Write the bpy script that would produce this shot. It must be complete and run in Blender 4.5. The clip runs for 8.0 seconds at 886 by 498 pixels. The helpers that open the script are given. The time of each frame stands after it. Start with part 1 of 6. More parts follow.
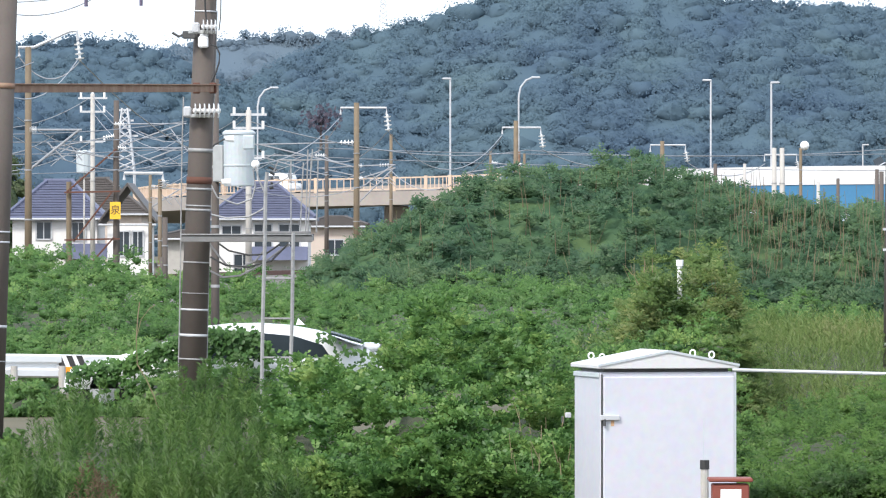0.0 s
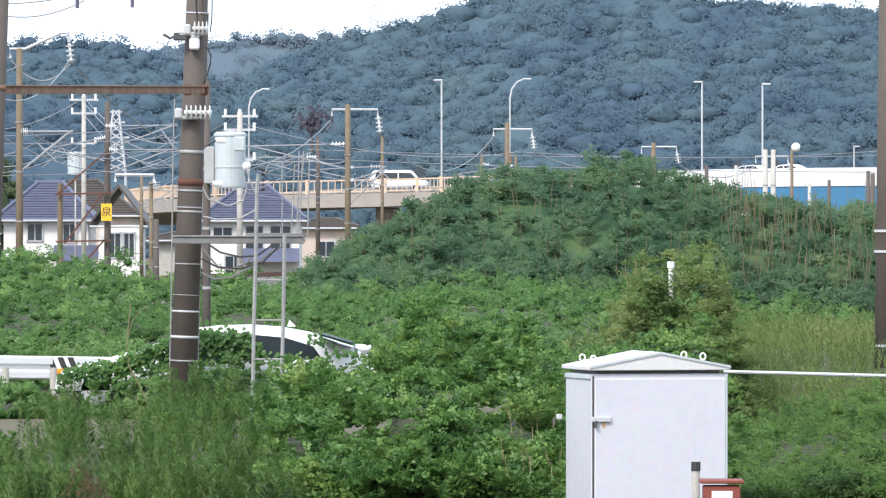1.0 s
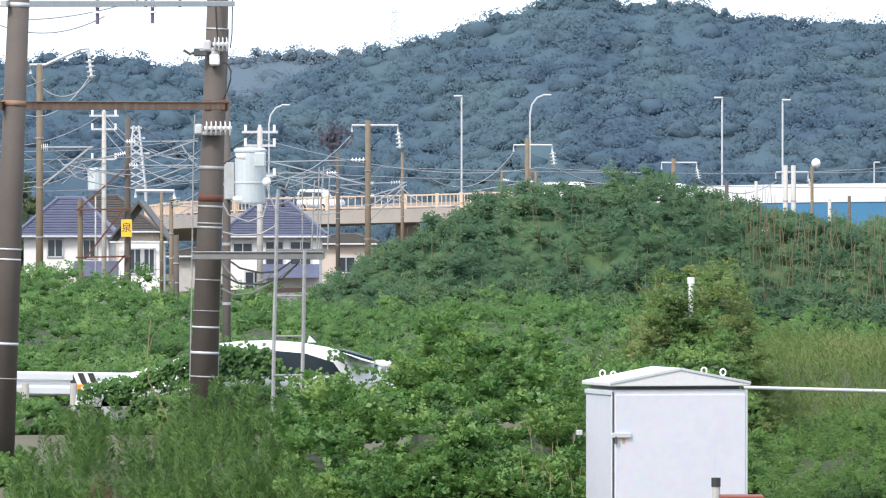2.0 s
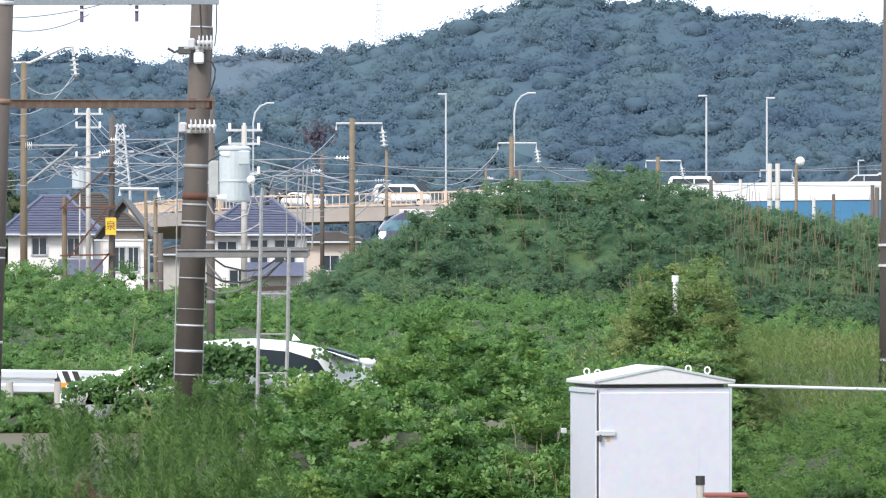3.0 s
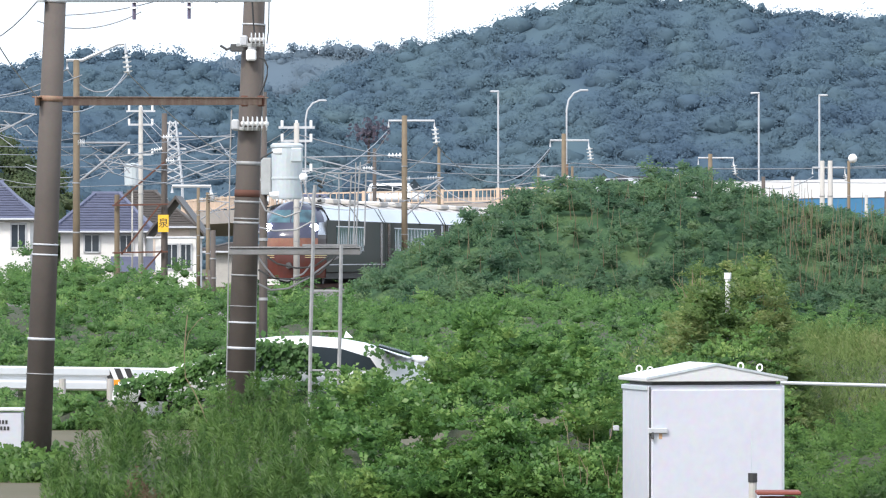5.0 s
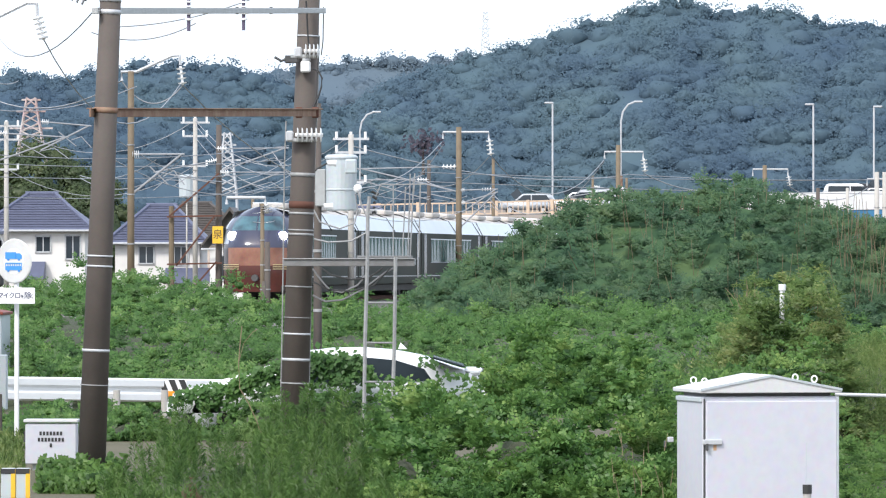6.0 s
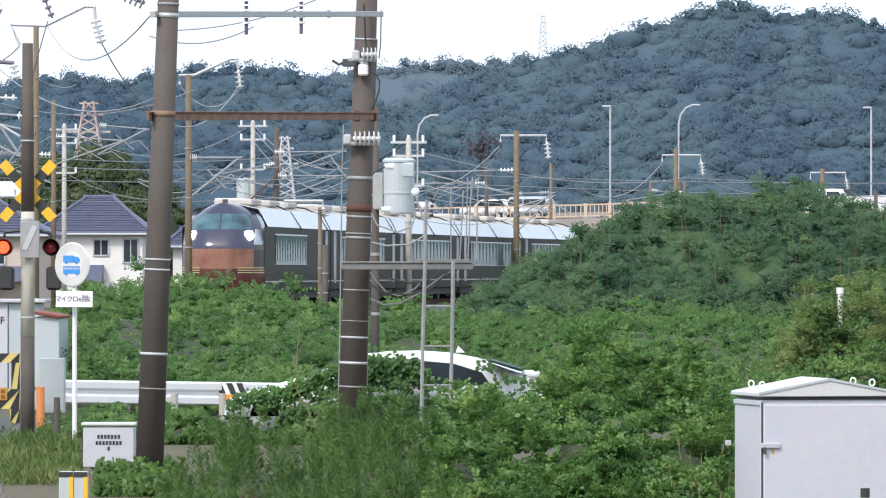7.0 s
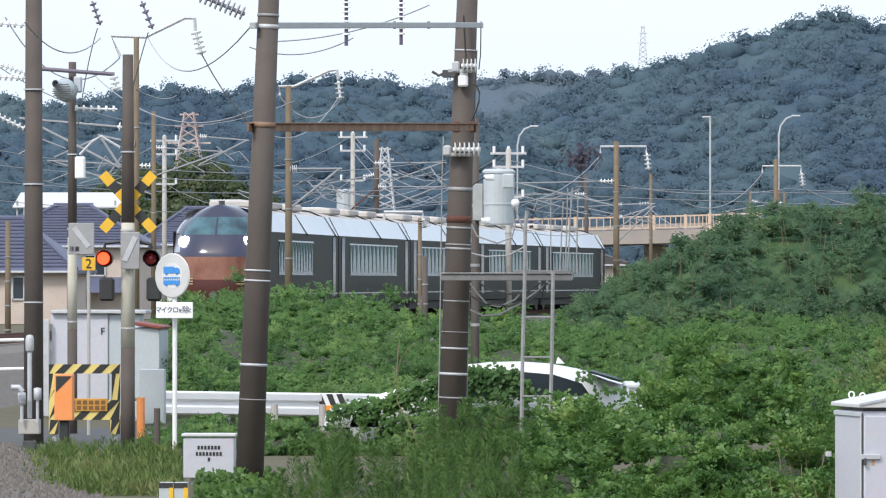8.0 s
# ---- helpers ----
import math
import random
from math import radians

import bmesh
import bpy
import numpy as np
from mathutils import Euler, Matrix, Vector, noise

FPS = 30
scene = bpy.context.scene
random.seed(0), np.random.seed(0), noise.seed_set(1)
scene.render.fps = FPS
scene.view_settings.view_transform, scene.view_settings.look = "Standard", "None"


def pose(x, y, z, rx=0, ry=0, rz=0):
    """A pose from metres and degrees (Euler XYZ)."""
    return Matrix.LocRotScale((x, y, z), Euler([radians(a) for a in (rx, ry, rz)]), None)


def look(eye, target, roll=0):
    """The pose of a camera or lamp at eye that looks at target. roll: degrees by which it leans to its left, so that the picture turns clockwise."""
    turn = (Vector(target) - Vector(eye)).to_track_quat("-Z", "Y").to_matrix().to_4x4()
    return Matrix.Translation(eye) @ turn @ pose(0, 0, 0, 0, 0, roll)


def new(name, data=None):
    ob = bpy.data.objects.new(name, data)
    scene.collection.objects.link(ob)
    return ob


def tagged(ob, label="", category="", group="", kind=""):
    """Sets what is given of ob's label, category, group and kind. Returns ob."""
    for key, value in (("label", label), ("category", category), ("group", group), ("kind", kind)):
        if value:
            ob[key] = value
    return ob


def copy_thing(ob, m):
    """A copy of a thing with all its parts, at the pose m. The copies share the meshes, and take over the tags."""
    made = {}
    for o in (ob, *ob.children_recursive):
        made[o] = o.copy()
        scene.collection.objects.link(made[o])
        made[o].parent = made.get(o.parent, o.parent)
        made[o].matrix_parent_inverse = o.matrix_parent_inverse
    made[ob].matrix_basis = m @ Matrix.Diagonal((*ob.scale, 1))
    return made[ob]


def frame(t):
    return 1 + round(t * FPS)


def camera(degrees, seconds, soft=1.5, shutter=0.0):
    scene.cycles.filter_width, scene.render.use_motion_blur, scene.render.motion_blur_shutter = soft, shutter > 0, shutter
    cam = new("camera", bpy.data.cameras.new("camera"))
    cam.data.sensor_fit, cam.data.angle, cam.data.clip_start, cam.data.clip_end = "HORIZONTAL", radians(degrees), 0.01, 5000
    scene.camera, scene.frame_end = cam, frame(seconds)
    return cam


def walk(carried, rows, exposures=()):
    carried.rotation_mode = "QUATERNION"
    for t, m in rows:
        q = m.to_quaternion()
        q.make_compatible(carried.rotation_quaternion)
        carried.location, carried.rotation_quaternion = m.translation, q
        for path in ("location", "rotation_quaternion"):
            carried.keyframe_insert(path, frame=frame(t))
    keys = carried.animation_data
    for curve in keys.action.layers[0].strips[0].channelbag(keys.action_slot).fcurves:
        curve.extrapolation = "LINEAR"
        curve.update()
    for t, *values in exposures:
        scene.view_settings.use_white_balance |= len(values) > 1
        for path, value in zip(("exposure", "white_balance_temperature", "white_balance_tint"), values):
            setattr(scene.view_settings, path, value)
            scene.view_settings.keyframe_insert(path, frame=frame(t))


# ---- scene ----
# A survey grid from the tripod: u is the bearing, v the fall, in steps of one part in F;
# ranges d are in steps of K metres, so that a breadth is (u - U0) / F * d metres.
F, K, EYE, U0, V0 = 6385.0, 1.65, 2.25, 784.0, 430.0


def at(u, v, d):
    """The place on bearing u and fall v at range d from the tripod."""
    return Vector(((u - U0) / F * d, d * K, EYE + (V0 - v) / F * d))


def up(u, d, z=0.0):
    """The place on bearing u at range d, at height z."""
    return Vector(((u - U0) / F * d, d * K, z))


# ---- camera: a hand-held telephoto that swings to the left ----
cam = camera(math.degrees(2 * math.atan(784 / (F * K))), 8.0, soft=1.2)
SWING = [
    (0.0, 0, 0), (0.3, 9, -2), (0.5, 2, -5.5), (0.7, -20, -4), (0.9, -30, 0), (1.0, -15.5, 3), (1.2, 36, 27), (1.5, 59.5, 29),
    (1.8, 40, 30), (2.0, 20, 31), (2.2, 4, 29.5), (3.3, -8, 27), (3.5, -8, 26), (4.0, -6, 24), (4.3, 5, 21), (4.5, 24.5, 19.5),
    (4.7, 51, 21), (5.8, 158.5, 35), (6.0, 181, 43), (6.5, 228, 46.5), (7.0, 283, 49), (7.5, 349, 71.5), (7.75, 404, 71), (8.0, 460, 68.5),
]
walk(cam, [(t, pose(0, 0, EYE, 90 + math.degrees(math.atan((V0 - 441 + dy) / (F * K))), 0, math.degrees(math.atan(dx / (F * K))))) for t, dx, dy in SWING],
     [(0.0, 0.72), (4.5, 0.66), (6.5, 0.52), (8.0, 0.25)])

# ---- daylight: a bright overcast sky ----
world = bpy.data.worlds.new("overcast")
scene.world = world
world.use_nodes = True
wn = world.node_tree
wn.nodes.clear()
sky = wn.nodes.new("ShaderNodeTexSky")
sky.sky_type, sky.sun_disc = "NISHITA", False
sky.sun_elevation, sky.sun_rotation = radians(48), radians(200)
sky.dust_density = 4
back_sky, back_cloud, add = wn.nodes.new("ShaderNodeBackground"), wn.nodes.new("ShaderNodeBackground"), wn.nodes.new("ShaderNodeAddShader")
back_sky.inputs[1].default_value = 0.05
back_cloud.inputs[0].default_value, back_cloud.inputs[1].default_value = (0.815, 0.92, 1.07, 1), 0.86
wout = wn.nodes.new("ShaderNodeOutputWorld")
wn.links.new(sky.outputs[0], back_sky.inputs[0])
wn.links.new(back_sky.outputs[0], add.inputs[0])
wn.links.new(back_cloud.outputs[0], add.inputs[1])
wn.links.new(add.outputs[0], wout.inputs[0])
sun = new("sun", bpy.data.lights.new("sun", "SUN"))
sun.data.energy, sun.data.angle, sun.data.color = 2.1, radians(10), (1.0, 0.97, 0.92)
sun.matrix_world = look((-45, -25, 75), (0, 40, 0))


# ---- materials ----
def mat(name, col, rough=0.6, metal=0.0, col2=None, var=0.5, scale=6.0, bump=0.15, spec=0.5):
    """A painted, metal or mineral surface with stains at one scale and grain at another."""
    m = bpy.data.materials.new(name)
    m.use_nodes = True
    t = m.node_tree
    b = t.nodes["Principled BSDF"]
    co = t.nodes.new("ShaderNodeTexCoord")
    big, fine = t.nodes.new("ShaderNodeTexNoise"), t.nodes.new("ShaderNodeTexNoise")
    big.inputs["Scale"].default_value, fine.inputs["Scale"].default_value = scale, scale * 9
    big.inputs["Detail"].default_value, fine.inputs["Detail"].default_value = 6, 4
    ramp = t.nodes.new("ShaderNodeValToRGB")
    ramp.color_ramp.elements[0].position, ramp.color_ramp.elements[1].position = 0.35, 0.72
    mix, grain = t.nodes.new("ShaderNodeMixRGB"), t.nodes.new("ShaderNodeMixRGB")
    dark = col2 or tuple(c * 0.7 for c in col)
    mix.inputs[1].default_value, mix.inputs[2].default_value = (*col, 1), (*dark, 1)
    fac = t.nodes.new("ShaderNodeMath")
    fac.operation = "MULTIPLY"
    fac.inputs[1].default_value = var
    grain.blend_type = "OVERLAY"
    grain.inputs[0].default_value = 0.25 * var
    for n in (big, fine):
        t.links.new(co.outputs["Object"], n.inputs["Vector"])
    t.links.new(big.outputs["Fac"], ramp.inputs[0])
    t.links.new(ramp.outputs[0], fac.inputs[0])
    t.links.new(fac.outputs[0], mix.inputs[0])
    t.links.new(mix.outputs[0], grain.inputs[1])
    t.links.new(fine.outputs["Color"], grain.inputs[2])
    t.links.new(grain.outputs[0], b.inputs["Base Color"])
    b.inputs["Roughness"].default_value, b.inputs["Metallic"].default_value = rough, metal
    b.inputs["Specular IOR Level"].default_value = spec
    if bump:
        bp = t.nodes.new("ShaderNodeBump")
        bp.inputs["Strength"].default_value, bp.inputs["Distance"].default_value = bump, 0.02
        t.links.new(fine.outputs["Fac"], bp.inputs["Height"])
        t.links.new(bp.outputs[0], b.inputs["Normal"])
    return m


def leaf_mat(name, cols, patch=0.35, through_light=0.45, gloss=0.02, own=0.28):
    """Foliage: each leaf takes its own tint, and whole patches drift in colour."""
    m = bpy.data.materials.new(name)
    m.use_nodes = True
    t = m.node_tree
    t.nodes.clear()
    geo, co, noi = t.nodes.new("ShaderNodeNewGeometry"), t.nodes.new("ShaderNodeTexCoord"), t.nodes.new("ShaderNodeTexNoise")
    noi.inputs["Scale"].default_value, noi.inputs["Detail"].default_value = patch, 5
    a, s = t.nodes.new("ShaderNodeMath"), t.nodes.new("ShaderNodeMath")
    a.operation, s.operation = "MULTIPLY_ADD", "MULTIPLY_ADD"
    a.inputs[1].default_value, a.inputs[2].default_value = 1.9, -0.55
    s.inputs[1].default_value = own
    ramp = t.nodes.new("ShaderNodeValToRGB")
    e = ramp.color_ramp.elements
    e[0].color, e[1].color = (*cols[0], 1), (*cols[-1], 1)
    e[0].position, e[1].position = 0.1, 0.95
    for i, c in enumerate(cols[1:-1]):
        x = e.new((i + 1) / (len(cols) - 1))
        x.color = (*c, 1)
    t.links.new(co.outputs["Object"], noi.inputs["Vector"])
    t.links.new(noi.outputs["Fac"], a.inputs[0])
    t.links.new(geo.outputs["Random Per Island"], s.inputs[0])
    t.links.new(a.outputs[0], s.inputs[2])
    t.links.new(s.outputs[0], ramp.inputs[0])
    di, tr, gl = t.nodes.new("ShaderNodeBsdfDiffuse"), t.nodes.new("ShaderNodeBsdfTranslucent"), t.nodes.new("ShaderNodeBsdfGlossy")
    gl.inputs["Roughness"].default_value = 0.45
    m1, m2, out = t.nodes.new("ShaderNodeMixShader"), t.nodes.new("ShaderNodeMixShader"), t.nodes.new("ShaderNodeOutputMaterial")
    m1.inputs[0].default_value, m2.inputs[0].default_value = through_light, gloss
    t.links.new(ramp.outputs[0], di.inputs[0])
    t.links.new(ramp.outputs[0], tr.inputs[0])
    t.links.new(di.outputs[0], m1.inputs[1])
    t.links.new(tr.outputs[0], m1.inputs[2])
    t.links.new(m1.outputs[0], m2.inputs[1])
    t.links.new(gl.outputs[0], m2.inputs[2])
    t.links.new(m2.outputs[0], out.inputs[0])
    return m


def glow(name, col, strength):
    m = bpy.data.materials.new(name)
    m.use_nodes = True
    b = m.node_tree.nodes["Principled BSDF"]
    b.inputs["Base Color"].default_value = (*col, 1)
    b.inputs["Emission Color"].default_value = (*col, 1)
    b.inputs["Emission Strength"].default_value = strength
    return m


POLE = mat("weathered_brown_concrete", (0.095, 0.078, 0.068), 0.8, col2=(0.06, 0.05, 0.044), scale=3)
POLE_TAN = mat("tan_rusted_steel", (0.165, 0.125, 0.08), 0.75, col2=(0.11, 0.085, 0.06), scale=4)
CONCRETE = mat("pale_concrete", (0.42, 0.40, 0.37), 0.8, col2=(0.30, 0.28, 0.26), scale=3)
STEEL = mat("galvanised_steel", (0.42, 0.43, 0.43), 0.5, 0.3, scale=10)
BAND = mat("dull_band_steel", (0.33, 0.33, 0.33), 0.6, 0.2, scale=14, var=0.9)
CABLE = mat("grey_cable", (0.16, 0.16, 0.165), 0.6, bump=0)
CHANNEL = mat("dark_zinc_channel", (0.20, 0.20, 0.20), 0.6, 0.2, col2=(0.13, 0.12, 0.11), scale=8)
PALE = mat("pale_zinc", (0.50, 0.51, 0.53), 0.5, 0.1, scale=10)
DARK_STEEL = mat("dark_steel", (0.09, 0.09, 0.09), 0.5, 0.4)
RUST = mat("rusty_steel", (0.19, 0.10, 0.065), 0.85, 0.0, col2=(0.28, 0.19, 0.13), var=0.9, scale=5)
DARK_RUST = mat("dark_rust", (0.11, 0.045, 0.03), 0.85, scale=12)
PORCELAIN = mat("white_porcelain", (0.80, 0.80, 0.80), 0.25, var=0.2, bump=0)
WHITE = mat("white_enamel", (0.51, 0.51, 0.56), 0.45, col2=(0.46, 0.47, 0.52), var=0.5, scale=1.6, bump=0.03)
WHITE_ROOF = mat("white_roof_paint", (0.56, 0.56, 0.57), 0.5, col2=(0.55, 0.54, 0.52), var=0.5, scale=3, bump=0.05)
GREY_PAINT = mat("grey_paint", (0.45, 0.49, 0.51), 0.5, col2=(0.36, 0.40, 0.42), scale=2)
CAR_WHITE = mat("white_car_paint", (0.78, 0.79, 0.80), 0.25, var=0.15, bump=0)
CAR_BLACK = mat("black_car_paint", (0.03, 0.03, 0.035), 0.3, bump=0)
CAR_SILVER = mat("silver_car_paint", (0.55, 0.57, 0.60), 0.3, 0.3, bump=0)
GLASS = mat("dark_glass", (0.03, 0.04, 0.05), 0.08, bump=0, var=0.1)
TYRE = mat("tyre_rubber", (0.02, 0.02, 0.02), 0.9)
WIRE = mat("wire", (0.30, 0.31, 0.33), 0.5, 0.2, bump=0)
WIRE_DARK = mat("black_cable", (0.03, 0.03, 0.03), 0.6, bump=0)
BRACKET = mat("weathered_bracket_pipe", (0.30, 0.31, 0.33), 0.6, 0.1, scale=8)
YELLOW = mat("yellow_paint", (0.78, 0.46, 0.03), 0.5, col2=(0.62, 0.36, 0.04), scale=5)
PALE_YELLOW = mat("pale_yellow_paint", (0.78, 0.62, 0.20), 0.5, col2=(0.66, 0.50, 0.18), scale=5)
BLACK = mat("black_paint", (0.03, 0.03, 0.03), 0.5, bump=0)
ORANGE = mat("orange_paint", (0.80, 0.28, 0.08), 0.5, col2=(0.82, 0.36, 0.16), scale=2)
RED = mat("red_rust_paint", (0.20, 0.045, 0.03), 0.6, col2=(0.16, 0.05, 0.03), scale=6)
BLUE = mat("blue_sign", (0.05, 0.25, 0.62), 0.4, bump=0, var=0.15)
SOIL = mat("soil", (0.10, 0.085, 0.05), 0.95, col2=(0.05, 0.06, 0.025), scale=0.6, bump=0.6)
BALLAST = mat("ballast_stone", (0.17, 0.15, 0.135), 0.9, col2=(0.09, 0.08, 0.07), scale=9, var=0.9)
ASPHALT = mat("asphalt", (0.07, 0.07, 0.072), 0.85, scale=2)
WALL_WHITE = mat("white_stucco", (0.72, 0.70, 0.68), 0.85, col2=(0.60, 0.58, 0.56), scale=1)
WALL_BEIGE = mat("beige_siding", (0.55, 0.46, 0.40), 0.85, scale=1)
TILE_BLUE = mat("blue_grey_roof_tile", (0.10, 0.11, 0.17), 0.55, scale=2, bump=0.2)
TILE_BROWN = mat("dark_brown_roof_tile", (0.075, 0.065, 0.06), 0.6, scale=2)
BRIDGE = mat("bridge_concrete", (0.34, 0.30, 0.27), 0.85, scale=0.5)
BARRIER = mat("white_barrier", (0.60, 0.60, 0.61), 0.6, scale=0.4, var=0.4)
BLUE_STEEL = mat("blue_girder", (0.035, 0.16, 0.30), 0.5, scale=0.5)
RAIL_TAN = mat("tan_railing", (0.58, 0.44, 0.33), 0.7, col2=(0.45, 0.33, 0.25), scale=1)

LEAF_KUDZU = leaf_mat("kudzu_leaf", [(0.033, 0.074, 0.028), (0.072, 0.158, 0.048), (0.110, 0.221, 0.061), (0.193, 0.308, 0.095)], patch=0.9, own=0.28)
LEAF_VINE = leaf_mat("vine_leaf", [(0.025, 0.062, 0.020), (0.060, 0.138, 0.036), (0.108, 0.207, 0.051), (0.225, 0.325, 0.094)], patch=2.0, own=0.3, through_light=0.35)
LEAF_BAMBOO = leaf_mat("bamboo_leaf", [(0.050, 0.110, 0.066), (0.074, 0.155, 0.086), (0.108, 0.198, 0.098), (0.155, 0.245, 0.108)], patch=0.7, own=0.34, through_light=0.5)
LEAF_SHRUB = leaf_mat("shrub_leaf", [(0.052, 0.103, 0.032), (0.090, 0.163, 0.045), (0.142, 0.215, 0.063), (0.275, 0.310, 0.117)], patch=1.8, own=0.3)
LEAF_GRASS = leaf_mat("grass_blade", [(0.081, 0.142, 0.043), (0.133, 0.214, 0.059), (0.199, 0.275, 0.085), (0.323, 0.332, 0.152)], patch=0.5, own=0.2)
LEAF_WEED = leaf_mat("goldenrod_leaf", [(0.042, 0.094, 0.027), (0.076, 0.158, 0.040), (0.115, 0.212, 0.050), (0.165, 0.270, 0.072)], patch=2.4, own=0.2)
# Blue-grey of the hill crowns is distance haze mixed into the leaf colour.
LEAF_WOOD_HAZE = leaf_mat("haze_blue_wood_crown", [(0.082, 0.126, 0.178), (0.096, 0.146, 0.192), (0.110, 0.166, 0.200), (0.130, 0.190, 0.208)], patch=0.045, through_light=0.35, gloss=0.0, own=0.08)
LEAF_WOOD_FAR_HAZE = leaf_mat("haze_pale_far_crown", [(0.11, 0.155, 0.20), (0.135, 0.18, 0.225), (0.155, 0.205, 0.24)], patch=0.01, through_light=0.3, gloss=0.0, own=0.3)
LEAF_RED = leaf_mat("reddish_crown", [(0.105, 0.115, 0.145), (0.145, 0.115, 0.14)], patch=0.1, gloss=0.0)
STALK = mat("dry_stalk", (0.20, 0.17, 0.10), 0.9, col2=(0.18, 0.12, 0.07), bump=0)
CULM = mat("tan_bamboo_culm", (0.19, 0.17, 0.10), 0.8, col2=(0.15, 0.10, 0.065), var=0.8, scale=0.8, bump=0)
LEAF_SHRUB_DARK = leaf_mat("olive_tree_leaf", [(0.045, 0.07, 0.035), (0.075, 0.105, 0.048), (0.12, 0.15, 0.065)], patch=0.3)
# Stem and litter brown, kept dark: the bushes' inner shade is in this colour.
HOLLOW_SHADE = mat("hollow_shade_litter", (0.055, 0.058, 0.028), 0.95, col2=(0.03, 0.045, 0.018), var=1.0, scale=7, bump=0.5)
DEAD = leaf_mat("dead_plant", [(0.11, 0.075, 0.045), (0.19, 0.13, 0.08)], patch=1)


# ---- mesh helpers ----
def mesh_of(name, verts, faces, material, smooth=False):
    me = bpy.data.meshes.new(name)
    me.from_pydata(verts, [], faces)
    me.materials.append(material)
    if smooth:
        me.polygons.foreach_set("use_smooth", [True] * len(me.polygons))
    me.update()
    return me


def part(name, bm, material, parent=None, label="", smooth=False):
    """Links a bmesh as one mesh object under a thing."""
    me = bpy.data.meshes.new(name)
    bmesh.ops.recalc_face_normals(bm, faces=bm.faces)
    bm.to_mesh(me)
    bm.free()
    me.materials.append(material)
    if smooth:
        me.polygons.foreach_set("use_smooth", [True] * len(me.polygons))
    ob = new(name, me)
    ob.parent = parent
    if label:
        tagged(ob, label)
    return ob


def thing(name, loc, label, category, group="", rz=0.0, kind=""):
    ob = new(name)
    ob.empty_display_size = 0.2
    ob.matrix_basis = pose(*loc, 0, 0, rz)
    return tagged(ob, label, category, group, kind)


def B():
    return bmesh.new()


def box(bm, c, s, bevel=0.0, rot=None):
    """A block of size s about c, with chamfered edges."""
    r = bmesh.ops.create_cube(bm, size=1.0)
    m = Matrix.Translation(c) @ (rot or Matrix()) @ Matrix.Diagonal((*s, 1))
    bmesh.ops.transform(bm, matrix=m, verts=r["verts"])
    if bevel:
        edges = list({e for v in r["verts"] for e in v.link_edges})
        bmesh.ops.bevel(bm, geom=edges, offset=bevel, segments=1, affect="EDGES")
    return bm


def rod(bm, p, q, r0, r1=None, n=8):
    """A round bar from p to q that tapers from r0 to r1."""
    p, q = Vector(p), Vector(q)
    d = q - p
    m = Matrix.Translation((p + q) / 2) @ d.to_track_quat("Z", "Y").to_matrix().to_4x4()
    bmesh.ops.create_cone(bm, cap_ends=True, segments=n, radius1=r0, radius2=r0 if r1 is None else r1, depth=d.length, matrix=m)
    return bm


def tube(bm, pts, r, n=5):
    """A bent pipe through pts."""
    pts = [Vector(p) for p in pts]
    rings = []
    for i, p in enumerate(pts):
        d = (pts[min(i + 1, len(pts) - 1)] - pts[max(i - 1, 0)]).normalized()
        q = d.to_track_quat("Z", "Y")
        rings.append([bm.verts.new(p + q @ Vector((math.cos(2 * math.pi * k / n) * r, math.sin(2 * math.pi * k / n) * r, 0))) for k in range(n)])
    for a, b in zip(rings, rings[1:]):
        for k in range(n):
            bm.faces.new((a[k], a[(k + 1) % n], b[(k + 1) % n], b[k]))
    return bm


def lathe(bm, prof, m, n=12):
    """Turns the outline prof of (radius, height) round the axis of m."""
    rings = [[bm.verts.new(m @ Vector((r * math.cos(2 * math.pi * k / n), r * math.sin(2 * math.pi * k / n), h))) for k in range(n)] for r, h in prof]
    for a, b in zip(rings, rings[1:]):
        for k in range(n):
            bm.faces.new((a[k], a[(k + 1) % n], b[(k + 1) % n], b[k]))
    return bm


def prism(bm, outline, p, u, v, w):
    """An outline of (a, b) in the plane of u and v at p, made thick along w."""
    p, u, v, w = Vector(p), Vector(u), Vector(v), Vector(w)
    a = [bm.verts.new(p + u * x + v * y) for x, y in outline]
    b = [bm.verts.new(p + u * x + v * y + w) for x, y in outline]
    n = len(outline)
    bm.faces.new(a)
    bm.faces.new(b[::-1])
    for i in range(n):
        bm.faces.new((a[i], a[(i + 1) % n], b[(i + 1) % n], b[i]))
    return bm


def sag(p, q, dip, n=14):
    p, q = Vector(p), Vector(q)
    return [p.lerp(q, i / n) - Vector((0, 0, dip * 4 * (i / n) * (1 - i / n))) for i in range(n + 1)]


def words(name, text, size, m, material, parent, spread=1.0):
    """Lettering in the built-in font, a thin raised mesh."""
    cu = bpy.data.curves.new(name, "FONT")
    cu.body, cu.size, cu.align_x, cu.align_y, cu.extrude, cu.space_character = text, size, "CENTER", "CENTER", 0.003, spread
    tmp = bpy.data.objects.new(name, cu)
    scene.collection.objects.link(tmp)
    me = bpy.data.meshes.new_from_object(tmp.evaluated_get(bpy.context.evaluated_depsgraph_get()))
    bpy.data.objects.remove(tmp)
    me.materials.clear()
    me.materials.append(material)
    ob = new(name, me)
    ob.parent = parent
    ob.matrix_basis = m
    return ob


rng = np.random.default_rng(7)


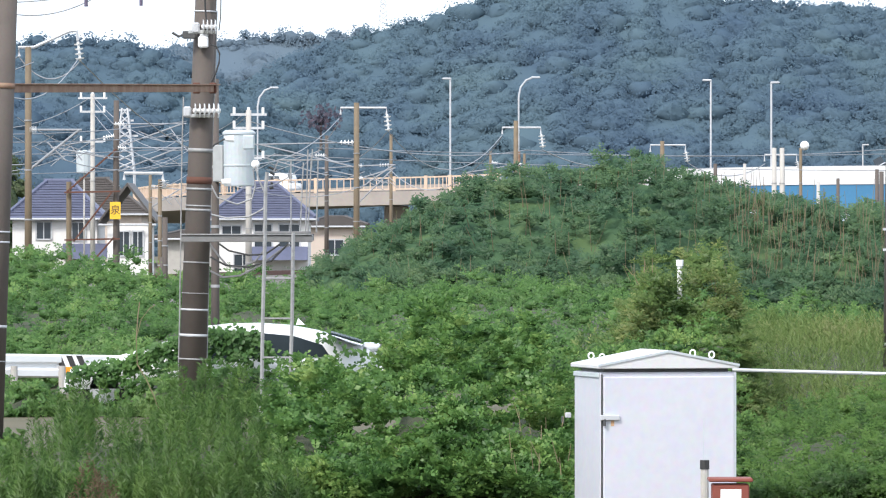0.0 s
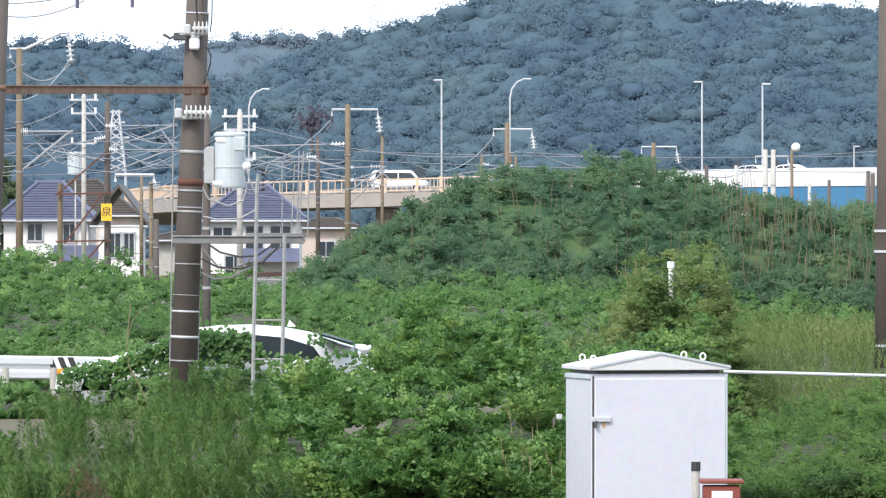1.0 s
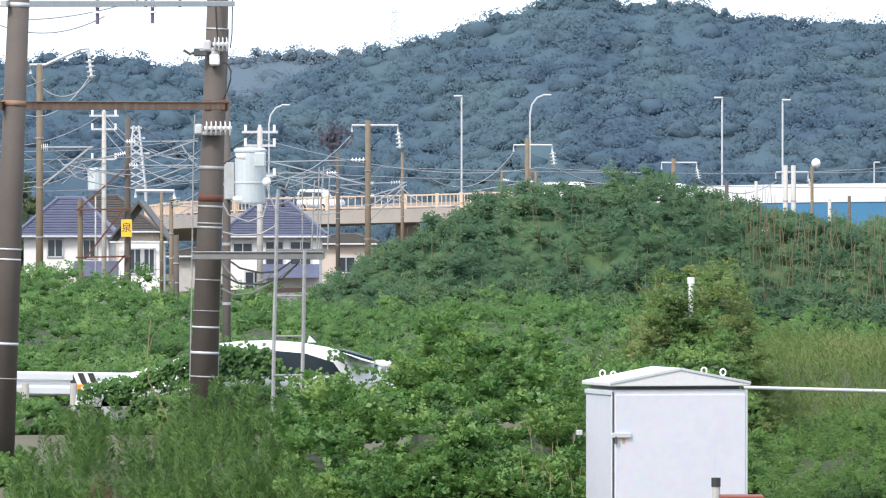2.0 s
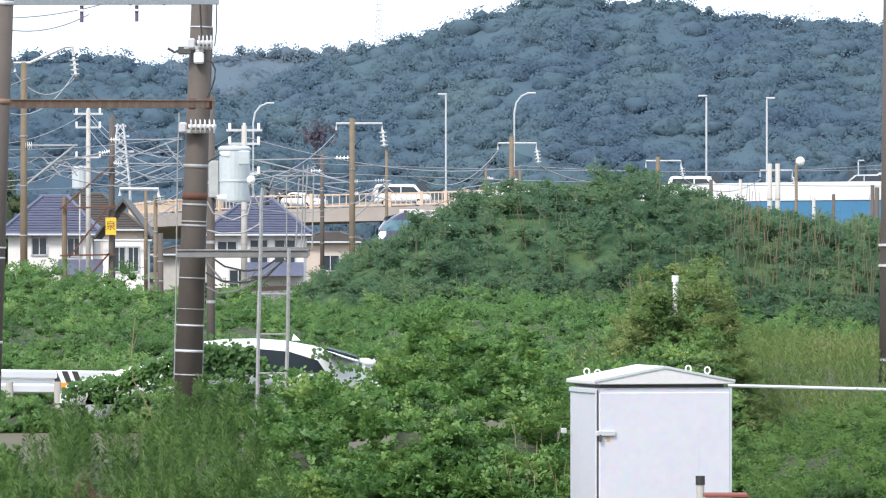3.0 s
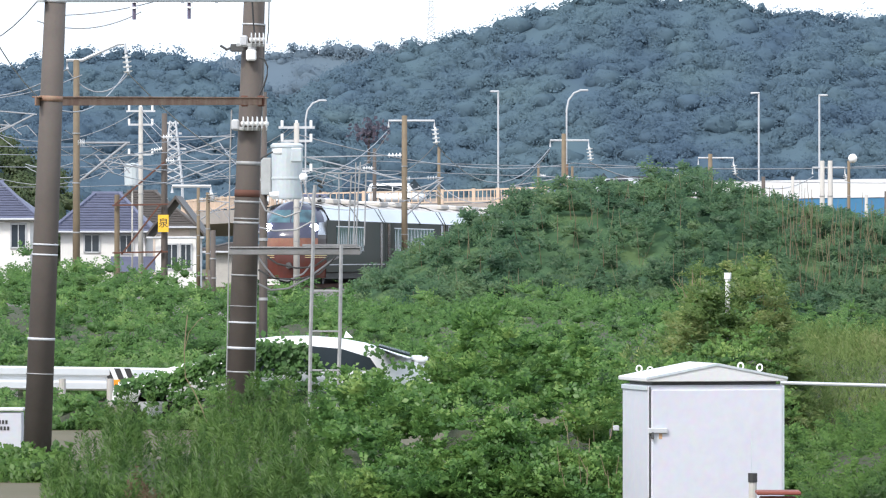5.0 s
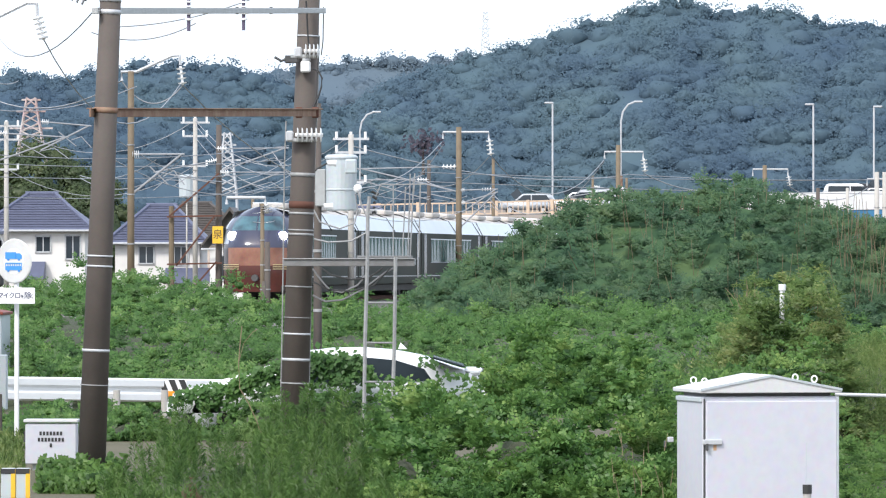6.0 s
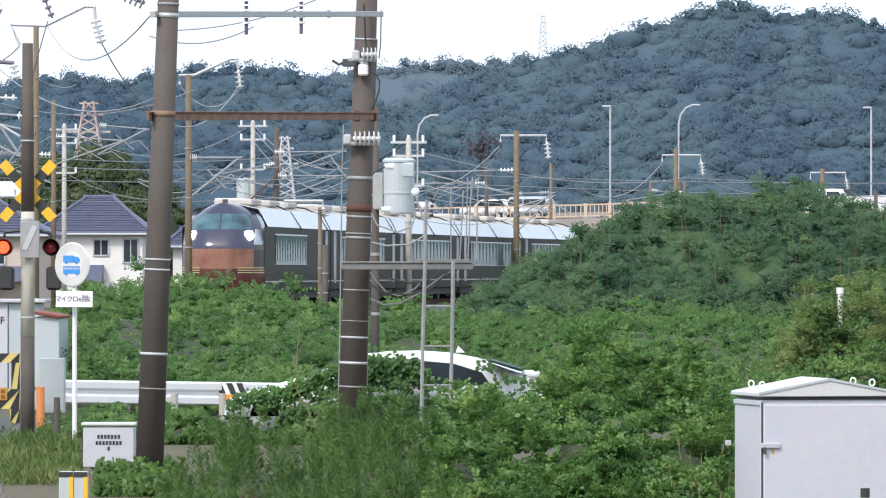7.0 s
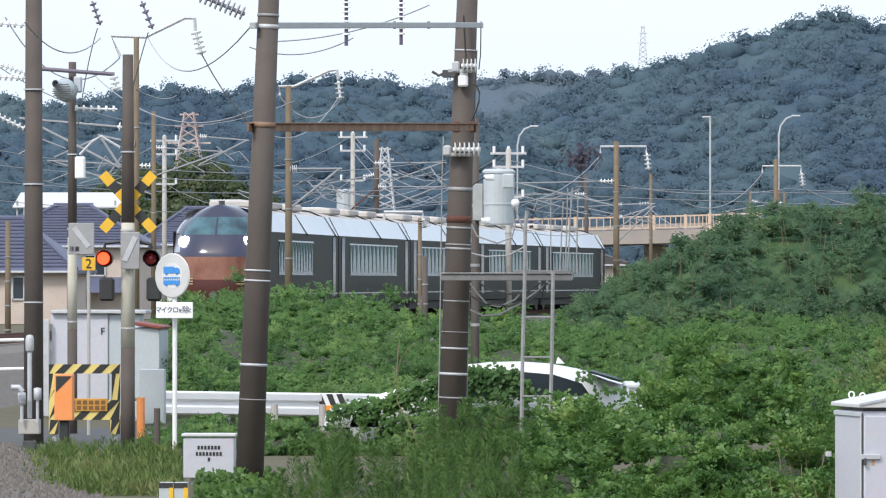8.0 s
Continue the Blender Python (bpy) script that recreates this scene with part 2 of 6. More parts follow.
def blades(name, c, d, w, size, aspect, droop, material, face=None):
    """Folded blades at c (n,3), pointing along d, facing w; face: the way their light-catching side turns as a clump."""
    n = len(c)
    size = np.broadcast_to(size, (n,)).reshape(n, 1)
    s = np.cross(w, d)
    s /= np.maximum(np.linalg.norm(s, axis=1, keepdims=True), 1e-6)
    a = c - d * size * 0.5
    b = c + d * size * 0.5 - np.array([0, 0, 1]) * size * droop * 0.3
    mid = c + w * size * 0.08
    v = np.empty((n * 4, 3))
    v[0::4], v[1::4], v[2::4], v[3::4] = a, mid - s * size * aspect * 0.5, b, mid + s * size * aspect * 0.5
    i = np.arange(n) * 4
    f = np.empty((n * 2, 3), dtype=np.int32)
    f[0::2] = np.stack([i, i + 1, i + 2], 1)
    f[1::2] = np.stack([i, i + 2, i + 3], 1)
    me = bpy.data.meshes.new(name)
    me.vertices.add(n * 4)
    me.vertices.foreach_set("co", v.astype(np.float32).ravel())
    me.loops.add(n * 6)
    me.loops.foreach_set("vertex_index", f.ravel())
    me.polygons.add(n * 2)
    me.polygons.foreach_set("loop_start", np.arange(n * 2, dtype=np.int32) * 3)
    me.materials.append(material)
    me.update(calc_edges=True)
    if face is not None:
        face = face / np.maximum(np.linalg.norm(face, axis=1, keepdims=True), 1e-6)
        me.normals_split_custom_set_from_vertices(np.repeat(face, 4, axis=0).astype(np.float32))
    return me


def unit(v):
    return v / np.maximum(np.linalg.norm(v, axis=-1, keepdims=True), 1e-6)


def open_side(w):
    """Turns the upper sides of the leaves to the open, lit side of the bank."""
    return w * np.where(w @ np.array([0.0, -1.0, 0.35]) < 0, -1.0, 1.0)[..., None]


def leaf_mesh(name, c, size, material, flat=0.5, aspect=0.6, droop=0.25, rnd=None, lift=None, normal=None, tilt=0.38, soft=0.0):
    """Leaves as folded blades: c (n,3) places, size (n,) lengths; normal: which way they face; lift: which way they point; soft: how far they shade as one clump."""
    r = rnd or rng
    n = len(c)
    d = r.normal(size=(n, 3))
    face = None
    if normal is not None:
        out = unit(np.asarray(normal, float))
        w = open_side(unit(out + r.normal(size=(n, 3)) * tilt))
        d -= (d * w).sum(1, keepdims=True) * w
        d[:, 2] -= droop
        d = unit(d)
        face = w * (1 - soft) + out * soft if soft else None
    else:
        d[:, 2] = d[:, 2] * (1 - flat) - droop * 0.5
        if lift is not None:
            d = d * 0.3 + np.asarray(lift)
        d = unit(d)
        if lift is not None:
            out = unit(np.asarray(lift) * np.array([1, 1, 0.2]) + np.array([0, -0.35, 0.5]))
            w = unit(out + r.normal(size=(n, 3)) * 0.5)
            w = open_side(unit(w - (w * d).sum(1, keepdims=True) * d))
            face = w * (1 - soft) + out * soft if soft else None
        else:
            w = unit(np.cross(unit(np.cross(d, r.normal(size=(n, 3)))), d))
    return blades(name, c, d, w, size, aspect, droop, material, face)


def frond_mesh(name, mid, rad, shoots, pairs, size, aspect, material, r, up_bias=0.45, soft=0.5, droop=0.35):
    """Leafy shoots that spring from each clump's middle, with leaflets in two rows along them."""
    m = len(mid)
    e = unit(r.normal(size=(m, shoots, 3)))
    e[:, :, 2] = np.abs(e[:, :, 2]) + up_bias
    e[:, :, 1] -= 0.2
    e = unit(e)
    ln = rad[:, None] * r.uniform(0.65, 1.35, (m, shoots))
    cross = unit(np.cross(e, np.array([0.0, 0.0, 1.0]) + r.normal(size=(m, shoots, 3)) * 0.35))
    top = unit(np.cross(cross, e))
    top *= np.sign(top[:, :, 2:3] + 1e-6)
    t = (np.arange(pairs) + 0.8) / pairs
    t = np.repeat(t, 2)
    sg = np.tile([-1.0, 1.0], pairs)
    k = 2 * pairs
    tt, lnk = t[None, None, :, None], ln[:, :, None, None]
    base = mid[:, None, None, :] + e[:, :, None, :] * lnk * tt
    base = base - np.array([0, 0, 1.0]) * lnk * droop * tt ** 2
    d = unit(e[:, :, None, :] * 0.65 + cross[:, :, None, :] * sg[None, None, :, None] + r.normal(size=(m, shoots, k, 3)) * 0.28)
    sz = size * r.uniform(0.65, 1.3, (m, shoots, k)) * (1.15 - 0.45 * t)[None, None, :]
    c = base + d * sz[..., None] * 0.5
    w = unit(top[:, :, None, :] + r.normal(size=(m, shoots, k, 3)) * 0.3)
    w = open_side(unit(w - (w * d).sum(-1, keepdims=True) * d))
    out = unit(e[:, :, None, :] * 0.8 + top[:, :, None, :] * 0.4 + np.array([0, -0.35, 0.25]) + 0 * d)
    face = w * (1 - soft) + out * soft
    f3 = lambda q: q.reshape(-1, 3)
    return blades(name, f3(c), f3(d), f3(w), sz.ravel(), aspect, 0.3, material, f3(face))


def bumps(x, y, k, seed=0):
    """A cheap smooth random relief, about -1 to 1."""
    r = np.random.default_rng(seed)
    z = np.zeros_like(x)
    for i in range(7):
        a, ph, fq = r.uniform(0, 2 * math.pi), r.uniform(0, 2 * math.pi), k * 1.45 ** i
        z += np.sin((x * math.cos(a) + y * math.sin(a)) * fq + ph) / 1.3 ** i
    return z / 2.6


# ---- ground ----
bm = B()
for y0, y1 in ((-60, 20), (20, 160), (160, 700), (700, 5000)):
    bm.faces.new([bm.verts.new(p) for p in ((-2500, y0, -0.02), (2500, y0, -0.02), (2500, y1, -0.02), (-2500, y1, -0.02))])
bmesh.ops.remove_doubles(bm, verts=bm.verts, dist=0.01)
tagged(part("ground", bm, SOIL), "dark soil ground under dense weeds", "ground", kind="structure")


def lump(level):
    """A unit ball of triangles, as corners and faces."""
    bm = bmesh.new()
    bmesh.ops.create_icosphere(bm, subdivisions=level, radius=1.0)
    v, f = np.array([p.co[:] for p in bm.verts]), np.array([[p.index for p in t.verts] for t in bm.faces])
    bm.free()
    return v, f


LUMPS = {1: lump(1), 2: lump(2)}


def swells(name, cen, rad, r, wob0, wob1, squash, material, parent, level=2):
    """Uneven leafy lumps under the outer leaves."""
    lv, lf = LUMPS[level]
    wob = 1 + r.uniform(wob0, wob1, (len(cen), len(lv), 1))
    cv = cen[:, None, :] + lv[None] * np.array([1.0, 0.9, squash]) * rad[:, None, None] * wob
    cf = lf[None] + (np.arange(len(cen)) * len(lv))[:, None, None]
    ob = new(name, mesh_of(name, cv.reshape(-1, 3).tolist(), cf.reshape(-1, 3).tolist(), material, True))
    ob.parent = parent
    return tagged(ob, kind="stuff")


# ---- wooded hills ----
def hill(name, label, us, vs, d, depth, crowns, material, seed, span, k=90, drop=1.9, relief=5.0):
    """A ridge whose skyline is us, vs at d metres, with spurs and gullies and crowns of leaf clumps down its slope."""
    r = np.random.default_rng(seed)
    n, rows = 160, 16

    def ground(u, a):
        y = d - depth * (1 - a)
        x = (u - U0) / F * y
        zt = EYE + (V0 - np.interp(u, us, vs)) / F * d - drop
        fold = bumps(x, y * 0.35, 0.055, seed) * relief * np.clip((1 - a) * 4, 0, 1) * np.clip(a * 5, 0.2, 1)
        return x, y * K, np.maximum(zt * a ** 0.8 + fold, -1)

    verts, faces = [], []
    us_n = np.linspace(us[0], us[-1], n)
    for j in range(rows + 1):
        x, y, z = ground(us_n, np.full(n, j / rows))
        verts += list(zip(x, y - d * K, z + 0.1 * span))
    for j in range(rows):
        for i in range(n - 1):
            q = j * n + i
            faces.append((q, q + 1, q + n + 1, q + n))
    root = thing(name, (0, d * K, 0), label, "hill", kind="structure")
    base = new("slope", mesh_of("slope", verts, faces, material, True))
    base.parent = root
    edge = int(n * 1.6)
    a = np.concatenate([r.uniform(0.0, 1, crowns), np.full(edge, 1.0)])
    uu = np.concatenate([r.uniform(us[0], us[-1], crowns), np.linspace(us[0], us[-1], edge) + r.normal(size=edge) * 2])
    x, y, z = ground(uu, a)
    rad = (0.45 + 0.95 * r.random(len(a)) ** 1.6) * span
    rad[crowns:] *= 0.6
    z[:crowns] += r.normal(size=crowns) * 0.12 * span
    z[crowns:] += r.normal(size=edge) * span * 0.16
    cen = np.stack([x, y - d * K, z - 0.2], 1)
    form = np.stack([r.uniform(0.8, 1.25, len(a)), np.ones(len(a)), r.uniform(0.75, 1.15, len(a))], 1)[:, None, :]
    # each crown is a cluster of boughs, each bough a dome of leaf sprays
    boughs = 7
    bo = unit(r.normal(size=(len(a), boughs, 3)) + np.array([0, -0.35, 0.35])) * np.array([1, 1, 0.8])
    pick = r.integers(0, boughs, (len(a), k))
    hub = np.take_along_axis(bo, pick[:, :, None], 1) * 0.52
    v = unit(r.normal(size=(len(a), k, 3)) + hub * 1.2 + np.array([0, -0.2, 0.25]))
    c = cen[:, None, :] + (hub + v * r.uniform(0.32, 0.5, (len(a), k, 1))) * rad[:, None, None] * form
    out = v * 0.8 + hub * 0.7 + np.array([0, -0.75, 0.3])
    swells("crown_swells", cen, rad * 0.58, r, -0.3, 0.15, 0.75, material, root)
    leaves = new("crowns", leaf_mesh("crowns", c.reshape(-1, 3), span * r.uniform(0.075, 0.14, c.shape[0] * k), material, aspect=0.8, rnd=r, normal=out.reshape(-1, 3), tilt=0.25, droop=0.0, soft=0.6))
    leaves.parent = root
    tagged(leaves, kind="stuff")


hill("far_hill", "hazy far wooded ridge", [-560, 100, 250, 300, 400, 450, 560, 640, 700, 820], [135, 110, 97, 80, 67, 61, 63, 55, 60, 90], 1100, 60, 420, LEAF_WOOD_FAR_HAZE, 3, 6.5, 70, 2.6)
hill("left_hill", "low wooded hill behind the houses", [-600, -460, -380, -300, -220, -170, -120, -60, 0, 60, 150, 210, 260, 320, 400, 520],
     [104, 101, 116, 112, 93, 84, 90, 97, 78, 74, 70, 78, 88, 110, 150, 220], 640, 45, 1100, LEAF_WOOD_HAZE, 4, 3.8, 80, 1.1, 3.0)
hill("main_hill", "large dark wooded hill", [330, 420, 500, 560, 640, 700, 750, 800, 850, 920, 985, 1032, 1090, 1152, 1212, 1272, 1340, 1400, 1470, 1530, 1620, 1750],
     [210, 150, 108, 86, 60, 42, 36, 17, 1, -26, -42, -44, -22, -34, -25, -7, -3, 6, 3, 10, 14, 20], 720, 64, 2000, LEAF_WOOD_HAZE, 5, 4.3, 110, 1.9, 4.0)
r_red = np.random.default_rng(12)
v = r_red.normal(size=(170, 3))
v /= np.linalg.norm(v, axis=1, keepdims=True)
red_tree = thing("reddish_tree", at(568, 228, 662), "tree with a faded reddish crown on the wooded slope", "tree")
red = new("crown", leaf_mesh("crown", v * np.array([3.4, 3, 2.0]) * r_red.uniform(0.3, 1.3, (170, 1)) + np.array([0, 0, 2.0]), 1.0, LEAF_RED, 0.2, 0.8, rnd=r_red))
red.parent = red_tree
tagged(red, kind="stuff")
part("trunk", rod(B(), (0, 0, -4), (0, 0, 2), 0.3, 0.15), POLE, red_tree)


# ---- foliage masses ----
def mass(name, label, us, vs, d0, d1, n, size, material, seed, rise=0.35, rough=0.25, k=1.3, flat=0.5, aspect=0.7, category="bushes", core=0.8, base=0.0, deep=0.35, puff=0.4, per=40, plume=0, droop=0.25, swell=0.56, soft=0.55, frond=0, up_bias=0.45):
    """A bank of leaves between the ranges d0 and d1 whose skyline along the bearings us falls to vs; leaves lie on its swelling outside."""
    r = np.random.default_rng(seed)
    dm = d0 + (d1 - d0) * 0.55

    def height(u, d):
        a = np.clip((d - d0) / (dm - d0), 0, 1)
        top = EYE + (V0 - np.interp(u, us, vs)) / F * dm
        x = (u - U0) / F * d
        edge = np.clip(np.minimum(u - us[0], us[-1] - u) / F * d / 0.5, 0, 1) ** 0.5
        return base + np.maximum(top - base, 0.05) * (rise + (1 - rise) * np.sin(a * math.pi / 2)) * edge + bumps(x, d, k, seed) * rough * (0.35 + 0.65 * a)

    g, h = 70, 14
    uu, dd = np.meshgrid(np.linspace(us[0], us[-1], g), np.linspace(d0, d1, h))
    zz = height(uu, dd) * core - 0.06
    zz[0] = -0.05
    xx = (uu - U0) / F * dd
    verts = list(zip(xx.ravel(), dd.ravel() * K + (0.25 if d1 - d0 > 2 else 0.1), zz.ravel()))
    faces = [(j * g + i, j * g + i + 1, (j + 1) * g + i + 1, (j + 1) * g + i) for j in range(h - 1) for i in range(g - 1)]
    # Near banks take the dark core that stands in for shade in their hollows.
    root = new(name, mesh_of(name, verts, faces, material if d0 > 90 else HOLLOW_SHADE, True))
    tagged(root, label, category, kind="stuff")
    clumps = n // per
    u = r.uniform(us[0], us[-1], clumps)
    front = r.random(clumps) < deep
    d = np.where(front, d0 + (d1 - d0) * 0.15 * r.random(clumps), d0 + (d1 - d0) * r.random(clumps))
    z = height(u, d)
    z = np.where(front, z * (0.1 + 0.9 * r.random(clumps)), z - puff * 0.3 + r.normal(size=clumps) * puff * 0.38)
    mid = np.stack([(u - U0) / F * d, d * K, np.maximum(z, 0.02)], 1)
    rad = puff * (0.6 + 0.7 * r.random(clumps) ** 2)
    if plume:
        # upright plumes: narrow leaves along a stem, pointing out and up
        h = r.random((clumps, per)) ** 0.8
        ang = r.uniform(0, 2 * math.pi, (clumps, per))
        wid = (0.12 + 0.3 * (1 - h)) * rad[:, None]
        lean = r.normal(size=(clumps, 1)) * 0.12
        c = mid[:, None, :] + np.stack([wid * np.cos(ang) + lean * h * rad[:, None], wid * np.sin(ang), (h - 0.6) * 2.0 * rad[:, None]], 2)
        aim = np.stack([np.cos(ang) * 0.7, np.sin(ang) * 0.7, np.full_like(ang, plume)], 2).reshape(-1, 3)
        c = c.reshape(-1, 3)
        lv = leaf_mesh("leaves", c, size * r.uniform(0.6, 1.3, len(c)), material, 0, aspect, rnd=r, lift=aim, soft=soft)
    elif frond:
        pairs = max(per // (2 * frond), 2)
        if swell:
            swells("leaf_swells", mid - np.array([0, 0, 0.1]) * rad[:, None], rad * swell * 0.45, r, -0.38, 0.22, 0.7, material, root, 1)
        lv = frond_mesh("leaves", mid - np.array([0, 0, 0.3]) * rad[:, None], rad * 1.15, frond, pairs, size, aspect, material, r, up_bias, soft)
    else:
        v = r.normal(size=(clumps, per, 3))
        v /= np.linalg.norm(v, axis=2, keepdims=True)
        v[:, :, 2] = np.abs(v[:, :, 2]) * 0.9 - 0.15
        c = (mid[:, None, :] + v * rad[:, None, None] * (0.6 + 0.42 * r.random((clumps, per, 1)) + 0.45 * r.random((clumps, per, 1)) ** 9)).reshape(-1, 3)
        if swell:
            swells("leaf_swells", mid, rad * swell * 0.8, r, -0.38, 0.22, 0.85, material, root)
        lv = leaf_mesh("leaves", c, size * r.uniform(0.6, 1.3, len(c)), material, 0, aspect, rnd=r, normal=(v * 0.9 + np.array([0, -0.15, 0.35])).reshape(-1, 3), droop=droop, tilt=0.3, soft=soft)
    lv = new("leaves", lv)
    lv.parent = root
    return height


bamboo_top = mass("bamboo_thicket", "tall dense dark green bamboo thicket", [520, 548, 575, 600, 640, 700, 760, 830, 900, 960, 1040, 1090, 1180, 1230, 1280, 1350, 1400, 1480, 1568, 1680],
     [548, 500, 474, 456, 432, 404, 374, 346, 329, 320, 315, 302, 304, 325, 341, 357, 368, 379, 389, 399], 98, 105.5, 225000, 0.155, LEAF_BAMBOO, 21, rise=0.22, rough=0.3, k=0.9, aspect=0.32, deep=0.45, puff=0.5, per=120, core=0.88, droop=0.5, swell=0.3, frond=10, soft=0.6, up_bias=0.8)
mass("kudzu_field", "field overgrown with bright kudzu", [520, 600, 700, 850, 1000, 1100, 1250, 1400, 1700], [552, 549, 534, 520, 518, 528, 552, 566, 572], 54, 92, 115000, 0.085, LEAF_KUDZU, 22, rise=0.45, rough=0.2, k=0.9, deep=0.1, puff=0.5, per=112, core=0.62, aspect=0.5, frond=8)
mass("kudzu_bank", "high bank of kudzu leaves along the railway", [-200, -120, -60, 0, 60, 130, 200, 290, 360, 420, 480, 560, 640], [479, 472, 464, 471, 468, 480, 490, 519, 524, 509, 516, 524, 574], 56, 80, 125000, 0.085, LEAF_KUDZU, 23, rise=0.35, rough=0.26, k=1.1, deep=0.35, puff=0.46, per=112, core=0.62, aspect=0.5, frond=8)
mass("vine_mound", "mound of tangled vines with broad leaves", [440, 520, 600, 680, 712, 745, 772, 820, 870, 930, 990, 1030], [728, 694, 694, 690, 640, 572, 556, 606, 645, 612, 622, 720], 31, 37, 90000, 0.062, LEAF_VINE, 24, rise=0.22, rough=0.38, k=3.4, deep=0.5, puff=0.27, per=96, core=0.4, droop=0.6, swell=0.4, aspect=0.62, frond=8, soft=0.2)
mass("weed_bank", "bank of soft green goldenrod weeds", [0, 20, 70, 120, 200, 300, 340, 380, 420, 480, 540], [850, 810, 775, 755, 765, 732, 712, 700, 715, 740, 780], 30, 36, 92000, 0.064, LEAF_WEED, 25, rise=0.25, rough=0.18, k=3.0, aspect=0.12, deep=0.5, puff=0.3, per=200, plume=0.8, core=0.5, soft=0.8)
mass("grass_field", "pale yellow-green meadow grass", [1280, 1340, 1420, 1500, 1700], [566, 570, 580, 580, 585], 40, 52, 62000, 0.07, LEAF_GRASS, 26, rise=0.45, rough=0.12, k=1.2, aspect=0.12, deep=0.25, puff=0.2, per=25, plume=1.1, soft=0.75)
mass("green_bush", "bright green leafy bush by the cabinet", [1318, 1350, 1400, 1480, 1700], [806, 751, 738, 736, 716], 31.5, 37, 52000, 0.05, LEAF_WEED, 27, rise=0.35, rough=0.10, k=2.2, deep=0.5, puff=0.26, per=96, core=0.6, aspect=0.4, frond=8, soft=0.65, swell=0)
mass("car_overgrowth", "leafy creepers grown over the abandoned car", [5, 60, 95, 112, 150, 200, 250, 300, 400, 470, 540, 590, 640, 720, 760], [668, 668, 690, 748, 740, 716, 690, 668, 652, 668, 694, 712, 722, 712, 740], 46.9, 48.0, 24000, 0.075, LEAF_KUDZU, 28, rise=0.4, rough=0.12, k=2.6, deep=0.4, puff=0.2, per=64, aspect=0.5, frond=4)
mass("dark_hedge", "dark hedge of vines behind the cabinet", [930, 980, 1040, 1100, 1200, 1300, 1345], [696, 650, 648, 618, 610, 610, 690], 34, 39, 45000, 0.055, LEAF_VINE, 29, rise=0.3, rough=0.16, k=2.4, deep=0.55, puff=0.26, per=96, core=0.5, aspect=0.55, frond=8)
mass("tall_shrub", "tall straggly shrub with pale leaf tips", [1065, 1100, 1130, 1150, 1180, 1215, 1250, 1290, 1325, 1362], [540, 452, 480, 460, 466, 458, 448, 464, 490, 580], 40.0, 42.0, 38000, 0.06, LEAF_SHRUB, 30, rise=0.92, rough=0.16, k=4.0, deep=0.8, puff=0.22, per=72, category="shrub", core=0.5, swell=0.3, aspect=0.42, frond=6)
mass("yellow_herbs", "yellowish flowering herbs in the field", [980, 1020, 1080, 1340, 1420, 1480, 1560, 1700], [600, 590, 600, 590, 590, 580, 600, 600], 44, 52, 9000, 0.08, LEAF_SHRUB, 31, rise=0.4, rough=0.12, k=2.0, aspect=0.35, deep=0.3, puff=0.22, per=20, plume=0.8)
mass("verge_grass", "rough grass on the crossing verge", [-425, -380, -320, -260, -200, -160, -142], [770, 752, 752, 748, 745, 752, 790], 38, 47, 30000, 0.1, LEAF_GRASS, 32, rise=0.1, rough=0.06, k=2.0, aspect=0.1, deep=0.2, puff=0.16, per=25, plume=1.6, core=0.4, soft=0.7)
mass("verge_weeds", "tall weeds beside the crossing sign", [-200, -160, -120, -60, 0, 60], [712, 700, 690, 684, 690, 720], 48.6, 52, 14000, 0.085, LEAF_KUDZU, 33, rise=0.5, rough=0.14, k=2.4, deep=0.4, puff=0.26, per=48, aspect=0.45, frond=4)
mass("brown_weeds", "patch of withered brown weeds", [112, 140, 165, 195, 215], [830, 785, 770, 775, 830], 29.4, 30.2, 1300, 0.05, DEAD, 34, rise=0.6, rough=0.05, k=3, aspect=0.14, deep=0.5, puff=0.12, per=26, plume=0.8, core=0.2)

mass("far_trees", "olive-green trees behind the houses", [-300, -240, -190, -140, -100, -60, -10, 40], [262, 250, 240, 222, 228, 245, 275, 300], 262, 285, 40000, 0.26, LEAF_SHRUB_DARK, 36, rise=0.5, rough=0.6, k=0.5, deep=0.5, puff=1.3, per=160, category="trees", soft=0.8)
mass("low_verge", "low green weeds at the pole's foot", [-112, -90, -60, 0, 30], [855, 850, 846, 845, 860], 36, 40, 9000, 0.08, LEAF_WEED, 37, rise=0.3, rough=0.05, k=2.4, deep=0.3, puff=0.16, per=30, plume=0.8)

# bare culms standing out of the thicket, thickest along its open end
r_st = np.random.default_rng(40)
bm = B()
for _ in range(300):
    u = r_st.uniform(640, 1660) if r_st.random() < 0.45 else r_st.uniform(1300, 1660)
    d = r_st.uniform(98.3, 101.5)
    z = float(bamboo_top(np.array([u]), np.array([d]))[0])
    h = r_st.uniform(0.05, 0.6) if u < 1240 else r_st.uniform(0.1, 1.15)
    x = (u - U0) / F * d
    rod(bm, (x, d * K + 0.1, z - 0.6), (x + r_st.normal() * 0.15, d * K - 0.2, z + h), r_st.uniform(0.008, 0.018), 0.006, 4)
tagged(part("bamboo_stalks", bm, CULM), "bare tan bamboo stalks in the thicket", "stalks", kind="stuff")
bm = B()
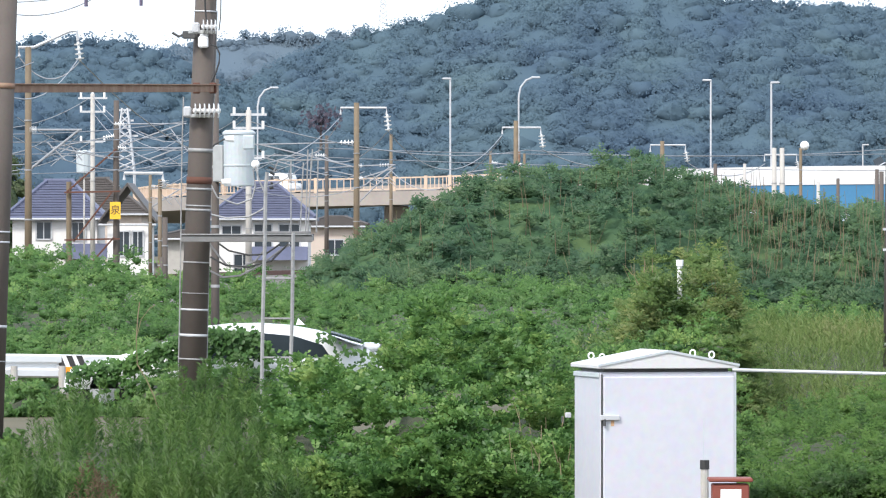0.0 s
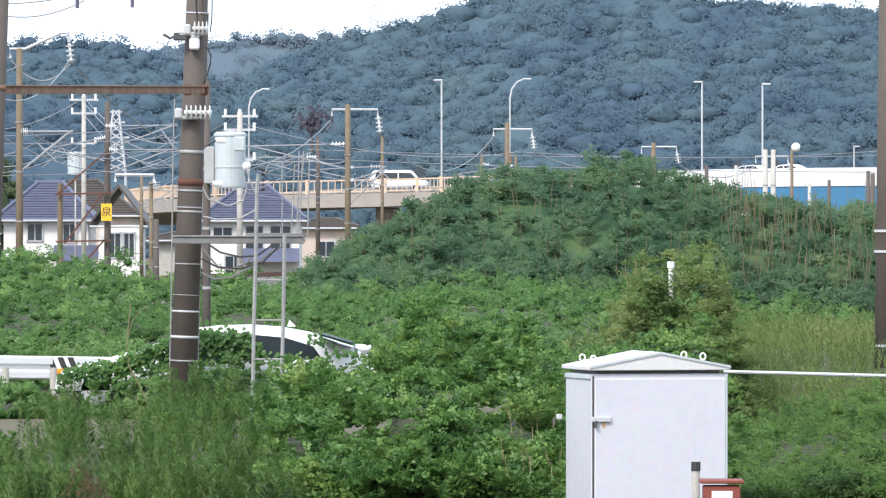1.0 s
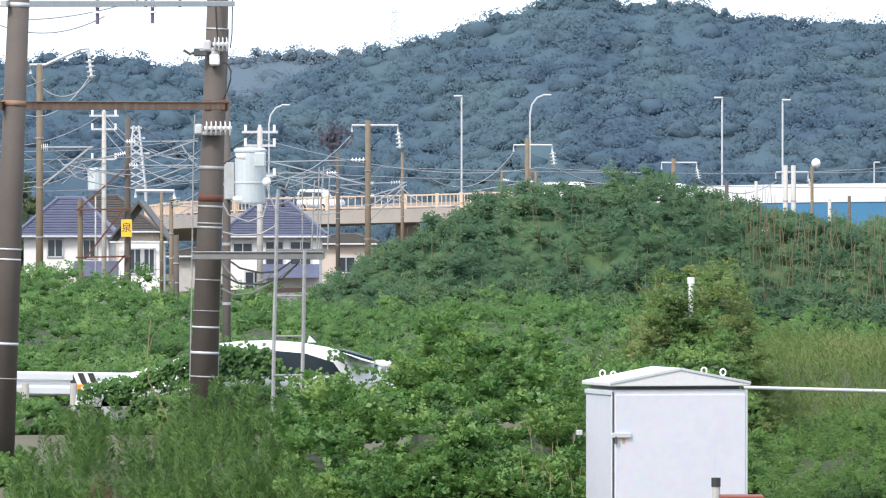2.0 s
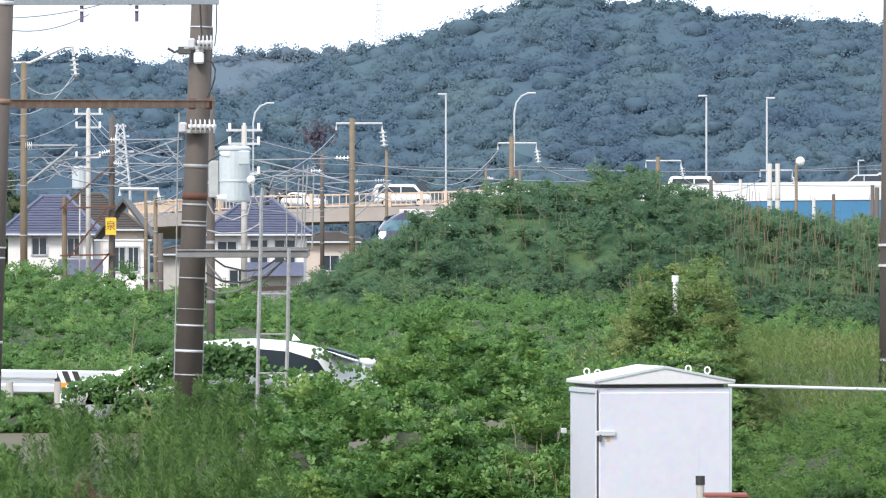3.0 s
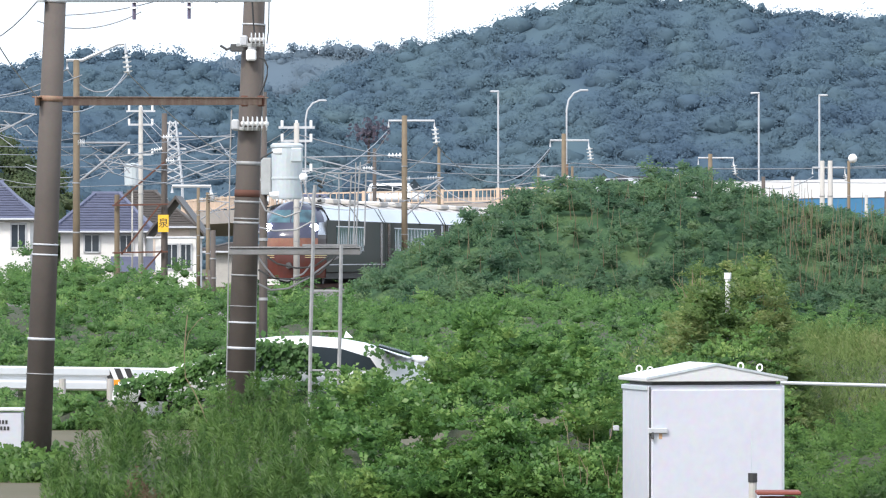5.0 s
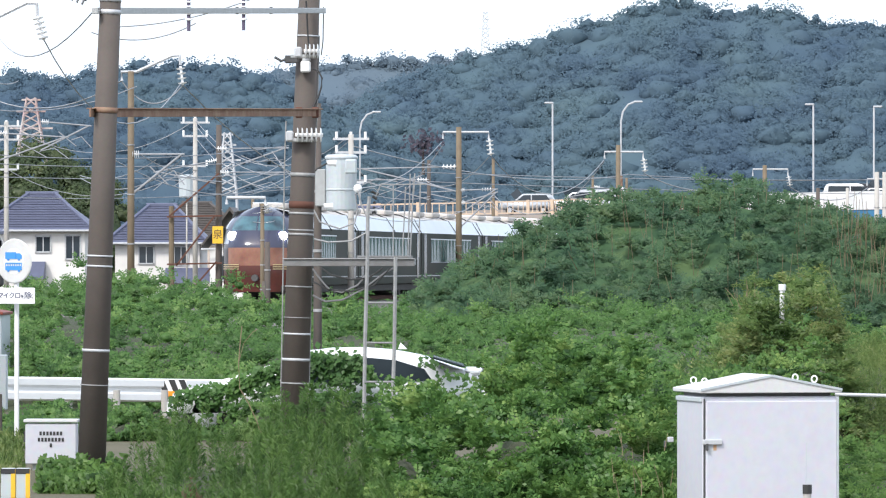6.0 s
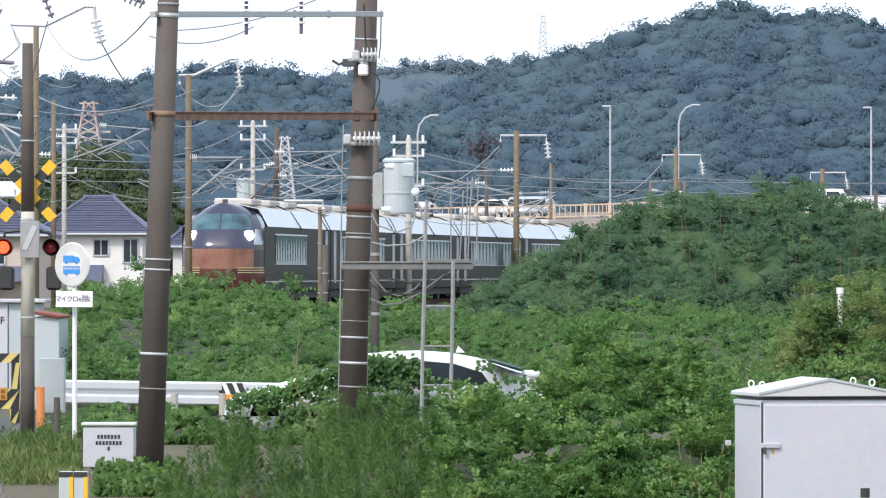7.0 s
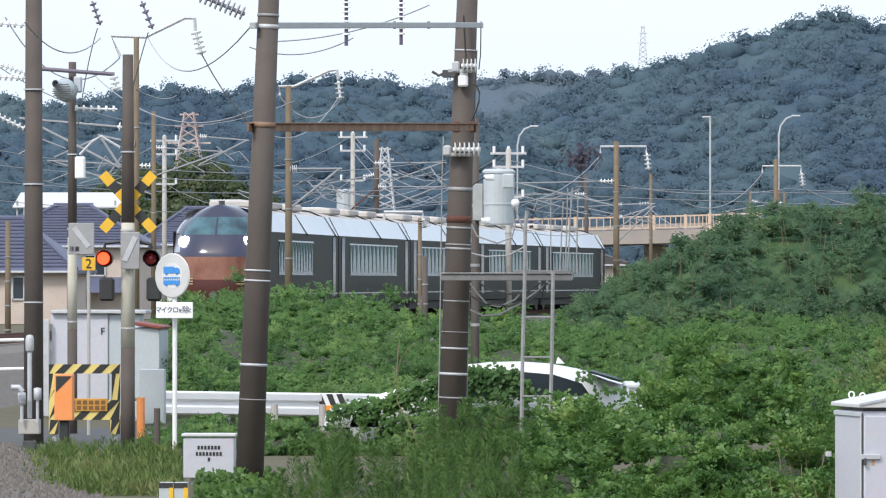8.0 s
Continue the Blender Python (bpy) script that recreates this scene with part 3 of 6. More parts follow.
for _ in range(45):
    u = r_st.choice([r_st.uniform(900, 1012), r_st.uniform(1110, 1160), r_st.uniform(1240, 1300)])
    d = 30.6 if u < 1050 else 40.2
    p = at(u, r_st.uniform(740, 850) if u < 1050 else r_st.uniform(480, 560), d)
    rod(bm, p, p + Vector((r_st.normal() * 0.05, r_st.normal() * 0.05, r_st.uniform(0.08, 0.22))), 0.004, 0.002, 4)
tagged(part("bramble_stems", bm, STALK), "bare grey-brown bramble stems", "stems", kind="stuff")
tw = thing("bare_sapling", up(262, 42.5), "bare crooked sapling in the weeds", "sapling")
part("stem", tube(B(), [at(u, v, 42.5) - tw.location for u, v in ((285, 735), (272, 700), (258, 670), (243, 645), (241, 600), (244, 560), (247, 535))], 0.007, 5), STALK, tw)
part("twig", tube(B(), [at(u, v, 42.5) - tw.location for u, v in ((241, 600), (250, 565), (266, 545), (275, 540))], 0.004, 4), STALK, tw)


# ---- road bridge ----
ROAD = [Vector((x, y * K, z)) for x, y, z in ((-44, 470, 5.2), (-34, 400, 5.5), (-25, 335, 5.9), (-14.75, 300, 6.15), (4.0, 294, 6.6), (22, 289, 7.0), (35.1, 286, 7.15), (60, 282, 7.2), (110, 276, 7.2), (240, 262, 7.2))]


def road_at(s):
    """The place on the road's middle line s spans along it (Catmull-Rom), and its heading."""
    i = int(min(max(math.floor(s), 1), len(ROAD) - 3))
    f = s - i
    a, b, c, d = ROAD[i - 1:i + 3]
    p = 0.5 * (2 * b + (c - a) * f + (2 * a - 5 * b + 4 * c - d) * f * f + (3 * b - a - 3 * c + d) * f ** 3)
    g = 0.5 * ((c - a) + 2 * (2 * a - 5 * b + 4 * c - d) * f + 3 * (3 * b - a - 3 * c + d) * f * f)
    return p, g.normalized()


LINE = [(s, *road_at(s)) for s in np.linspace(1.0, 7.99, 240)]


def side(p, g, off, z=0.0):
    """A place off metres towards the viewer's side of the road."""
    n = Vector((g.y, -g.x, 0))
    if n.y > 0:
        n = -n
    return p + n * off + Vector((0, 0, z))


def strip(bm, a, z0, z1, b):
    """A slab along the whole bridge between offsets a and b and heights z0 and z1."""
    rings = [[bm.verts.new(side(p, g, o, z)) for o, z in ((a, z0), (b, z0), (b, z1), (a, z1))] for _, p, g in LINE]
    for q, w in zip(rings, rings[1:]):
        for k in range(4):
            bm.faces.new((q[k], q[(k + 1) % 4], w[(k + 1) % 4], w[k]))
    return bm


bridge = thing("road_bridge", (0, 0, 0), "concrete road bridge with a tan railing and white barrier", "bridge", kind="structure")
part("deck", strip(B(), 5.0, -1.1, 0.0, -5.0), BRIDGE, bridge)
part("asphalt", strip(B(), 4.5, 0.004, 0.05, -4.5), ASPHALT, bridge)
part("far_parapet", strip(B(), -4.6, 0.05, 0.6, -4.9), BRIDGE, bridge)


def stretch(bm, u0, u1, off, thick, z0, z1):
    pts = [(p, g) for _, p, g in LINE if u0 <= U0 + p.x / p.y * F * K <= u1]
    rings = [[bm.verts.new(side(p, g, o, z)) for o, z in ((off, z0), (off + thick, z0), (off + thick, z1), (off, z1))] for p, g in pts]
    for q, w in zip(rings, rings[1:]):
        for k in range(4):
            bm.faces.new((q[k], q[(k + 1) % 4], w[(k + 1) % 4], w[k]))
    bm.faces.new(rings[0])
    bm.faces.new(rings[-1])
    return bm


part("barrier", stretch(B(), 1180, 2300, 5.05, 0.25, -0.3, 1.15), BARRIER, bridge, "white steel barrier")
part("girder", stretch(B(), 1180, 2300, 5.02, 0.2, -2.2, -0.32), BLUE_STEEL, bridge, "blue steel girder")
part("top_rail", stretch(B(), 200, 1179, 4.78, 0.12, 1.02, 1.14), RAIL_TAN, bridge)
part("bottom_rail", stretch(B(), 200, 1179, 4.78, 0.12, 0.12, 0.22), RAIL_TAN, bridge)
post = mesh_of("post", [(x, y, z) for x in (-0.13, 0.13) for y in (-0.13, 0.13) for z in (0, 1.2)], [(0, 1, 3, 2), (4, 6, 7, 5), (0, 4, 5, 1), (2, 3, 7, 6), (0, 2, 6, 4), (1, 5, 7, 3)], RAIL_TAN)
bar = mesh_of("bar", [(x, y, z) for x in (-0.035, 0.035) for y in (-0.035, 0.035) for z in (0.2, 1.05)], [(0, 1, 3, 2), (4, 6, 7, 5), (0, 4, 5, 1), (2, 3, 7, 6), (0, 2, 6, 4), (1, 5, 7, 3)], RAIL_TAN)
run, last, count = 0.0, None, 0
for s in np.linspace(2.0, 5.6, 4000):
    p, g = road_at(s)
    u = U0 + p.x / p.y * F * K
    if not 330 < u < 930:
        continue
    if last is not None:
        run += (p - last).length
    last = p
    if run >= 0.42:
        run, count = 0.0, count + 1
        o = new("post" if count % 6 == 0 else "bar", post if count % 6 == 0 else bar)
        o.parent = bridge
        q = side(p, g, 4.84)
        o.matrix_basis = pose(q.x, q.y, q.z, 0, 0, math.degrees(math.atan2(g.y, g.x)))
for u in (520, 700, 860, 1060, 1300):
    s = min(LINE, key=lambda q: abs(U0 + q[1].x / q[1].y * F * K - u))
    bm = B()
    box(bm, (s[1].x, s[1].y, s[1].z / 2 - 0.6), (2.0, 1.6, s[1].z - 1.1), 0.1)
    part("pier", bm, BRIDGE, bridge)


# ---- houses behind the railway ----
def house(name, label, u0, u1, d, z_eave, z_ridge, depth, wall, tile, gable=False, windows=(), lean=None, rz=0.0):
    w = (u1 - u0) / F * d
    c = up((u0 + u1) / 2, d)
    root = thing(name, c, label, "house", "houses", rz)
    bm = B()
    box(bm, (0, depth / 2, z_eave / 2), (w, depth, z_eave))
    part("wall", bm, wall, root)
    bm = B()
    o, th = 0.55, 0.18
    a, b, y0, y1 = -w / 2 - o, w / 2 + o, -o, depth + o
    if gable:
        prism(bm, [(a, z_eave), (0, z_ridge), (b, z_eave), (b, z_eave + th), (0, z_ridge + th * 1.3), (a, z_eave + th)], (0, y0, 0), (1, 0, 0), (0, 0, 1), (0, y1 - y0, 0))
    else:
        run_in = min(w, depth) * 0.45
        vs = [(a, y0, z_eave), (b, y0, z_eave), (b, y1, z_eave), (a, y1, z_eave), (a + run_in, depth / 2, z_ridge), (b - run_in, depth / 2, z_ridge)]
        lo = [bm.verts.new(p) for p in vs]
        lo2 = [bm.verts.new((p[0], p[1], p[2] - th)) for p in vs[:4]]
        for f in ((0, 1, 5, 4), (1, 2, 5), (2, 3, 4, 5), (3, 0, 4)):
            bm.faces.new([lo[i] for i in f])
        for i in range(4):
            bm.faces.new((lo[i], lo[(i + 1) % 4], lo2[(i + 1) % 4], lo2[i]))
        bm.faces.new(lo2)
    part("roof", bm, tile, root)
    if not gable:
        for k in range(1, 14):
            t = k / 14
            p, q = Vector(vs[0]).lerp(Vector(vs[4]), t), Vector(vs[1]).lerp(Vector(vs[5]), t)
            part("tile_course", box(B(), ((p.x + q.x) / 2, p.y - 0.02, p.z + 0.03), (q.x - p.x, 0.16, 0.07)), tile, root)
        lift = Vector((0, 0, 0.06))
        for p, q in (((a + run_in - 0.2, depth / 2, z_ridge), (b - run_in + 0.2, depth / 2, z_ridge)), (vs[0], vs[4]), (vs[1], vs[5])):
            part("ridge_cap", rod(B(), Vector(p) + lift, Vector(q) + lift, 0.14, n=6), tile, root)
    bm = B()
    rod(bm, (a, y0 - 0.05, z_eave - 0.1), (b, y0 - 0.05, z_eave - 0.1), 0.07, n=6)
    part("gutter", bm, PALE, root)
    for x, z, ww, hh in windows:
        win = new("window", None)
        win.parent = root
        win.location = (x * w, 0, z)
        bm = B()
        for sx in (-1, 1):
            box(bm, (sx * ww / 2, -0.04, 0), (0.09, 0.12, hh + 0.1))
            box(bm, (0, -0.04, sx * hh / 2), (ww, 0.12, 0.09))
        box(bm, (0, -0.05, 0), (0.06, 0.08, hh))
        part("frame", bm, PALE, win)
        bm = B()
        box(bm, (0, -0.02, 0), (ww, 0.05, hh))
        part("pane", bm, GLASS, win)
    if lean:
        x0, x1, z0, z1, out = lean
        bm = B()
        prism(bm, [(0, z0), (out, z0), (0.4, z1), (0, z1)], (x0 * w, 0, 0), (0, -1, 0), (0, 0, 1), ((x1 - x0) * w, 0, 0))
        part("porch_roof", bm, tile, root)
    return root


W2 = [(-0.28, 2.9, 0.95, 1.1), (0.12, 2.9, 0.95, 1.1), (0.38, 2.9, 0.6, 1.1)]
house("house", "white two-storey house with a hipped blue-grey tile roof", 22, 172, 236, 3.9, 6.3, 9, WALL_WHITE, TILE_BLUE, windows=[(-0.13, 3.05, 1.0, 1.15), (0.28, 3.0, 0.9, 1.2)], lean=(0.1, 0.75, 1.2, 2.2, 2.2))
house("house", "house with a wide dark brown tile roof", 70, 250, 262, 4.4, 6.9, 10, WALL_BEIGE, TILE_BROWN, windows=[(-0.2, 3.0, 1.2, 1.2)])
house("house", "white house with a pointed gable", 190, 262, 232, 3.5, 5.9, 8, WALL_WHITE, TILE_BROWN, gable=True, windows=[(-0.1, 2.2, 0.8, 1.6), (0.25, 2.2, 0.7, 1.6)])
house("house", "white house with a blue-grey tile roof by the transformer", 380, 545, 240, 3.9, 6.2, 9, WALL_WHITE, TILE_BLUE, windows=[(-0.32, 3.0, 1.3, 0.8), (0.02, 2.7, 1.2, 1.6), (0.3, 2.7, 1.4, 1.6), (-0.2, 0.9, 1.2, 1.2)], lean=(-0.1, 0.5, 1.1, 2.0, 1.8))
house("garage", "grey flat-roofed garage wall between the houses", 288, 384, 250, 2.6, 3.0, 6, CONCRETE, TILE_BROWN)
house("house", "beige low building under the bridge", 545, 640, 280, 3.6, 4.2, 8, WALL_BEIGE, TILE_BROWN, windows=[(0, 1.9, 1.4, 1.2)])
house("house", "white house with a hipped blue tile roof", -205, -32, 228, 4.65, 6.9, 9, WALL_WHITE, TILE_BLUE, windows=[(0.075, 3.7, 0.95, 1.0), (0.38, 3.5, 0.95, 1.5)], lean=(-0.2, 0.1, 1.5, 2.6, 2))
house("house", "house with a blue tile roof and pale fascia", -480, -215, 212, 4.4, 6.75, 9, WALL_BEIGE, TILE_BLUE, windows=[(-0.2, 3.2, 1.2, 1.2), (0.2, 3.2, 1.2, 1.2)], lean=(-0.3, 0.4, 1.6, 2.5, 2))
house("house", "low house with a steep blue tile roof", -600, -345, 190, 2.85, 5.6, 10, WALL_BEIGE, TILE_BLUE, windows=[(0.2, 1.9, 1.2, 1.2)])
shed = thing("carport", up(-340, 250), "white metal carport roof behind the houses", "carport")
part("roof", box(B(), (0, 0, 7.9), (7.4, 5, 0.14), 0.03, Matrix.Rotation(radians(12), 4, "X")), WHITE_ROOF, shed)
for x in (-3.4, 3.4):
    for y in (-2.2, 2.2):
        part("post", rod(B(), (x, y, 0), (x, y, 7.85), 0.08), STEEL, shed)


# ---- railway: embankment and rails ----
RAIL_Z = 0.97


def line_x(y):
    """The track's middle at y metres from the tripod."""
    d = y / K - 112.0
    return -15.2 + 0.087 * d + 0.00109 * d * d


def bank(bm, off0, off1, z0, z1, ys):
    rings = [[bm.verts.new((line_x(y) + o, y, z)) for o, z in ((off0, z0), (off0 * 0.6, z1), (off1 * 0.6, z1), (off1, z0))] for y in ys]
    for a, b in zip(rings, rings[1:]):
        for k in range(3):
            bm.faces.new((a[k], a[k + 1], b[k + 1], b[k]))
    return bm


YS = np.linspace(60 * K, 420 * K, 130)
track = thing("railway_track", (0, 0, 0), "ballasted railway track on a low embankment", "track", kind="structure")
part("ballast", bank(B(), -4.5, 4.5, -0.1, RAIL_Z - 0.2, YS), BALLAST, track)
for o in (-0.5335, 0.5335):
    bm = B()
    rings = [[bm.verts.new((line_x(y) + o + a, y, z)) for a, z in ((-0.035, RAIL_Z - 0.17), (0.035, RAIL_Z - 0.17), (0.035, RAIL_Z), (-0.035, RAIL_Z))] for y in YS]
    for a, b in zip(rings, rings[1:]):
        for k in range(4):
            bm.faces.new((a[k], a[(k + 1) % 4], b[(k + 1) % 4], b[k]))
    part("rail", bm, DARK_RUST, track)


# ---- the train ----
BODY = mat("deep_green_lacquer", (0.016, 0.028, 0.023), 0.4, 0.0, col2=(0.034, 0.032, 0.028), scale=0.35, var=0.9, bump=0.0, spec=0.03)
NOSE_BLUE = mat("blue_violet_lacquer", (0.022, 0.025, 0.055), 0.15, 0.0, col2=(0.035, 0.03, 0.06), scale=0.5, bump=0, spec=0.8)
NOSE_BRONZE = mat("bronze_lacquer", (0.34, 0.17, 0.12), 0.2, 0.3, col2=(0.20, 0.085, 0.06), scale=1.3, var=1.0, bump=0)
CHIN_RED = mat("maroon_lacquer", (0.10, 0.028, 0.022), 0.2, col2=(0.04, 0.018, 0.016), scale=1.0, var=0.9, bump=0)
LAMP_SILVER = mat("silver_surround", (0.42, 0.45, 0.50), 0.3, 0.4, bump=0)
NOSE_DARK = mat("dark_maroon_lacquer", (0.03, 0.015, 0.016), 0.15, bump=0, spec=0.8)
ROOF_SILVER = mat("silver_roof", (0.72, 0.76, 0.80), 0.38, 0.15, col2=(0.62, 0.66, 0.70), scale=0.8, var=0.4, bump=0.02)
ROOF_TOP = mat("grey_beige_roof", (0.46, 0.43, 0.40), 0.7, scale=1)
GOLD = mat("gold_line", (0.62, 0.50, 0.26), 0.3, 0.5, bump=0)
# Dark cab glass; the teal blotches are reflections painted into its colour.
CAB_GLASS = mat("teal_reflection_windscreen", (0.06, 0.14, 0.17), 0.05, bump=0, var=0.9, scale=2.2, col2=(0.015, 0.03, 0.045), spec=0.6)
TEAL_GLASS = mat("teal_window", (0.03, 0.09, 0.09), 0.12, bump=0, spec=0.15, var=0.5)
CURTAIN = mat("pleated_curtain", (0.09, 0.15, 0.13), 0.9, var=0.4)
UNDER = mat("underframe", (0.035, 0.033, 0.03), 0.8)
HEADLAMP = glow("headlamp_glow", (1.0, 0.97, 0.9), 25)
CAR_LEN = 19.8
HALF, Z_SILL, Z_CANT, Z_TOP = 1.475, 0.55, 2.85, 3.70


def wide(z):
    """Half the body's width at height z."""
    if z <= Z_CANT:
        return HALF - 0.06 * max(0, (1.0 - z))
    return HALF - (z - Z_CANT) / (3.48 - Z_CANT) * 0.33 if z < 3.48 else 1.145 - (z - 3.48) / (Z_TOP - 3.48) * 1.05


def shell(bm, zs, y0, y1, skin=0.0):
    """Side and roof panels of a car between the heights zs, on both sides."""
    for sgn in (-1, 1):
        a = [[bm.verts.new((sgn * (wide(z) + skin), y, z)) for z in zs] for y in np.linspace(y0, y1, 9)]
        for p, q in zip(a, a[1:]):
            for k in range(len(zs) - 1):
                bm.faces.new((p[k], p[k + 1], q[k + 1], q[k]))
    return bm


def face_y(a, z):
    """How far behind the tip the nose's skin lies, at breadth a and height z."""
    back = 0.10 * max(0.0, 1.0 - z) + (0.66 * (z - 2.1) ** 1.25 if z > 2.1 else 0.0)
    return back + 1.25 * abs(a) ** 3.2


def wide_nose(z):
    """Half the nose's width: it closes in a dome above the cant rail."""
    return wide(z) if z < 2.6 else HALF * math.sqrt(max(0.02, 1 - ((z - 2.6) / 1.1) ** 2))


def nose_patch(bm, a0, a1, z0, z1, skin=0.0, na=12, nz=8):
    g = [[None] * (na + 1) for _ in range(nz + 1)]
    for j in range(nz + 1):
        z = z0 + (z1 - z0) * j / nz
        for i in range(na + 1):
            a = a0 + (a1 - a0) * i / na
            g[j][i] = bm.verts.new((a * wide_nose(z) * (1 + skin * 0.3), face_y(a, z) - skin, z))
    for j in range(nz):
        for i in range(na):
            bm.faces.new((g[j][i], g[j][i + 1], g[j + 1][i + 1], g[j + 1][i]))
    return bm


def train_car(name, label, lead, teal):
    car = thing(name, (0, 0, 0), label, "train car", "cars of the train")
    y0 = 1.25 if lead else 0.12
    y1 = CAR_LEN - 0.15
    part("body_side", shell(B(), [0.55, 0.8, 1.2, 2.0, Z_CANT], y0, y1), BODY, car, "glossy dark green side")
    part("roof_shoulder", shell(B(), [Z_CANT, 3.15, 3.48], y0 + (0.9 if lead else 0), y1), ROOF_SILVER, car, "silver sloping roof edge")
    bm = B()
    for z0, z1 in ((3.48, 3.6), (3.6, 3.7)):
        shell(bm, [z0, z1], y0 + (1.2 if lead else 0), y1)
    part("roof", bm, ROOF_TOP, car)
    part("skirt", shell(B(), [0.25, 0.52], y0 + 0.3, y1 - 0.2, -0.12), UNDER, car)
    part("sill_line", shell(B(), [0.86, 0.90], y0 + 0.2, y1, 0.012), PALE, car)
    for y in ((CAR_LEN - 0.15,) if lead else (0.12, CAR_LEN - 0.15)):
        bm = B()
        prism(bm, [(-wide(z), z) for z in (0.3, 1, 2, 2.85, 3.48, 3.7)] + [(wide(z), z) for z in (3.7, 3.48, 2.85, 2, 1, 0.3)], (0, y, 0), (1, 0, 0), (0, 0, 1), (0, 0.06, 0))
        part("end_wall", bm, UNDER, car)
    for w0, w1 in (((4.2, 12.6),) if lead else ((3.0, 15.6),)):
        mid, ln = (w0 + w1) / 2, w1 - w0
        for sgn in (1, -1):
            win = new("window")
            win.parent = car
            part("pane", box(B(), (sgn * (HALF + 0.004), mid, 2.03), (0.03, ln, 1.04)), teal, win)
            part("upper_frame", box(B(), (sgn * (HALF + 0.012), mid, 2.58), (0.05, ln + 0.3, 0.045)), ROOF_SILVER, win)
            part("lower_frame", box(B(), (sgn * (HALF + 0.01), mid, 1.50), (0.04, ln + 0.3, 0.02)), LAMP_SILVER, win)
            n = 12
            for c in range(n):
                y = w0 + ln * (c + 0.5) / n
                part("curtain", prism(B(), [(-0.3, 2.54), (0.3, 2.54), (0.12, 2.15), (0.02, 1.6), (-0.1, 2.15)], (sgn * (HALF + 0.021), y, 0), (0, 1, 0), (0, 0, 1), (sgn * 0.008, 0, 0)), CURTAIN, win)
    for y in ((y1 - 1.1,) if lead else (1.2, y1 - 1.1)):
        for sgn in (1, -1):
            bm = B()
            box(bm, (sgn * (HALF + 0.006), y, 1.8), (0.02, 0.75, 2.0))
            part("door", bm, NOSE_DARK, car)
    for y in (4.9, 9.8, 14.8):
        unit = part("roof_unit", box(B(), (0, y, 3.74), (1.4, 2.4, 0.24), 0.06), ROOF_TOP, car)
        for q in range(4):
            part("vent", box(B(), (-0.2, y - 0.85 + q * 0.55, 3.87), (1.0, 0.25, 0.03)), ROOF_SILVER, unit)
    for y in (10.6, 18.4):
        part("roof_cable", tube(B(), [(0.3, y - 0.9, 3.72), (0.7, y - 0.3, 3.66), (1.16, y, 3.45), (1.52, y + 0.5, 2.8)], 0.03, 4), WIRE_DARK, car)
    for y in (3.6, CAR_LEN - 3.6):
        bogie = part("bogie", box(B(), (0, y, 0.5), (2.1, 3.1, 0.3), 0.05), UNDER, car)
        for dy in (-1.05, 1.05):
            bm = B()
            rod(bm, (-0.8, y + dy, 0.43), (0.8, y + dy, 0.43), 0.43, n=16)
            part("wheelset", bm, DARK_STEEL, bogie)
    if lead:
        part("lower_mask", nose_patch(B(), -0.8, 0.8, 1.34, 2.05), NOSE_BRONZE, car, "bronze lower nose panel", True)
        part("chin", nose_patch(B(), -1, 1, 0.3, 1.34, na=24), CHIN_RED, car, "", True)
        for s in (-1, 1):
            part("cheek", nose_patch(B(), 0.8 * s, 1.0 * s, 1.34, 2.2), NOSE_DARK, car, "dark nose cheek", True)
        part("brow_panel", nose_patch(B(), -0.8, 0.8, 2.05, 2.74), NOSE_BLUE, car, "blue-violet panel under the windscreen", True)
        part("windscreen_left", nose_patch(B(), -0.74, -0.02, 2.74, 3.30), CAB_GLASS, car, "", True)
        part("windscreen_right", nose_patch(B(), 0.02, 0.74, 2.74, 3.30), CAB_GLASS, car, "", True)
        part("centre_pillar", nose_patch(B(), -0.02, 0.02, 2.74, 3.30, 0.01, 2), NOSE_BLUE, car)
        part("forehead", nose_patch(B(), -1.0, 1.0, 3.30, Z_TOP - 0.02, na=24, nz=10), NOSE_BLUE, car, "", True)
        for s in (-1, 1):
            part("temple", nose_patch(B(), 0.74 * s, 0.93 * s, 2.74, 3.30), NOSE_BLUE, car, "dark corner pillar", True)
            part("temple_rim", nose_patch(B(), 0.93 * s, 1.0 * s, 2.74, 3.30), LAMP_SILVER, car, "silver rim", True)
            part("lamp_surround", nose_patch(B(), 0.8 * s, 1.0 * s, 2.2, 2.74), LAMP_SILVER, car, "silver lamp surround", True)
            bm = B()
            bmesh.ops.create_uvsphere(bm, u_segments=14, v_segments=8, radius=1.0, matrix=Matrix.Translation((s * 0.68 * wide(2.52), face_y(0.68, 2.52) - 0.02, 2.52)) @ Matrix.Diagonal((0.2, 0.1, 0.18, 1)))
            part("headlamp", bm, HEADLAMP, car, "lit white headlamp", True)
            for k in range(3):
                part("gold_line", nose_patch(B(), 0.46 * s, 1.0 * s, 1.19 + 0.085 * k, 1.22 + 0.085 * k, 0.012, 10, 1), GOLD, car)
        bm = B()
        # roof behind the forehead
        for z0, z1 in ((3.48, 3.6), (3.6, 3.7)):
            shell(bm, [z0, z1], 1.9, 2.6)
        shell(bm, [3.3, 3.48], 2.0, 2.3)
        part("roof_front", bm, ROOF_SILVER, car)
        part("corner_skin", shell(B(), [0.3, 1.0, 2.0, 2.85], 1.22, 1.3), BODY, car)
        part("roof_horn", rod(B(), (0, 1.7, 3.6), (0, 1.7, 3.82), 0.1, n=8), DARK_STEEL, car)
        bm = B()
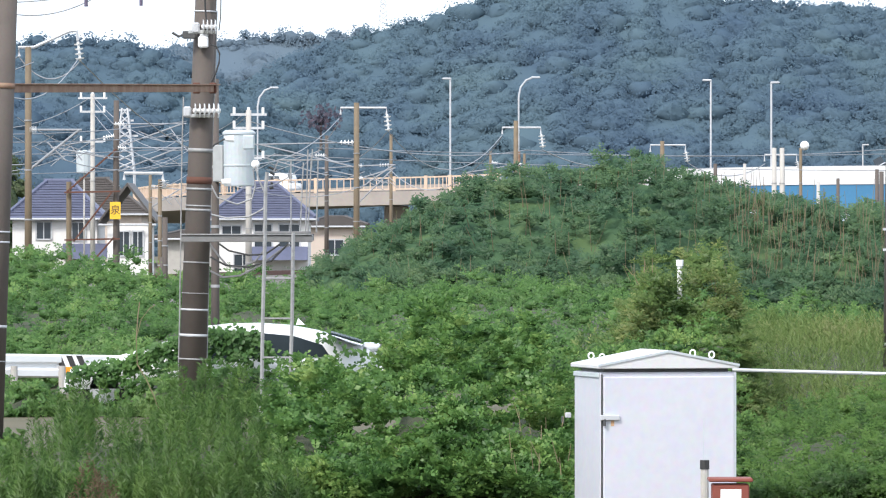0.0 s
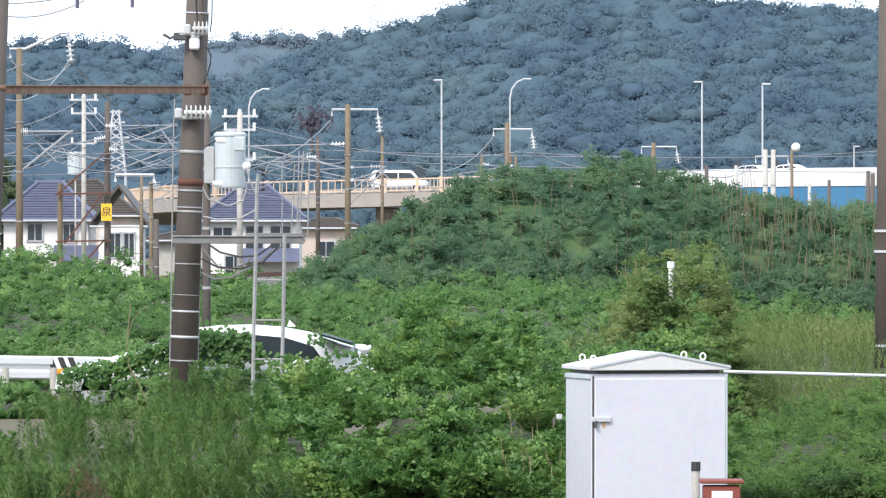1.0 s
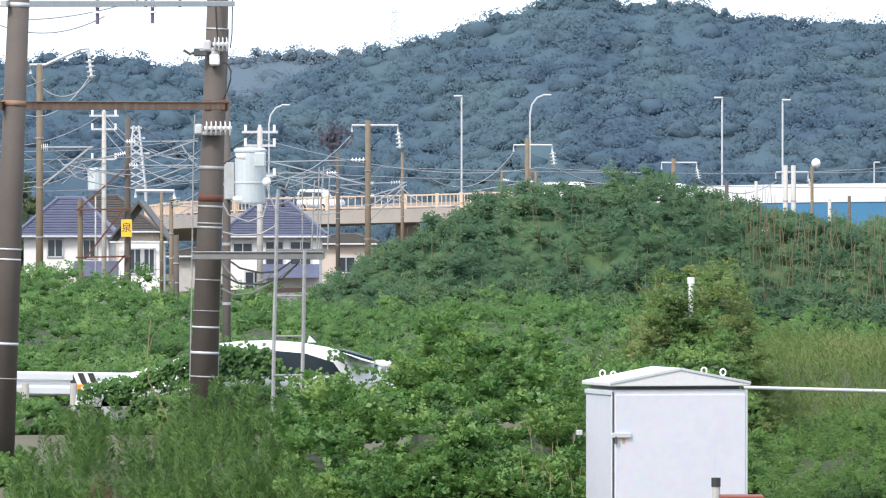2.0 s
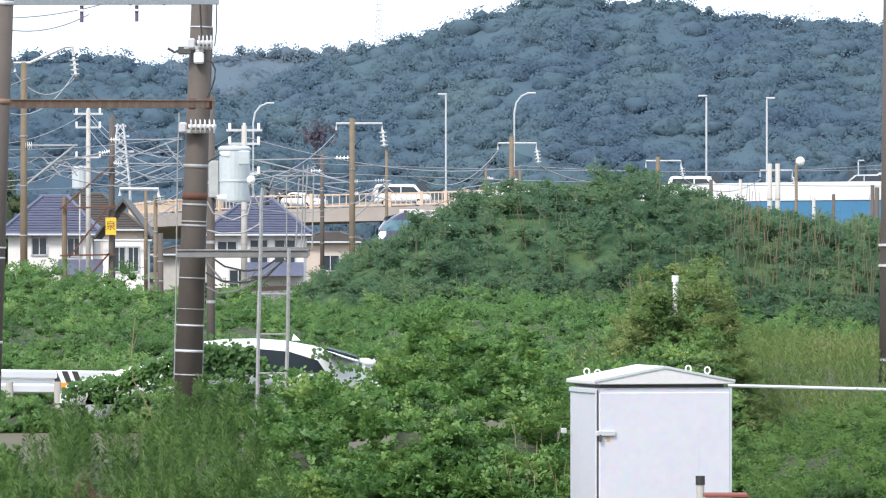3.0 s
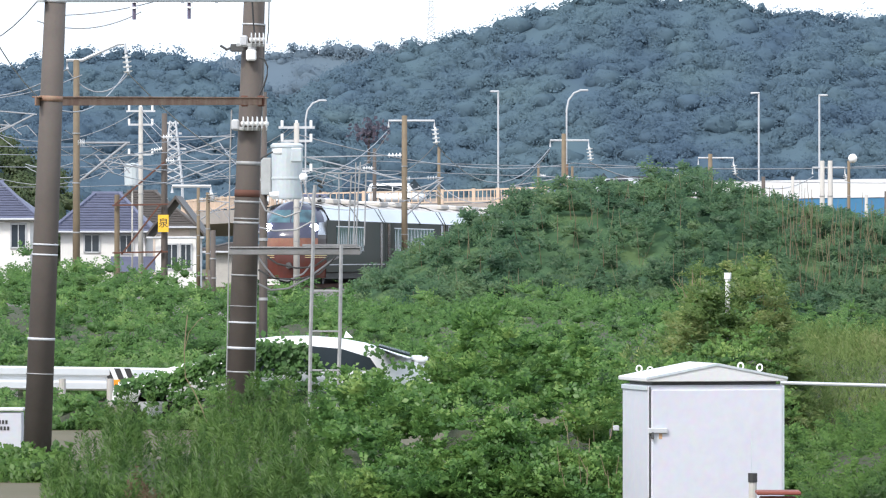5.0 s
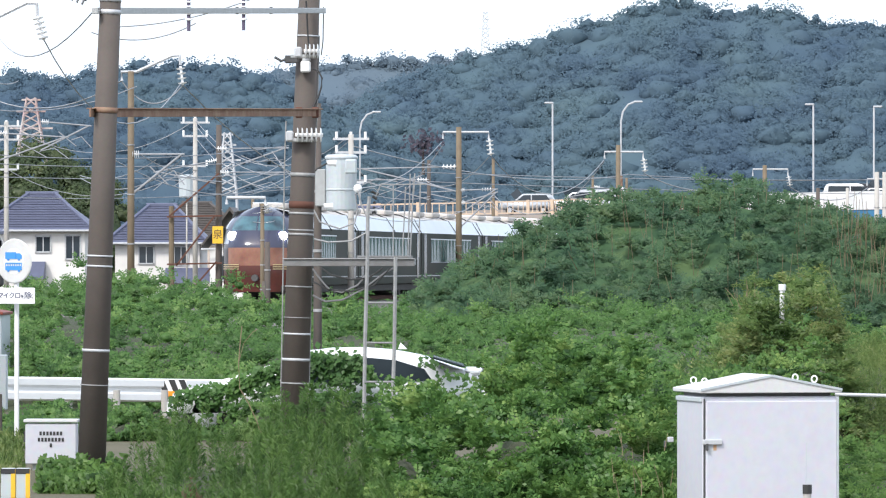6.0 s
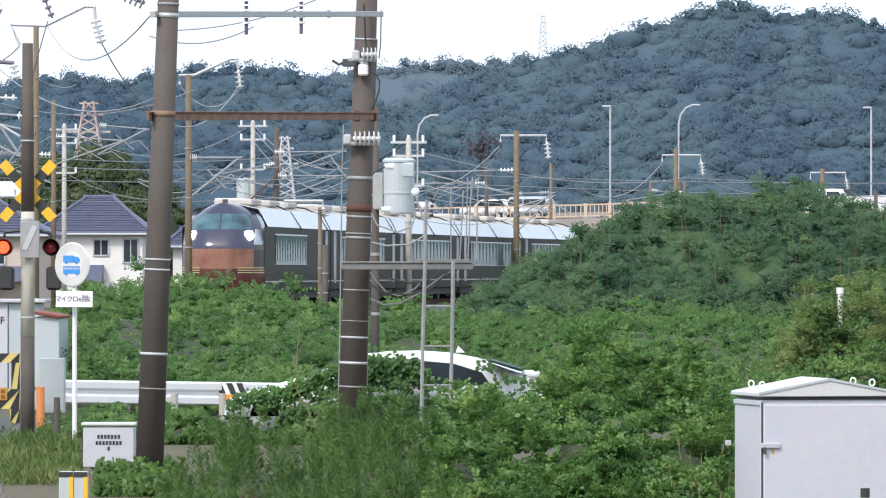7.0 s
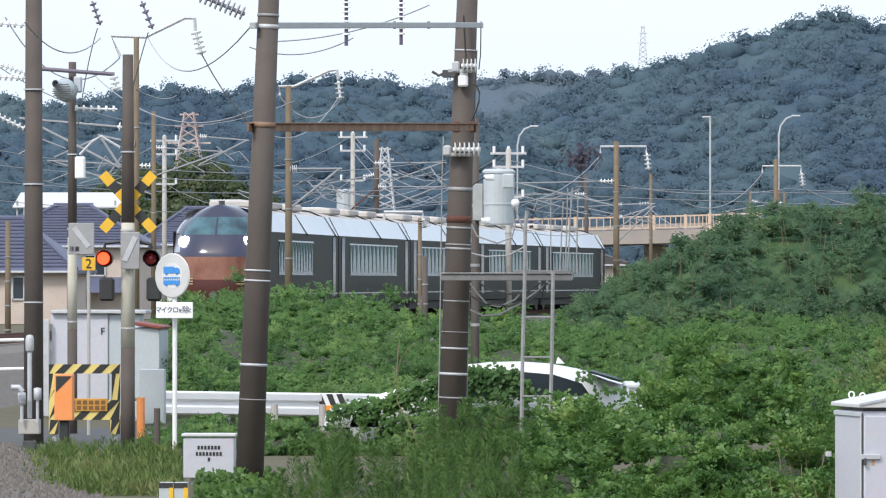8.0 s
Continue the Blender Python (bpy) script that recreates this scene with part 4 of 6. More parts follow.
        box(bm, (0, 0.9, 0.42), (2.2, 1.0, 0.3), 0.05)
        part("snow_plough", bm, UNDER, car)
        bm = B()
        rod(bm, (0, 0.1, 0.85), (0, -0.25, 0.85), 0.14)
        part("coupler", bm, DARK_STEEL, car)
    else:
        bm = B()
        box(bm, (0, -0.1, 1.9), (1.2, 0.5, 2.4))
        part("gangway", bm, UNDER, car)
    return car


TRAIN = [train_car("lead_car", "dark lacquered express lead car with bronze nose and lit headlamps", True, TEAL_GLASS)]
TRAIN.append(train_car("coach", "dark green express coach with a silver roof edge", False, TEAL_GLASS))
for _ in range(3):
    TRAIN.append(copy_thing(TRAIN[1], Matrix()))


# ---- vehicles on the bridge ----
def road_car(name, label, paint, kind):
    """Front along +x, wheels on z = 0."""
    car = thing(name, (0, 0, 0), label, "car", "cars on the bridge")
    if kind == "van":
        L, H, hood = 4.6, 1.85, 0.7
        low = [(-2.3, 0.3), (2.25, 0.3), (2.3, 0.75), (2.15, 1.0), (-2.3, 1.0)]
        cab = [(-2.52, 0.98), (1.75, 0.98), (1.0, 1.8), (0.6, 1.85), (-2.05, 1.85), (-2.25, 1.7)]
        glass = [(-2.0, 1.1), (1.4, 1.1), (0.95, 1.62), (-1.95, 1.65)]
    elif kind == "suv":
        low = [(-2.2, 0.35), (2.2, 0.35), (2.25, 0.8), (2.1, 1.02), (1.0, 1.1), (-2.2, 1.1)]
        cab = [(-2.15, 1.08), (1.05, 1.08), (0.35, 1.66), (-1.7, 1.68), (-2.1, 1.4)]
        glass = [(-1.9, 1.14), (0.75, 1.14), (0.25, 1.56), (-1.6, 1.57)]
    else:
        low = [(-2.2, 0.28), (2.2, 0.28), (2.25, 0.6), (2.0, 0.86), (0.9, 0.95), (-2.1, 1.0), (-2.25, 0.7)]
        cab = [(-1.9, 0.96), (1.0, 0.92), (0.2, 1.38), (-0.9, 1.45), (-1.35, 1.36)]
        glass = [(-1.55, 1.0), (0.75, 0.97), (0.15, 1.3), (-0.9, 1.36)]
    bm = B()
    prism(bm, low, (0, -0.84, 0), (1, 0, 0), (0, 0, 1), (0, 1.68, 0))
    prism(bm, cab, (0, -0.74, 0), (1, 0, 0), (0, 0, 1), (0, 1.48, 0))
    bmesh.ops.bevel(bm, geom=list(bm.edges), offset=0.07, segments=2, affect="EDGES")
    part("body", bm, paint, car, "", True)
    for s in (-1, 1):
        bm = B()
        prism(bm, glass, (0, s * 0.742, 0), (1, 0, 0), (0, 0, 1), (0, s * 0.012, 0))
        part("side_window", bm, GLASS, car)
        bm = B()
        mx = (glass[1][0] + glass[0][0]) / 2 + 0.2
        box(bm, (mx, s * 0.758, (glass[0][1] + glass[2][1]) / 2), (0.08, 0.01, glass[2][1] - glass[0][1]))
        part("window_pillar", bm, paint, car)
    p, q = Vector((cab[1][0], 0, cab[1][1])), Vector((cab[2][0], 0, cab[2][1]))
    bm = B()
    d = (q - p)
    n = Vector((d.z, 0, -d.x)).normalized()
    box(bm, (p + q) / 2 + n * 0.01 + Vector((0.02, 0, 0.02)), (0.02, 1.25, d.length * 0.82), 0, d.to_track_quat("Z", "Y").to_matrix().to_4x4())
    part("windscreen", bm, GLASS, car)
    for x in (-1.35, 1.4):
        for s in (-1, 1):
            w = new("wheel")
            w.parent = car
            part("tyre", rod(B(), (x, s * 0.68, 0.32), (x, s * 0.88, 0.32), 0.32, n=16), TYRE, w)
            part("rim", rod(B(), (x, s * 0.87, 0.32), (x, s * 0.89, 0.32), 0.19, n=12), PALE, w)
    for s in (-1, 1):
        part("headlight", box(B(), (low[2][0] - 0.1, s * 0.6, 0.72), (0.16, 0.32, 0.14), 0.03), PALE, car)
        part("tail_light", box(B(), (-2.22, s * 0.68, 0.8), (0.1, 0.2, 0.25), 0.02), RED, car)
    return car


# kind, paint, bearing at a time, bearing change a second
TRAFFIC = [
    ("van", CAR_WHITE, "white minivan driving over the bridge", 720, 1.0, 255),
    ("sedan", CAR_WHITE, "white sedan driving over the bridge", 1418, 1.0, -240),
    ("van", CAR_BLACK, "dark minivan driving over the bridge", 608, 3.5, 285),
    ("sedan", CAR_WHITE, "white saloon following over the bridge", 658, 3.5, 285),
    ("sedan", CAR_SILVER, "silver hatchback driving over the bridge", 778, 3.5, -230),
    ("suv", CAR_SILVER, "silver pick-up driving over the bridge", 1413, 3.5, -262),
    ("suv", CAR_WHITE, "white estate car driving over the bridge", 1518, 3.5, -262),
    ("van", CAR_WHITE, "white people carrier driving over the bridge", 830, 5.8, 285),
    ("van", CAR_SILVER, "pale minivan driving over the bridge", 938, 5.8, -236),
    ("van", CAR_WHITE, "white delivery van on the bridge", 1277, 5.8, 200),
]
CARS = [road_car({"van": "minivan", "suv": "estate_car", "sedan": "sedan"}[k], lb, pt, k) for k, pt, lb, *_ in TRAFFIC]


# ---- overhead line masts ----
def discs(bm, p, q, n, r):
    """A string of porcelain discs from p to q."""
    p, q = Vector(p), Vector(q)
    d = q - p
    for i in range(n):
        c = p + d * ((i + 0.5) / n)
        m = Matrix.Translation(c) @ d.to_track_quat("Z", "Y").to_matrix().to_4x4()
        h = d.length / n
        lathe(bm, [(0.25 * r, -0.5 * h), (0.3 * r, -0.15 * h), (r, -0.1 * h), (0.85 * r, 0.15 * h), (0.3 * r, 0.25 * h), (0.25 * r, 0.5 * h)], m, 10)
    bmesh.ops.remove_doubles(bm, verts=bm.verts, dist=0.0005)
    return bm


def mast(name, label, u, v_top, d, r, material, group="line masts", lean=0.0):
    foot = up(u, d)
    root = thing(name, foot, label, "mast", group)
    h = at(u, v_top, d).z
    part("shaft", rod(B(), (0, 0, -0.1), (lean, 0, h), r, r * 0.8, 12), material, root, "", True)
    for k in range(1, 5):
        z = h * k / 5.5
        part("band", rod(B(), (lean * z / h, 0, z), (lean * z / h, 0, z + 0.04), r * 1.04, n=12), BAND, root)
    return root


def bracket_arm(root, u, d, u0, u1, v, v_ins, left_v=None):
    """A pale pipe arm across a mast, with a disc string hung from its far end and a hook at the near one."""
    o = root.location
    p, q = at(u0, v, d) - o, at(u1, v, d) - o
    part("arm", tube(B(), [p + (at(u0, v + 12, d) - at(u0, v, d)), p, q, q + (at(u1, v + 12, d) - at(u1, v, d))], 0.055, 6), PALE, root, "pale pipe arm")
    part("insulator", discs(B(), at(u1 + 1, v + 12, d) - o, at(u1 + 4, v_ins, d) - o, 4, 0.19), PORCELAIN, root, "white disc insulator")


m = mast("line_mast", "tan steel line mast with a bent top arm", 50, 83, 106, 0.115, POLE_TAN)
o = m.location
part("arm", tube(B(), [at(34, 100, 106) - o, at(33, 84, 106) - o, at(60, 84, 106) - o, at(122, 56, 106) - o, at(136, 55, 106) - o, at(138, 72, 106) - o], 0.05, 6), PALE, m)
part("insulator", discs(B(), at(138, 74, 106) - o, at(142, 108, 106) - o, 4, 0.14), PORCELAIN, m)
m = mast("line_mast", "tan steel line mast with a bent arm and hanging insulators", -221, -4, 90, 0.085, POLE_TAN)
o = m.location
part("arm", tube(B(), [at(-250, 30, 90) - o, at(-266, -6, 90) - o, at(-205, -4, 90) - o, at(-135, -38, 90) - o, at(-117, -37, 90) - o, at(-116, -15, 90) - o], 0.05, 6), PALE, m)
part("insulator", discs(B(), at(-116, -15, 90) - o, at(-104, 28, 90) - o, 5, 0.14), PORCELAIN, m)
m = mast("line_mast", "brown line mast with a pale cross pipe", 631, 182, 172, 0.16, POLE_TAN)
bracket_arm(m, 631, 172, 603, 684, 191, 233)
m = mast("line_mast", "rusty line mast with a pale cross pipe", 913, 214, 190, 0.15, POLE_TAN)
bracket_arm(m, 913, 190, 889, 957, 226, 262)
m = mast("line_mast", "line mast with pale cross pipe behind the bamboo", 1172, 250, 215, 0.16, POLE_TAN)
bracket_arm(m, 1172, 215, 1151, 1213, 257, 287)
m = mast("line_mast", "short line mast with a pale cross pipe", 1385, 272, 235, 0.16, POLE_TAN)
bracket_arm(m, 1385, 235, 1353, 1410, 274, 298)
m = mast("line_mast", "slim line mast with a pale cross pipe", 283, 318, 112, 0.075, POLE_TAN)
bracket_arm(m, 283, 112, 220, 288, 307, 335)
for u, v, d, r, mt in ((578, 240, 215, 0.14, POLE), (206, 178, 178, 0.17, POLE), (692, 238, 230, 0.12, POLE_TAN), (-190, 128, 150, 0.12, POLE_TAN), (266, 305, 200, 0.11, POLE_TAN),
                    (292, 385, 100, 0.09, POLE), (868, 268, 235, 0.1, POLE_TAN), (928, 272, 225, 0.1, POLE_TAN), (1266, 290, 200, 0.13, POLE), (1448, 322, 180, 0.1, CONCRETE),
                    (1483, 316, 160, 0.09, POLE), (1552, 300, 150, 0.10, POLE), (1560, 304, 130, 0.1, POLE), (-450, 322, 110, 0.1, POLE_TAN), (286, 455, 96, 0.06, POLE), (1318, 290, 170, 0.09, CONCRETE)):
    mast("line_mast", "plain weathered line mast", u, v, d, r, mt)
for u, v, d in ((164, 166, 186), (-171, 172, 186), (440, 195, 150)):
    m = mast("utility_pole", "pale concrete utility pole with cross arms", u, v, d, 0.14, CONCRETE, "utility poles")
    o = m.location
    for k, dv in enumerate((8, 32, 85)):
        part("cross_arm", box(B(), at(u, v + dv, d) - o, (1.5 - 0.2 * k, 0.1, 0.1)), PALE, m)
        for x in (-0.6, 0, 0.6):
            bm = B()
            rod(bm, at(u, v + dv, d) - o + Vector((x, 0, 0)), at(u, v + dv, d) - o + Vector((x, 0, 0.3)), 0.06)
            part("pin_insulator", bm, PORCELAIN, m)
m = mast("utility_pole", "concrete pole with a small transformer", 149, 285, 200, 0.05, CONCRETE, "utility poles")
bm = B()
lathe(bm, [(0.0, 0), (0.42, 0.02), (0.45, 1.1), (0.38, 1.25), (0.0, 1.3)], Matrix.Translation(at(149, 307, 200) - m.location), 12)
part("transformer", bm, GREY_PAINT, m)
for u in (1370, 1384):
    m = mast("signal_post", "pale concrete signal post", u, 262, 226, 0.18, CONCRETE)
m = mast("floodlight_mast", "rusty mast with a round floodlight", 1417, 262, 232, 0.12, POLE_TAN)
bm = B()
bmesh.ops.create_uvsphere(bm, u_segments=12, v_segments=8, radius=0.3, matrix=Matrix.Translation(at(1424, 258, 231.6) - m.location))
part("floodlight", bm, PORCELAIN, m, "round white floodlight", True)


def lattice(name, label, u, v_top, v_base, d, w0, w1, material):
    base, top = at(u, v_base, d), at(u, v_top, d)
    root = thing(name, (base.x, base.y, 0), label, "pylon", "pylons")
    h0, h1 = base.z, top.z
    cs = [(-1, -1), (1, -1), (1, 1), (-1, 1)]

    def node(k, t):
        w = (w0 + (w1 - w0) * t) / 2
        return Vector((cs[k][0] * w, cs[k][1] * w, h0 + (h1 - h0) * t))

    for k in range(4):
        part("leg", tube(B(), [Vector((cs[k][0] * w0 / 2 * 1.3, cs[k][1] * w0 / 2 * 1.3, -0.2)), node(k, 0), node(k, 1)], 0.09, 5), material, root)
    for i in range(8):
        a, b = i / 8, (i + 1) / 8
        for k in range(4):
            part("brace", rod(B(), node(k, a), node((k + 1) % 4, b), 0.055, n=4), material, root)
            part("brace", rod(B(), node((k + 1) % 4, a), node(k, b), 0.055, n=4), material, root)
    for t in (0.55, 0.8, 0.97):
        part("cross_arm", box(B(), (0, 0, h0 + (h1 - h0) * t), ((1.3 - t) * w0 * 1.9, 0.25, 0.18)), material, root)
    return root


lattice("lattice_pylon", "grey steel lattice pylon behind the houses", 221, 192, 300, 330, 1.7, 0.5, PALE)
lattice("lattice_pylon", "red and white steel lattice pylon", -127, 130, 250, 380, 3.2, 0.9, mat("faded_red_steel", (0.38, 0.26, 0.24), 0.7, col2=(0.55, 0.53, 0.52), var=1.0, scale=0.35))
lattice("lattice_pylon", "thin far steel pylon on the ridge", 678, -22, 45, 1080, 2.6, 0.9, PALE)

# ---- street lamps on the bridge ----
for u, v, lab, bend, mt in ((797, 140, "slim grey street lamp on the bridge", -1, PALE), (918, 138, "street lamp with a long curved arm", 2, PALE), (1258, 143, "slim grey street lamp by the barrier", -1, PALE),
                            (1365, 147, "slim grey street lamp by the barrier", 1, PALE), (1527, 257, "small far street lamp", 1, PALE), (456, 156, "street lamp with a curved arm behind the transformer", 2, PALE)):
    near = min(LINE, key=lambda q: abs(U0 + q[1].x / q[1].y * F * K - u))
    d = near[1].y / K + (4 if u != 1527 else 120)
    foot = up(u, d, near[1].z if u != 1527 else 0)
    lamp = thing("street_lamp", foot, lab, "street lamp", "street lamps")
    top = at(u, v, d).z - foot.z
    if u == 918:
        part("rusty_lower_post", rod(B(), (0, 0, -1), (0, 0, top * 0.34), 0.15, 0.14), RUST, lamp, "orange rusty lower post")
    if bend == 2:
        pts = [(0, 0, 0), (0, 0, top - 1.6), (0.15, 0, top - 0.8), (0.6, 0, top - 0.2), (1.1, 0, top)]
    else:
        pts = [(0, 0, 0), (0, 0, top - 0.05), (0, 0, top)]
    part("post", tube(B(), pts, 0.08, 7), mt, lamp)
    end = Vector(pts[-1])
    part("lamp_head", box(B(), end + Vector((0.3 * (1 if bend > 0 else -1), 0, 0.03)), (0.75, 0.25, 0.16), 0.05), mt, lamp)


# ---- catenary brackets: braced pipes reaching out from the masts ----
def cantilever(u0, v0, u1, v1, d, ins=True):
    root = thing("catenary_bracket", at(u0, v0, d), "pale braced pipe bracket of the overhead line", "bracket", "catenary brackets")
    e = at(u1, v1, d) - at(u0, v0, d)
    lo = Vector((0, 0, -1.2))
    part("top_pipe", rod(B(), (0, 0, 0), e, 0.03, n=6), BRACKET, root)
    part("strut", rod(B(), lo, e * 0.95, 0.035, n=6), BRACKET, root)
    part("tie", rod(B(), lo * 0.3 + e * 0.35, e * 0.7 + lo * 0.75, 0.022, n=5), BRACKET, root)
    part("insulator", discs(B(), e * 0.02, e * 0.16, 4, 0.12), PORCELAIN, root)
    part("registration_arm", tube(B(), [e * 0.6 + lo * 0.55, e * 0.8 + lo * 0.4, e + lo * 0.75], 0.02, 5), BRACKET, root)


for a in ((200, 220, 330, 219, 176), (205, 262, 322, 262, 176), (630, 252, 450, 256, 172), (630, 294, 700, 292, 172), (692, 292, 560, 298, 230), (631, 318, 700, 297, 172), (578, 275, 450, 276, 214),
          (925, 290, 818, 307, 225), (868, 287, 948, 300, 235), (50, 230, 145, 230, 106), (-221, 158, -430, 140, 90), (-221, 185, -290, 170, 90), (-110, 172, -20, 180, 150), (-190, 192, -60, 200, 150),
          (-190, 225, -380, 215, 150), (206, 240, 90, 262, 178), (266, 330, 320, 336, 200)):
    cantilever(*a)

# ---- wires ----
for u0, v0, d0, u1, v1, d1, dip, r in (
        (-480, 40, 100, 60, 110, 106, 1.2, 0.014), (-104, 28, 90, 138, 105, 106, 1.6, 0.018), (142, 108, 106, 33, 100, 106, 0.6, 0.018), (-250, 32, 90, -455, -40, 90, 1.0, 0.018),
        (142, 108, 106, 600, 210, 172, 2.6, 0.022), (33, 100, 106, -300, 60, 120, 1.2, 0.02), (604, 212, 172, 300, 225, 180, 3.2, 0.025), (688, 234, 172, 888, 240, 190, 1.8, 0.025),
        (685, 234, 172, 560, 268, 215, 1.0, 0.025), (889, 242, 190, 690, 300, 230, 2.0, 0.025), (958, 264, 190, 1152, 275, 215, 0.8, 0.03), (1216, 288, 215, 1354, 290, 235, 0.8, 0.03),
        (560, 262, 214, 1600, 272, 250, 0.3, 0.022), (560, 278, 214, 1600, 302, 235, 0.2, 0.022), (440, 215, 150, 930, 266, 235, 0.8, 0.025), (930, 266, 235, 1600, 262, 260, 0.5, 0.025),
        (164, 170, 186, 440, 196, 150, 1.8, 0.018), (164, 178, 186, 440, 204, 150, 2.0, 0.018), (164, 200, 186, 440, 228, 150, 2.0, 0.018), (164, 170, 186, -171, 176, 186, 1.6, 0.018),
        (164, 250, 186, -171, 256, 186, 1.5, 0.018), (-171, 176, 186, -480, 165, 170, 1.6, 0.018), (-171, 200, 186, -480, 205, 170, 1.6, 0.018), (-480, 222, 150, 320, 240, 170, 0.5, 0.018),
        (-480, 252, 150, 330, 262, 170, 0.4, 0.018), (-480, 285, 150, 330, 292, 170, 0.5, 0.016), (-480, 195, 150, 330, 215, 170, 0.8, 0.018), (30, 208, 106, 340, 230, 160, 1.2, 0.015), (20, 240, 106, 340, 262, 160, 1.0, 0.015),
        (95, 240, 106, -40, 268, 120, 0.3, 0.015), (140, 240, 106, -40, 272, 120, 0.6, 0.015), (266, 335, 140, 380, 260, 150, 0.4, 0.014), (266, 350, 140, 380, 300, 150, 0.4, 0.014),
        (-20, 14, 46, 165, -2, 46, 0.15, 0.008), (30, 4, 46, 300, -60, 46, 0.1, 0.008), (-16, -24, 46, -200, -2, 90, 0.7, 0.012),
        (-290, -20, 52, -330, 190, 54, -0.2, 0.008), (-200, -12, 52, -250, 190, 60, -0.1, 0.008), (-420, -30, 48, -285, -2, 52, 0.3, 0.010), (-220, 90, 49, -150, 100, 90, 0.1, 0.01),
        (640, 330, 172, 400, 320, 150, 0.6, 0.016), (200, 300, 178, 320, 280, 150, 0.3, 0.014), (470, 300, 150, 580, 305, 214, 0.2, 0.016), (440, 240, 150, 560, 345, 236, 0.5, 0.012)):
    w = part("overhead_wire", tube(B(), sag(at(u0, v0, d0), at(u1, v1, d1), dip), r, 4), WIRE)
    tagged(w, "thin grey overhead railway line wire", "wire", "overhead wires")


# ---- the tall pole pair ----
DP, DB = 46.6, 39.5


def leaning_pole(name, label, u_top, v_top, u_bot, bands, d=46.6):
    a, b = up(u_bot, d), at(u_top, v_top, d)
    k = d / DP
    a.z = -0.1
    root = thing(name, (a.x, a.y, 0), label, "pole", "tall pole pair")
    ax = b - Vector((a.x, a.y, 0))
    part("shaft", rod(B(), (0, 0, -0.1), ax, 0.185 * k, 0.13 * k, 20), POLE, root, "", True)

    def on(v):
        z = EYE + (V0 - v) / F * d
        return ax * (z / ax.z), (0.185 - 0.055 * z / ax.z) * k

    for v, h, mt in bands:
        p, r = on(v)
        part("band", rod(B(), p, p + ax.normalized() * h, r + 0.006, n=20), mt, root, "", True)
    return root, on


pole_a, on_a = leaning_pole("tall_pole", "tall dark brown leaning pole with metal bands", 370, -150, 337,
                            [(270, 0.05, BAND), (268, 0.02, PALE), (326, 0.09, DARK_RUST), (337, 0.03, BAND), (366, 0.02, BAND), (374, 0.03, BAND), (466, 0.02, BAND), (550, 0.025, PALE), (596, 0.035, PALE), (637, 0.02, BAND), (22, 0.02, PALE), (520, 0.01, BAND)])
pole_b, on_b = leaning_pole("tall_pole", "tall dark brown leaning pole with thin straps", 18, -150, -21, [(157, 0.06, RUST), (-18, 0.05, PALE), (-40, 0.03, BAND), (412, 0.02, PALE), (430, 0.02, PALE), (580, 0.03, PALE), (640, 0.012, BAND)], DB)
oa = pole_a.location
tie = thing("tie_beam", at(-20, 157, DB), "rusty steel angle beam tying the two poles", "beam")
L = (at(385, 157, DP) - at(-20, 157, DB))
turn = L.to_track_quat("X", "Z").to_matrix().to_4x4()
part("flange", box(B(), L / 2 + Vector((0, -0.2, 0)), (L.length, 0.02, 0.10), 0.004, turn), RUST, tie)
part("web", box(B(), L / 2 + Vector((0, -0.155, 0.045)), (L.length, 0.09, 0.015), 0.004, turn), RUST, tie)
for u in (3, 349, 378):
    part("clamp", box(B(), at(u, 157, DB + (DP - DB) * (u + 20) / 405) - at(-20, 157, DB) + Vector((0, -0.2, 0)), (0.09, 0.06, 0.14), 0.01), DARK_RUST, tie)
arm = thing("cross_arm", at(-12, -23, DB), "grey steel cross arm between the poles with upright insulators", "cross arm")
L = at(392, -23, DP) - at(-12, -23, DB)
part("channel", box(B(), L / 2 + Vector((0, -0.18, 0)), (L.length, 0.07, 0.07), 0.006, L.to_track_quat("X", "Z").to_matrix().to_4x4()), STEEL, arm)
for u in (154, 251):
    p = at(u, -23, DB + (DP - DB) * (u + 12) / 404) - at(-12, -23, DB) + Vector((0, -0.18, 0))
    part("insulator", discs(B(), p + Vector((0, 0, 0.02)), p + Vector((0, 0, 0.35)), 6, 0.055), PORCELAIN, arm, "ribbed white insulator")
    part("rod", rod(B(), p + Vector((0, 0, -0.24)), p + Vector((0, 0, 0.5)), 0.022), mat("violet_rod", (0.12, 0.10, 0.16), 0.4), arm)
    part("lower_insulator", discs(B(), p + Vector((0, 0, -0.14)), p + Vector((0, 0, 0.0)), 2, 0.05), PORCELAIN, arm)
for u in (20, 240, 300, 350):
    p = at(u, -23, DB + (DP - DB) * (u + 12) / 404) - at(-12, -23, DB)
    part("bolt", box(B(), p + Vector((0, -0.23, 0)), (0.04, 0.03, 0.09), 0.004), DARK_STEEL, arm)
st = thing("strain_insulator", at(-28, -44, DB), "slanting string of glass disc insulators", "insulator")
part("string", discs(B(), (0, 0, 0), at(-108, -78, DB) - at(-28, -44, DB), 9, 0.085), mat("grey_glaze", (0.34, 0.34, 0.38), 0.3), st)

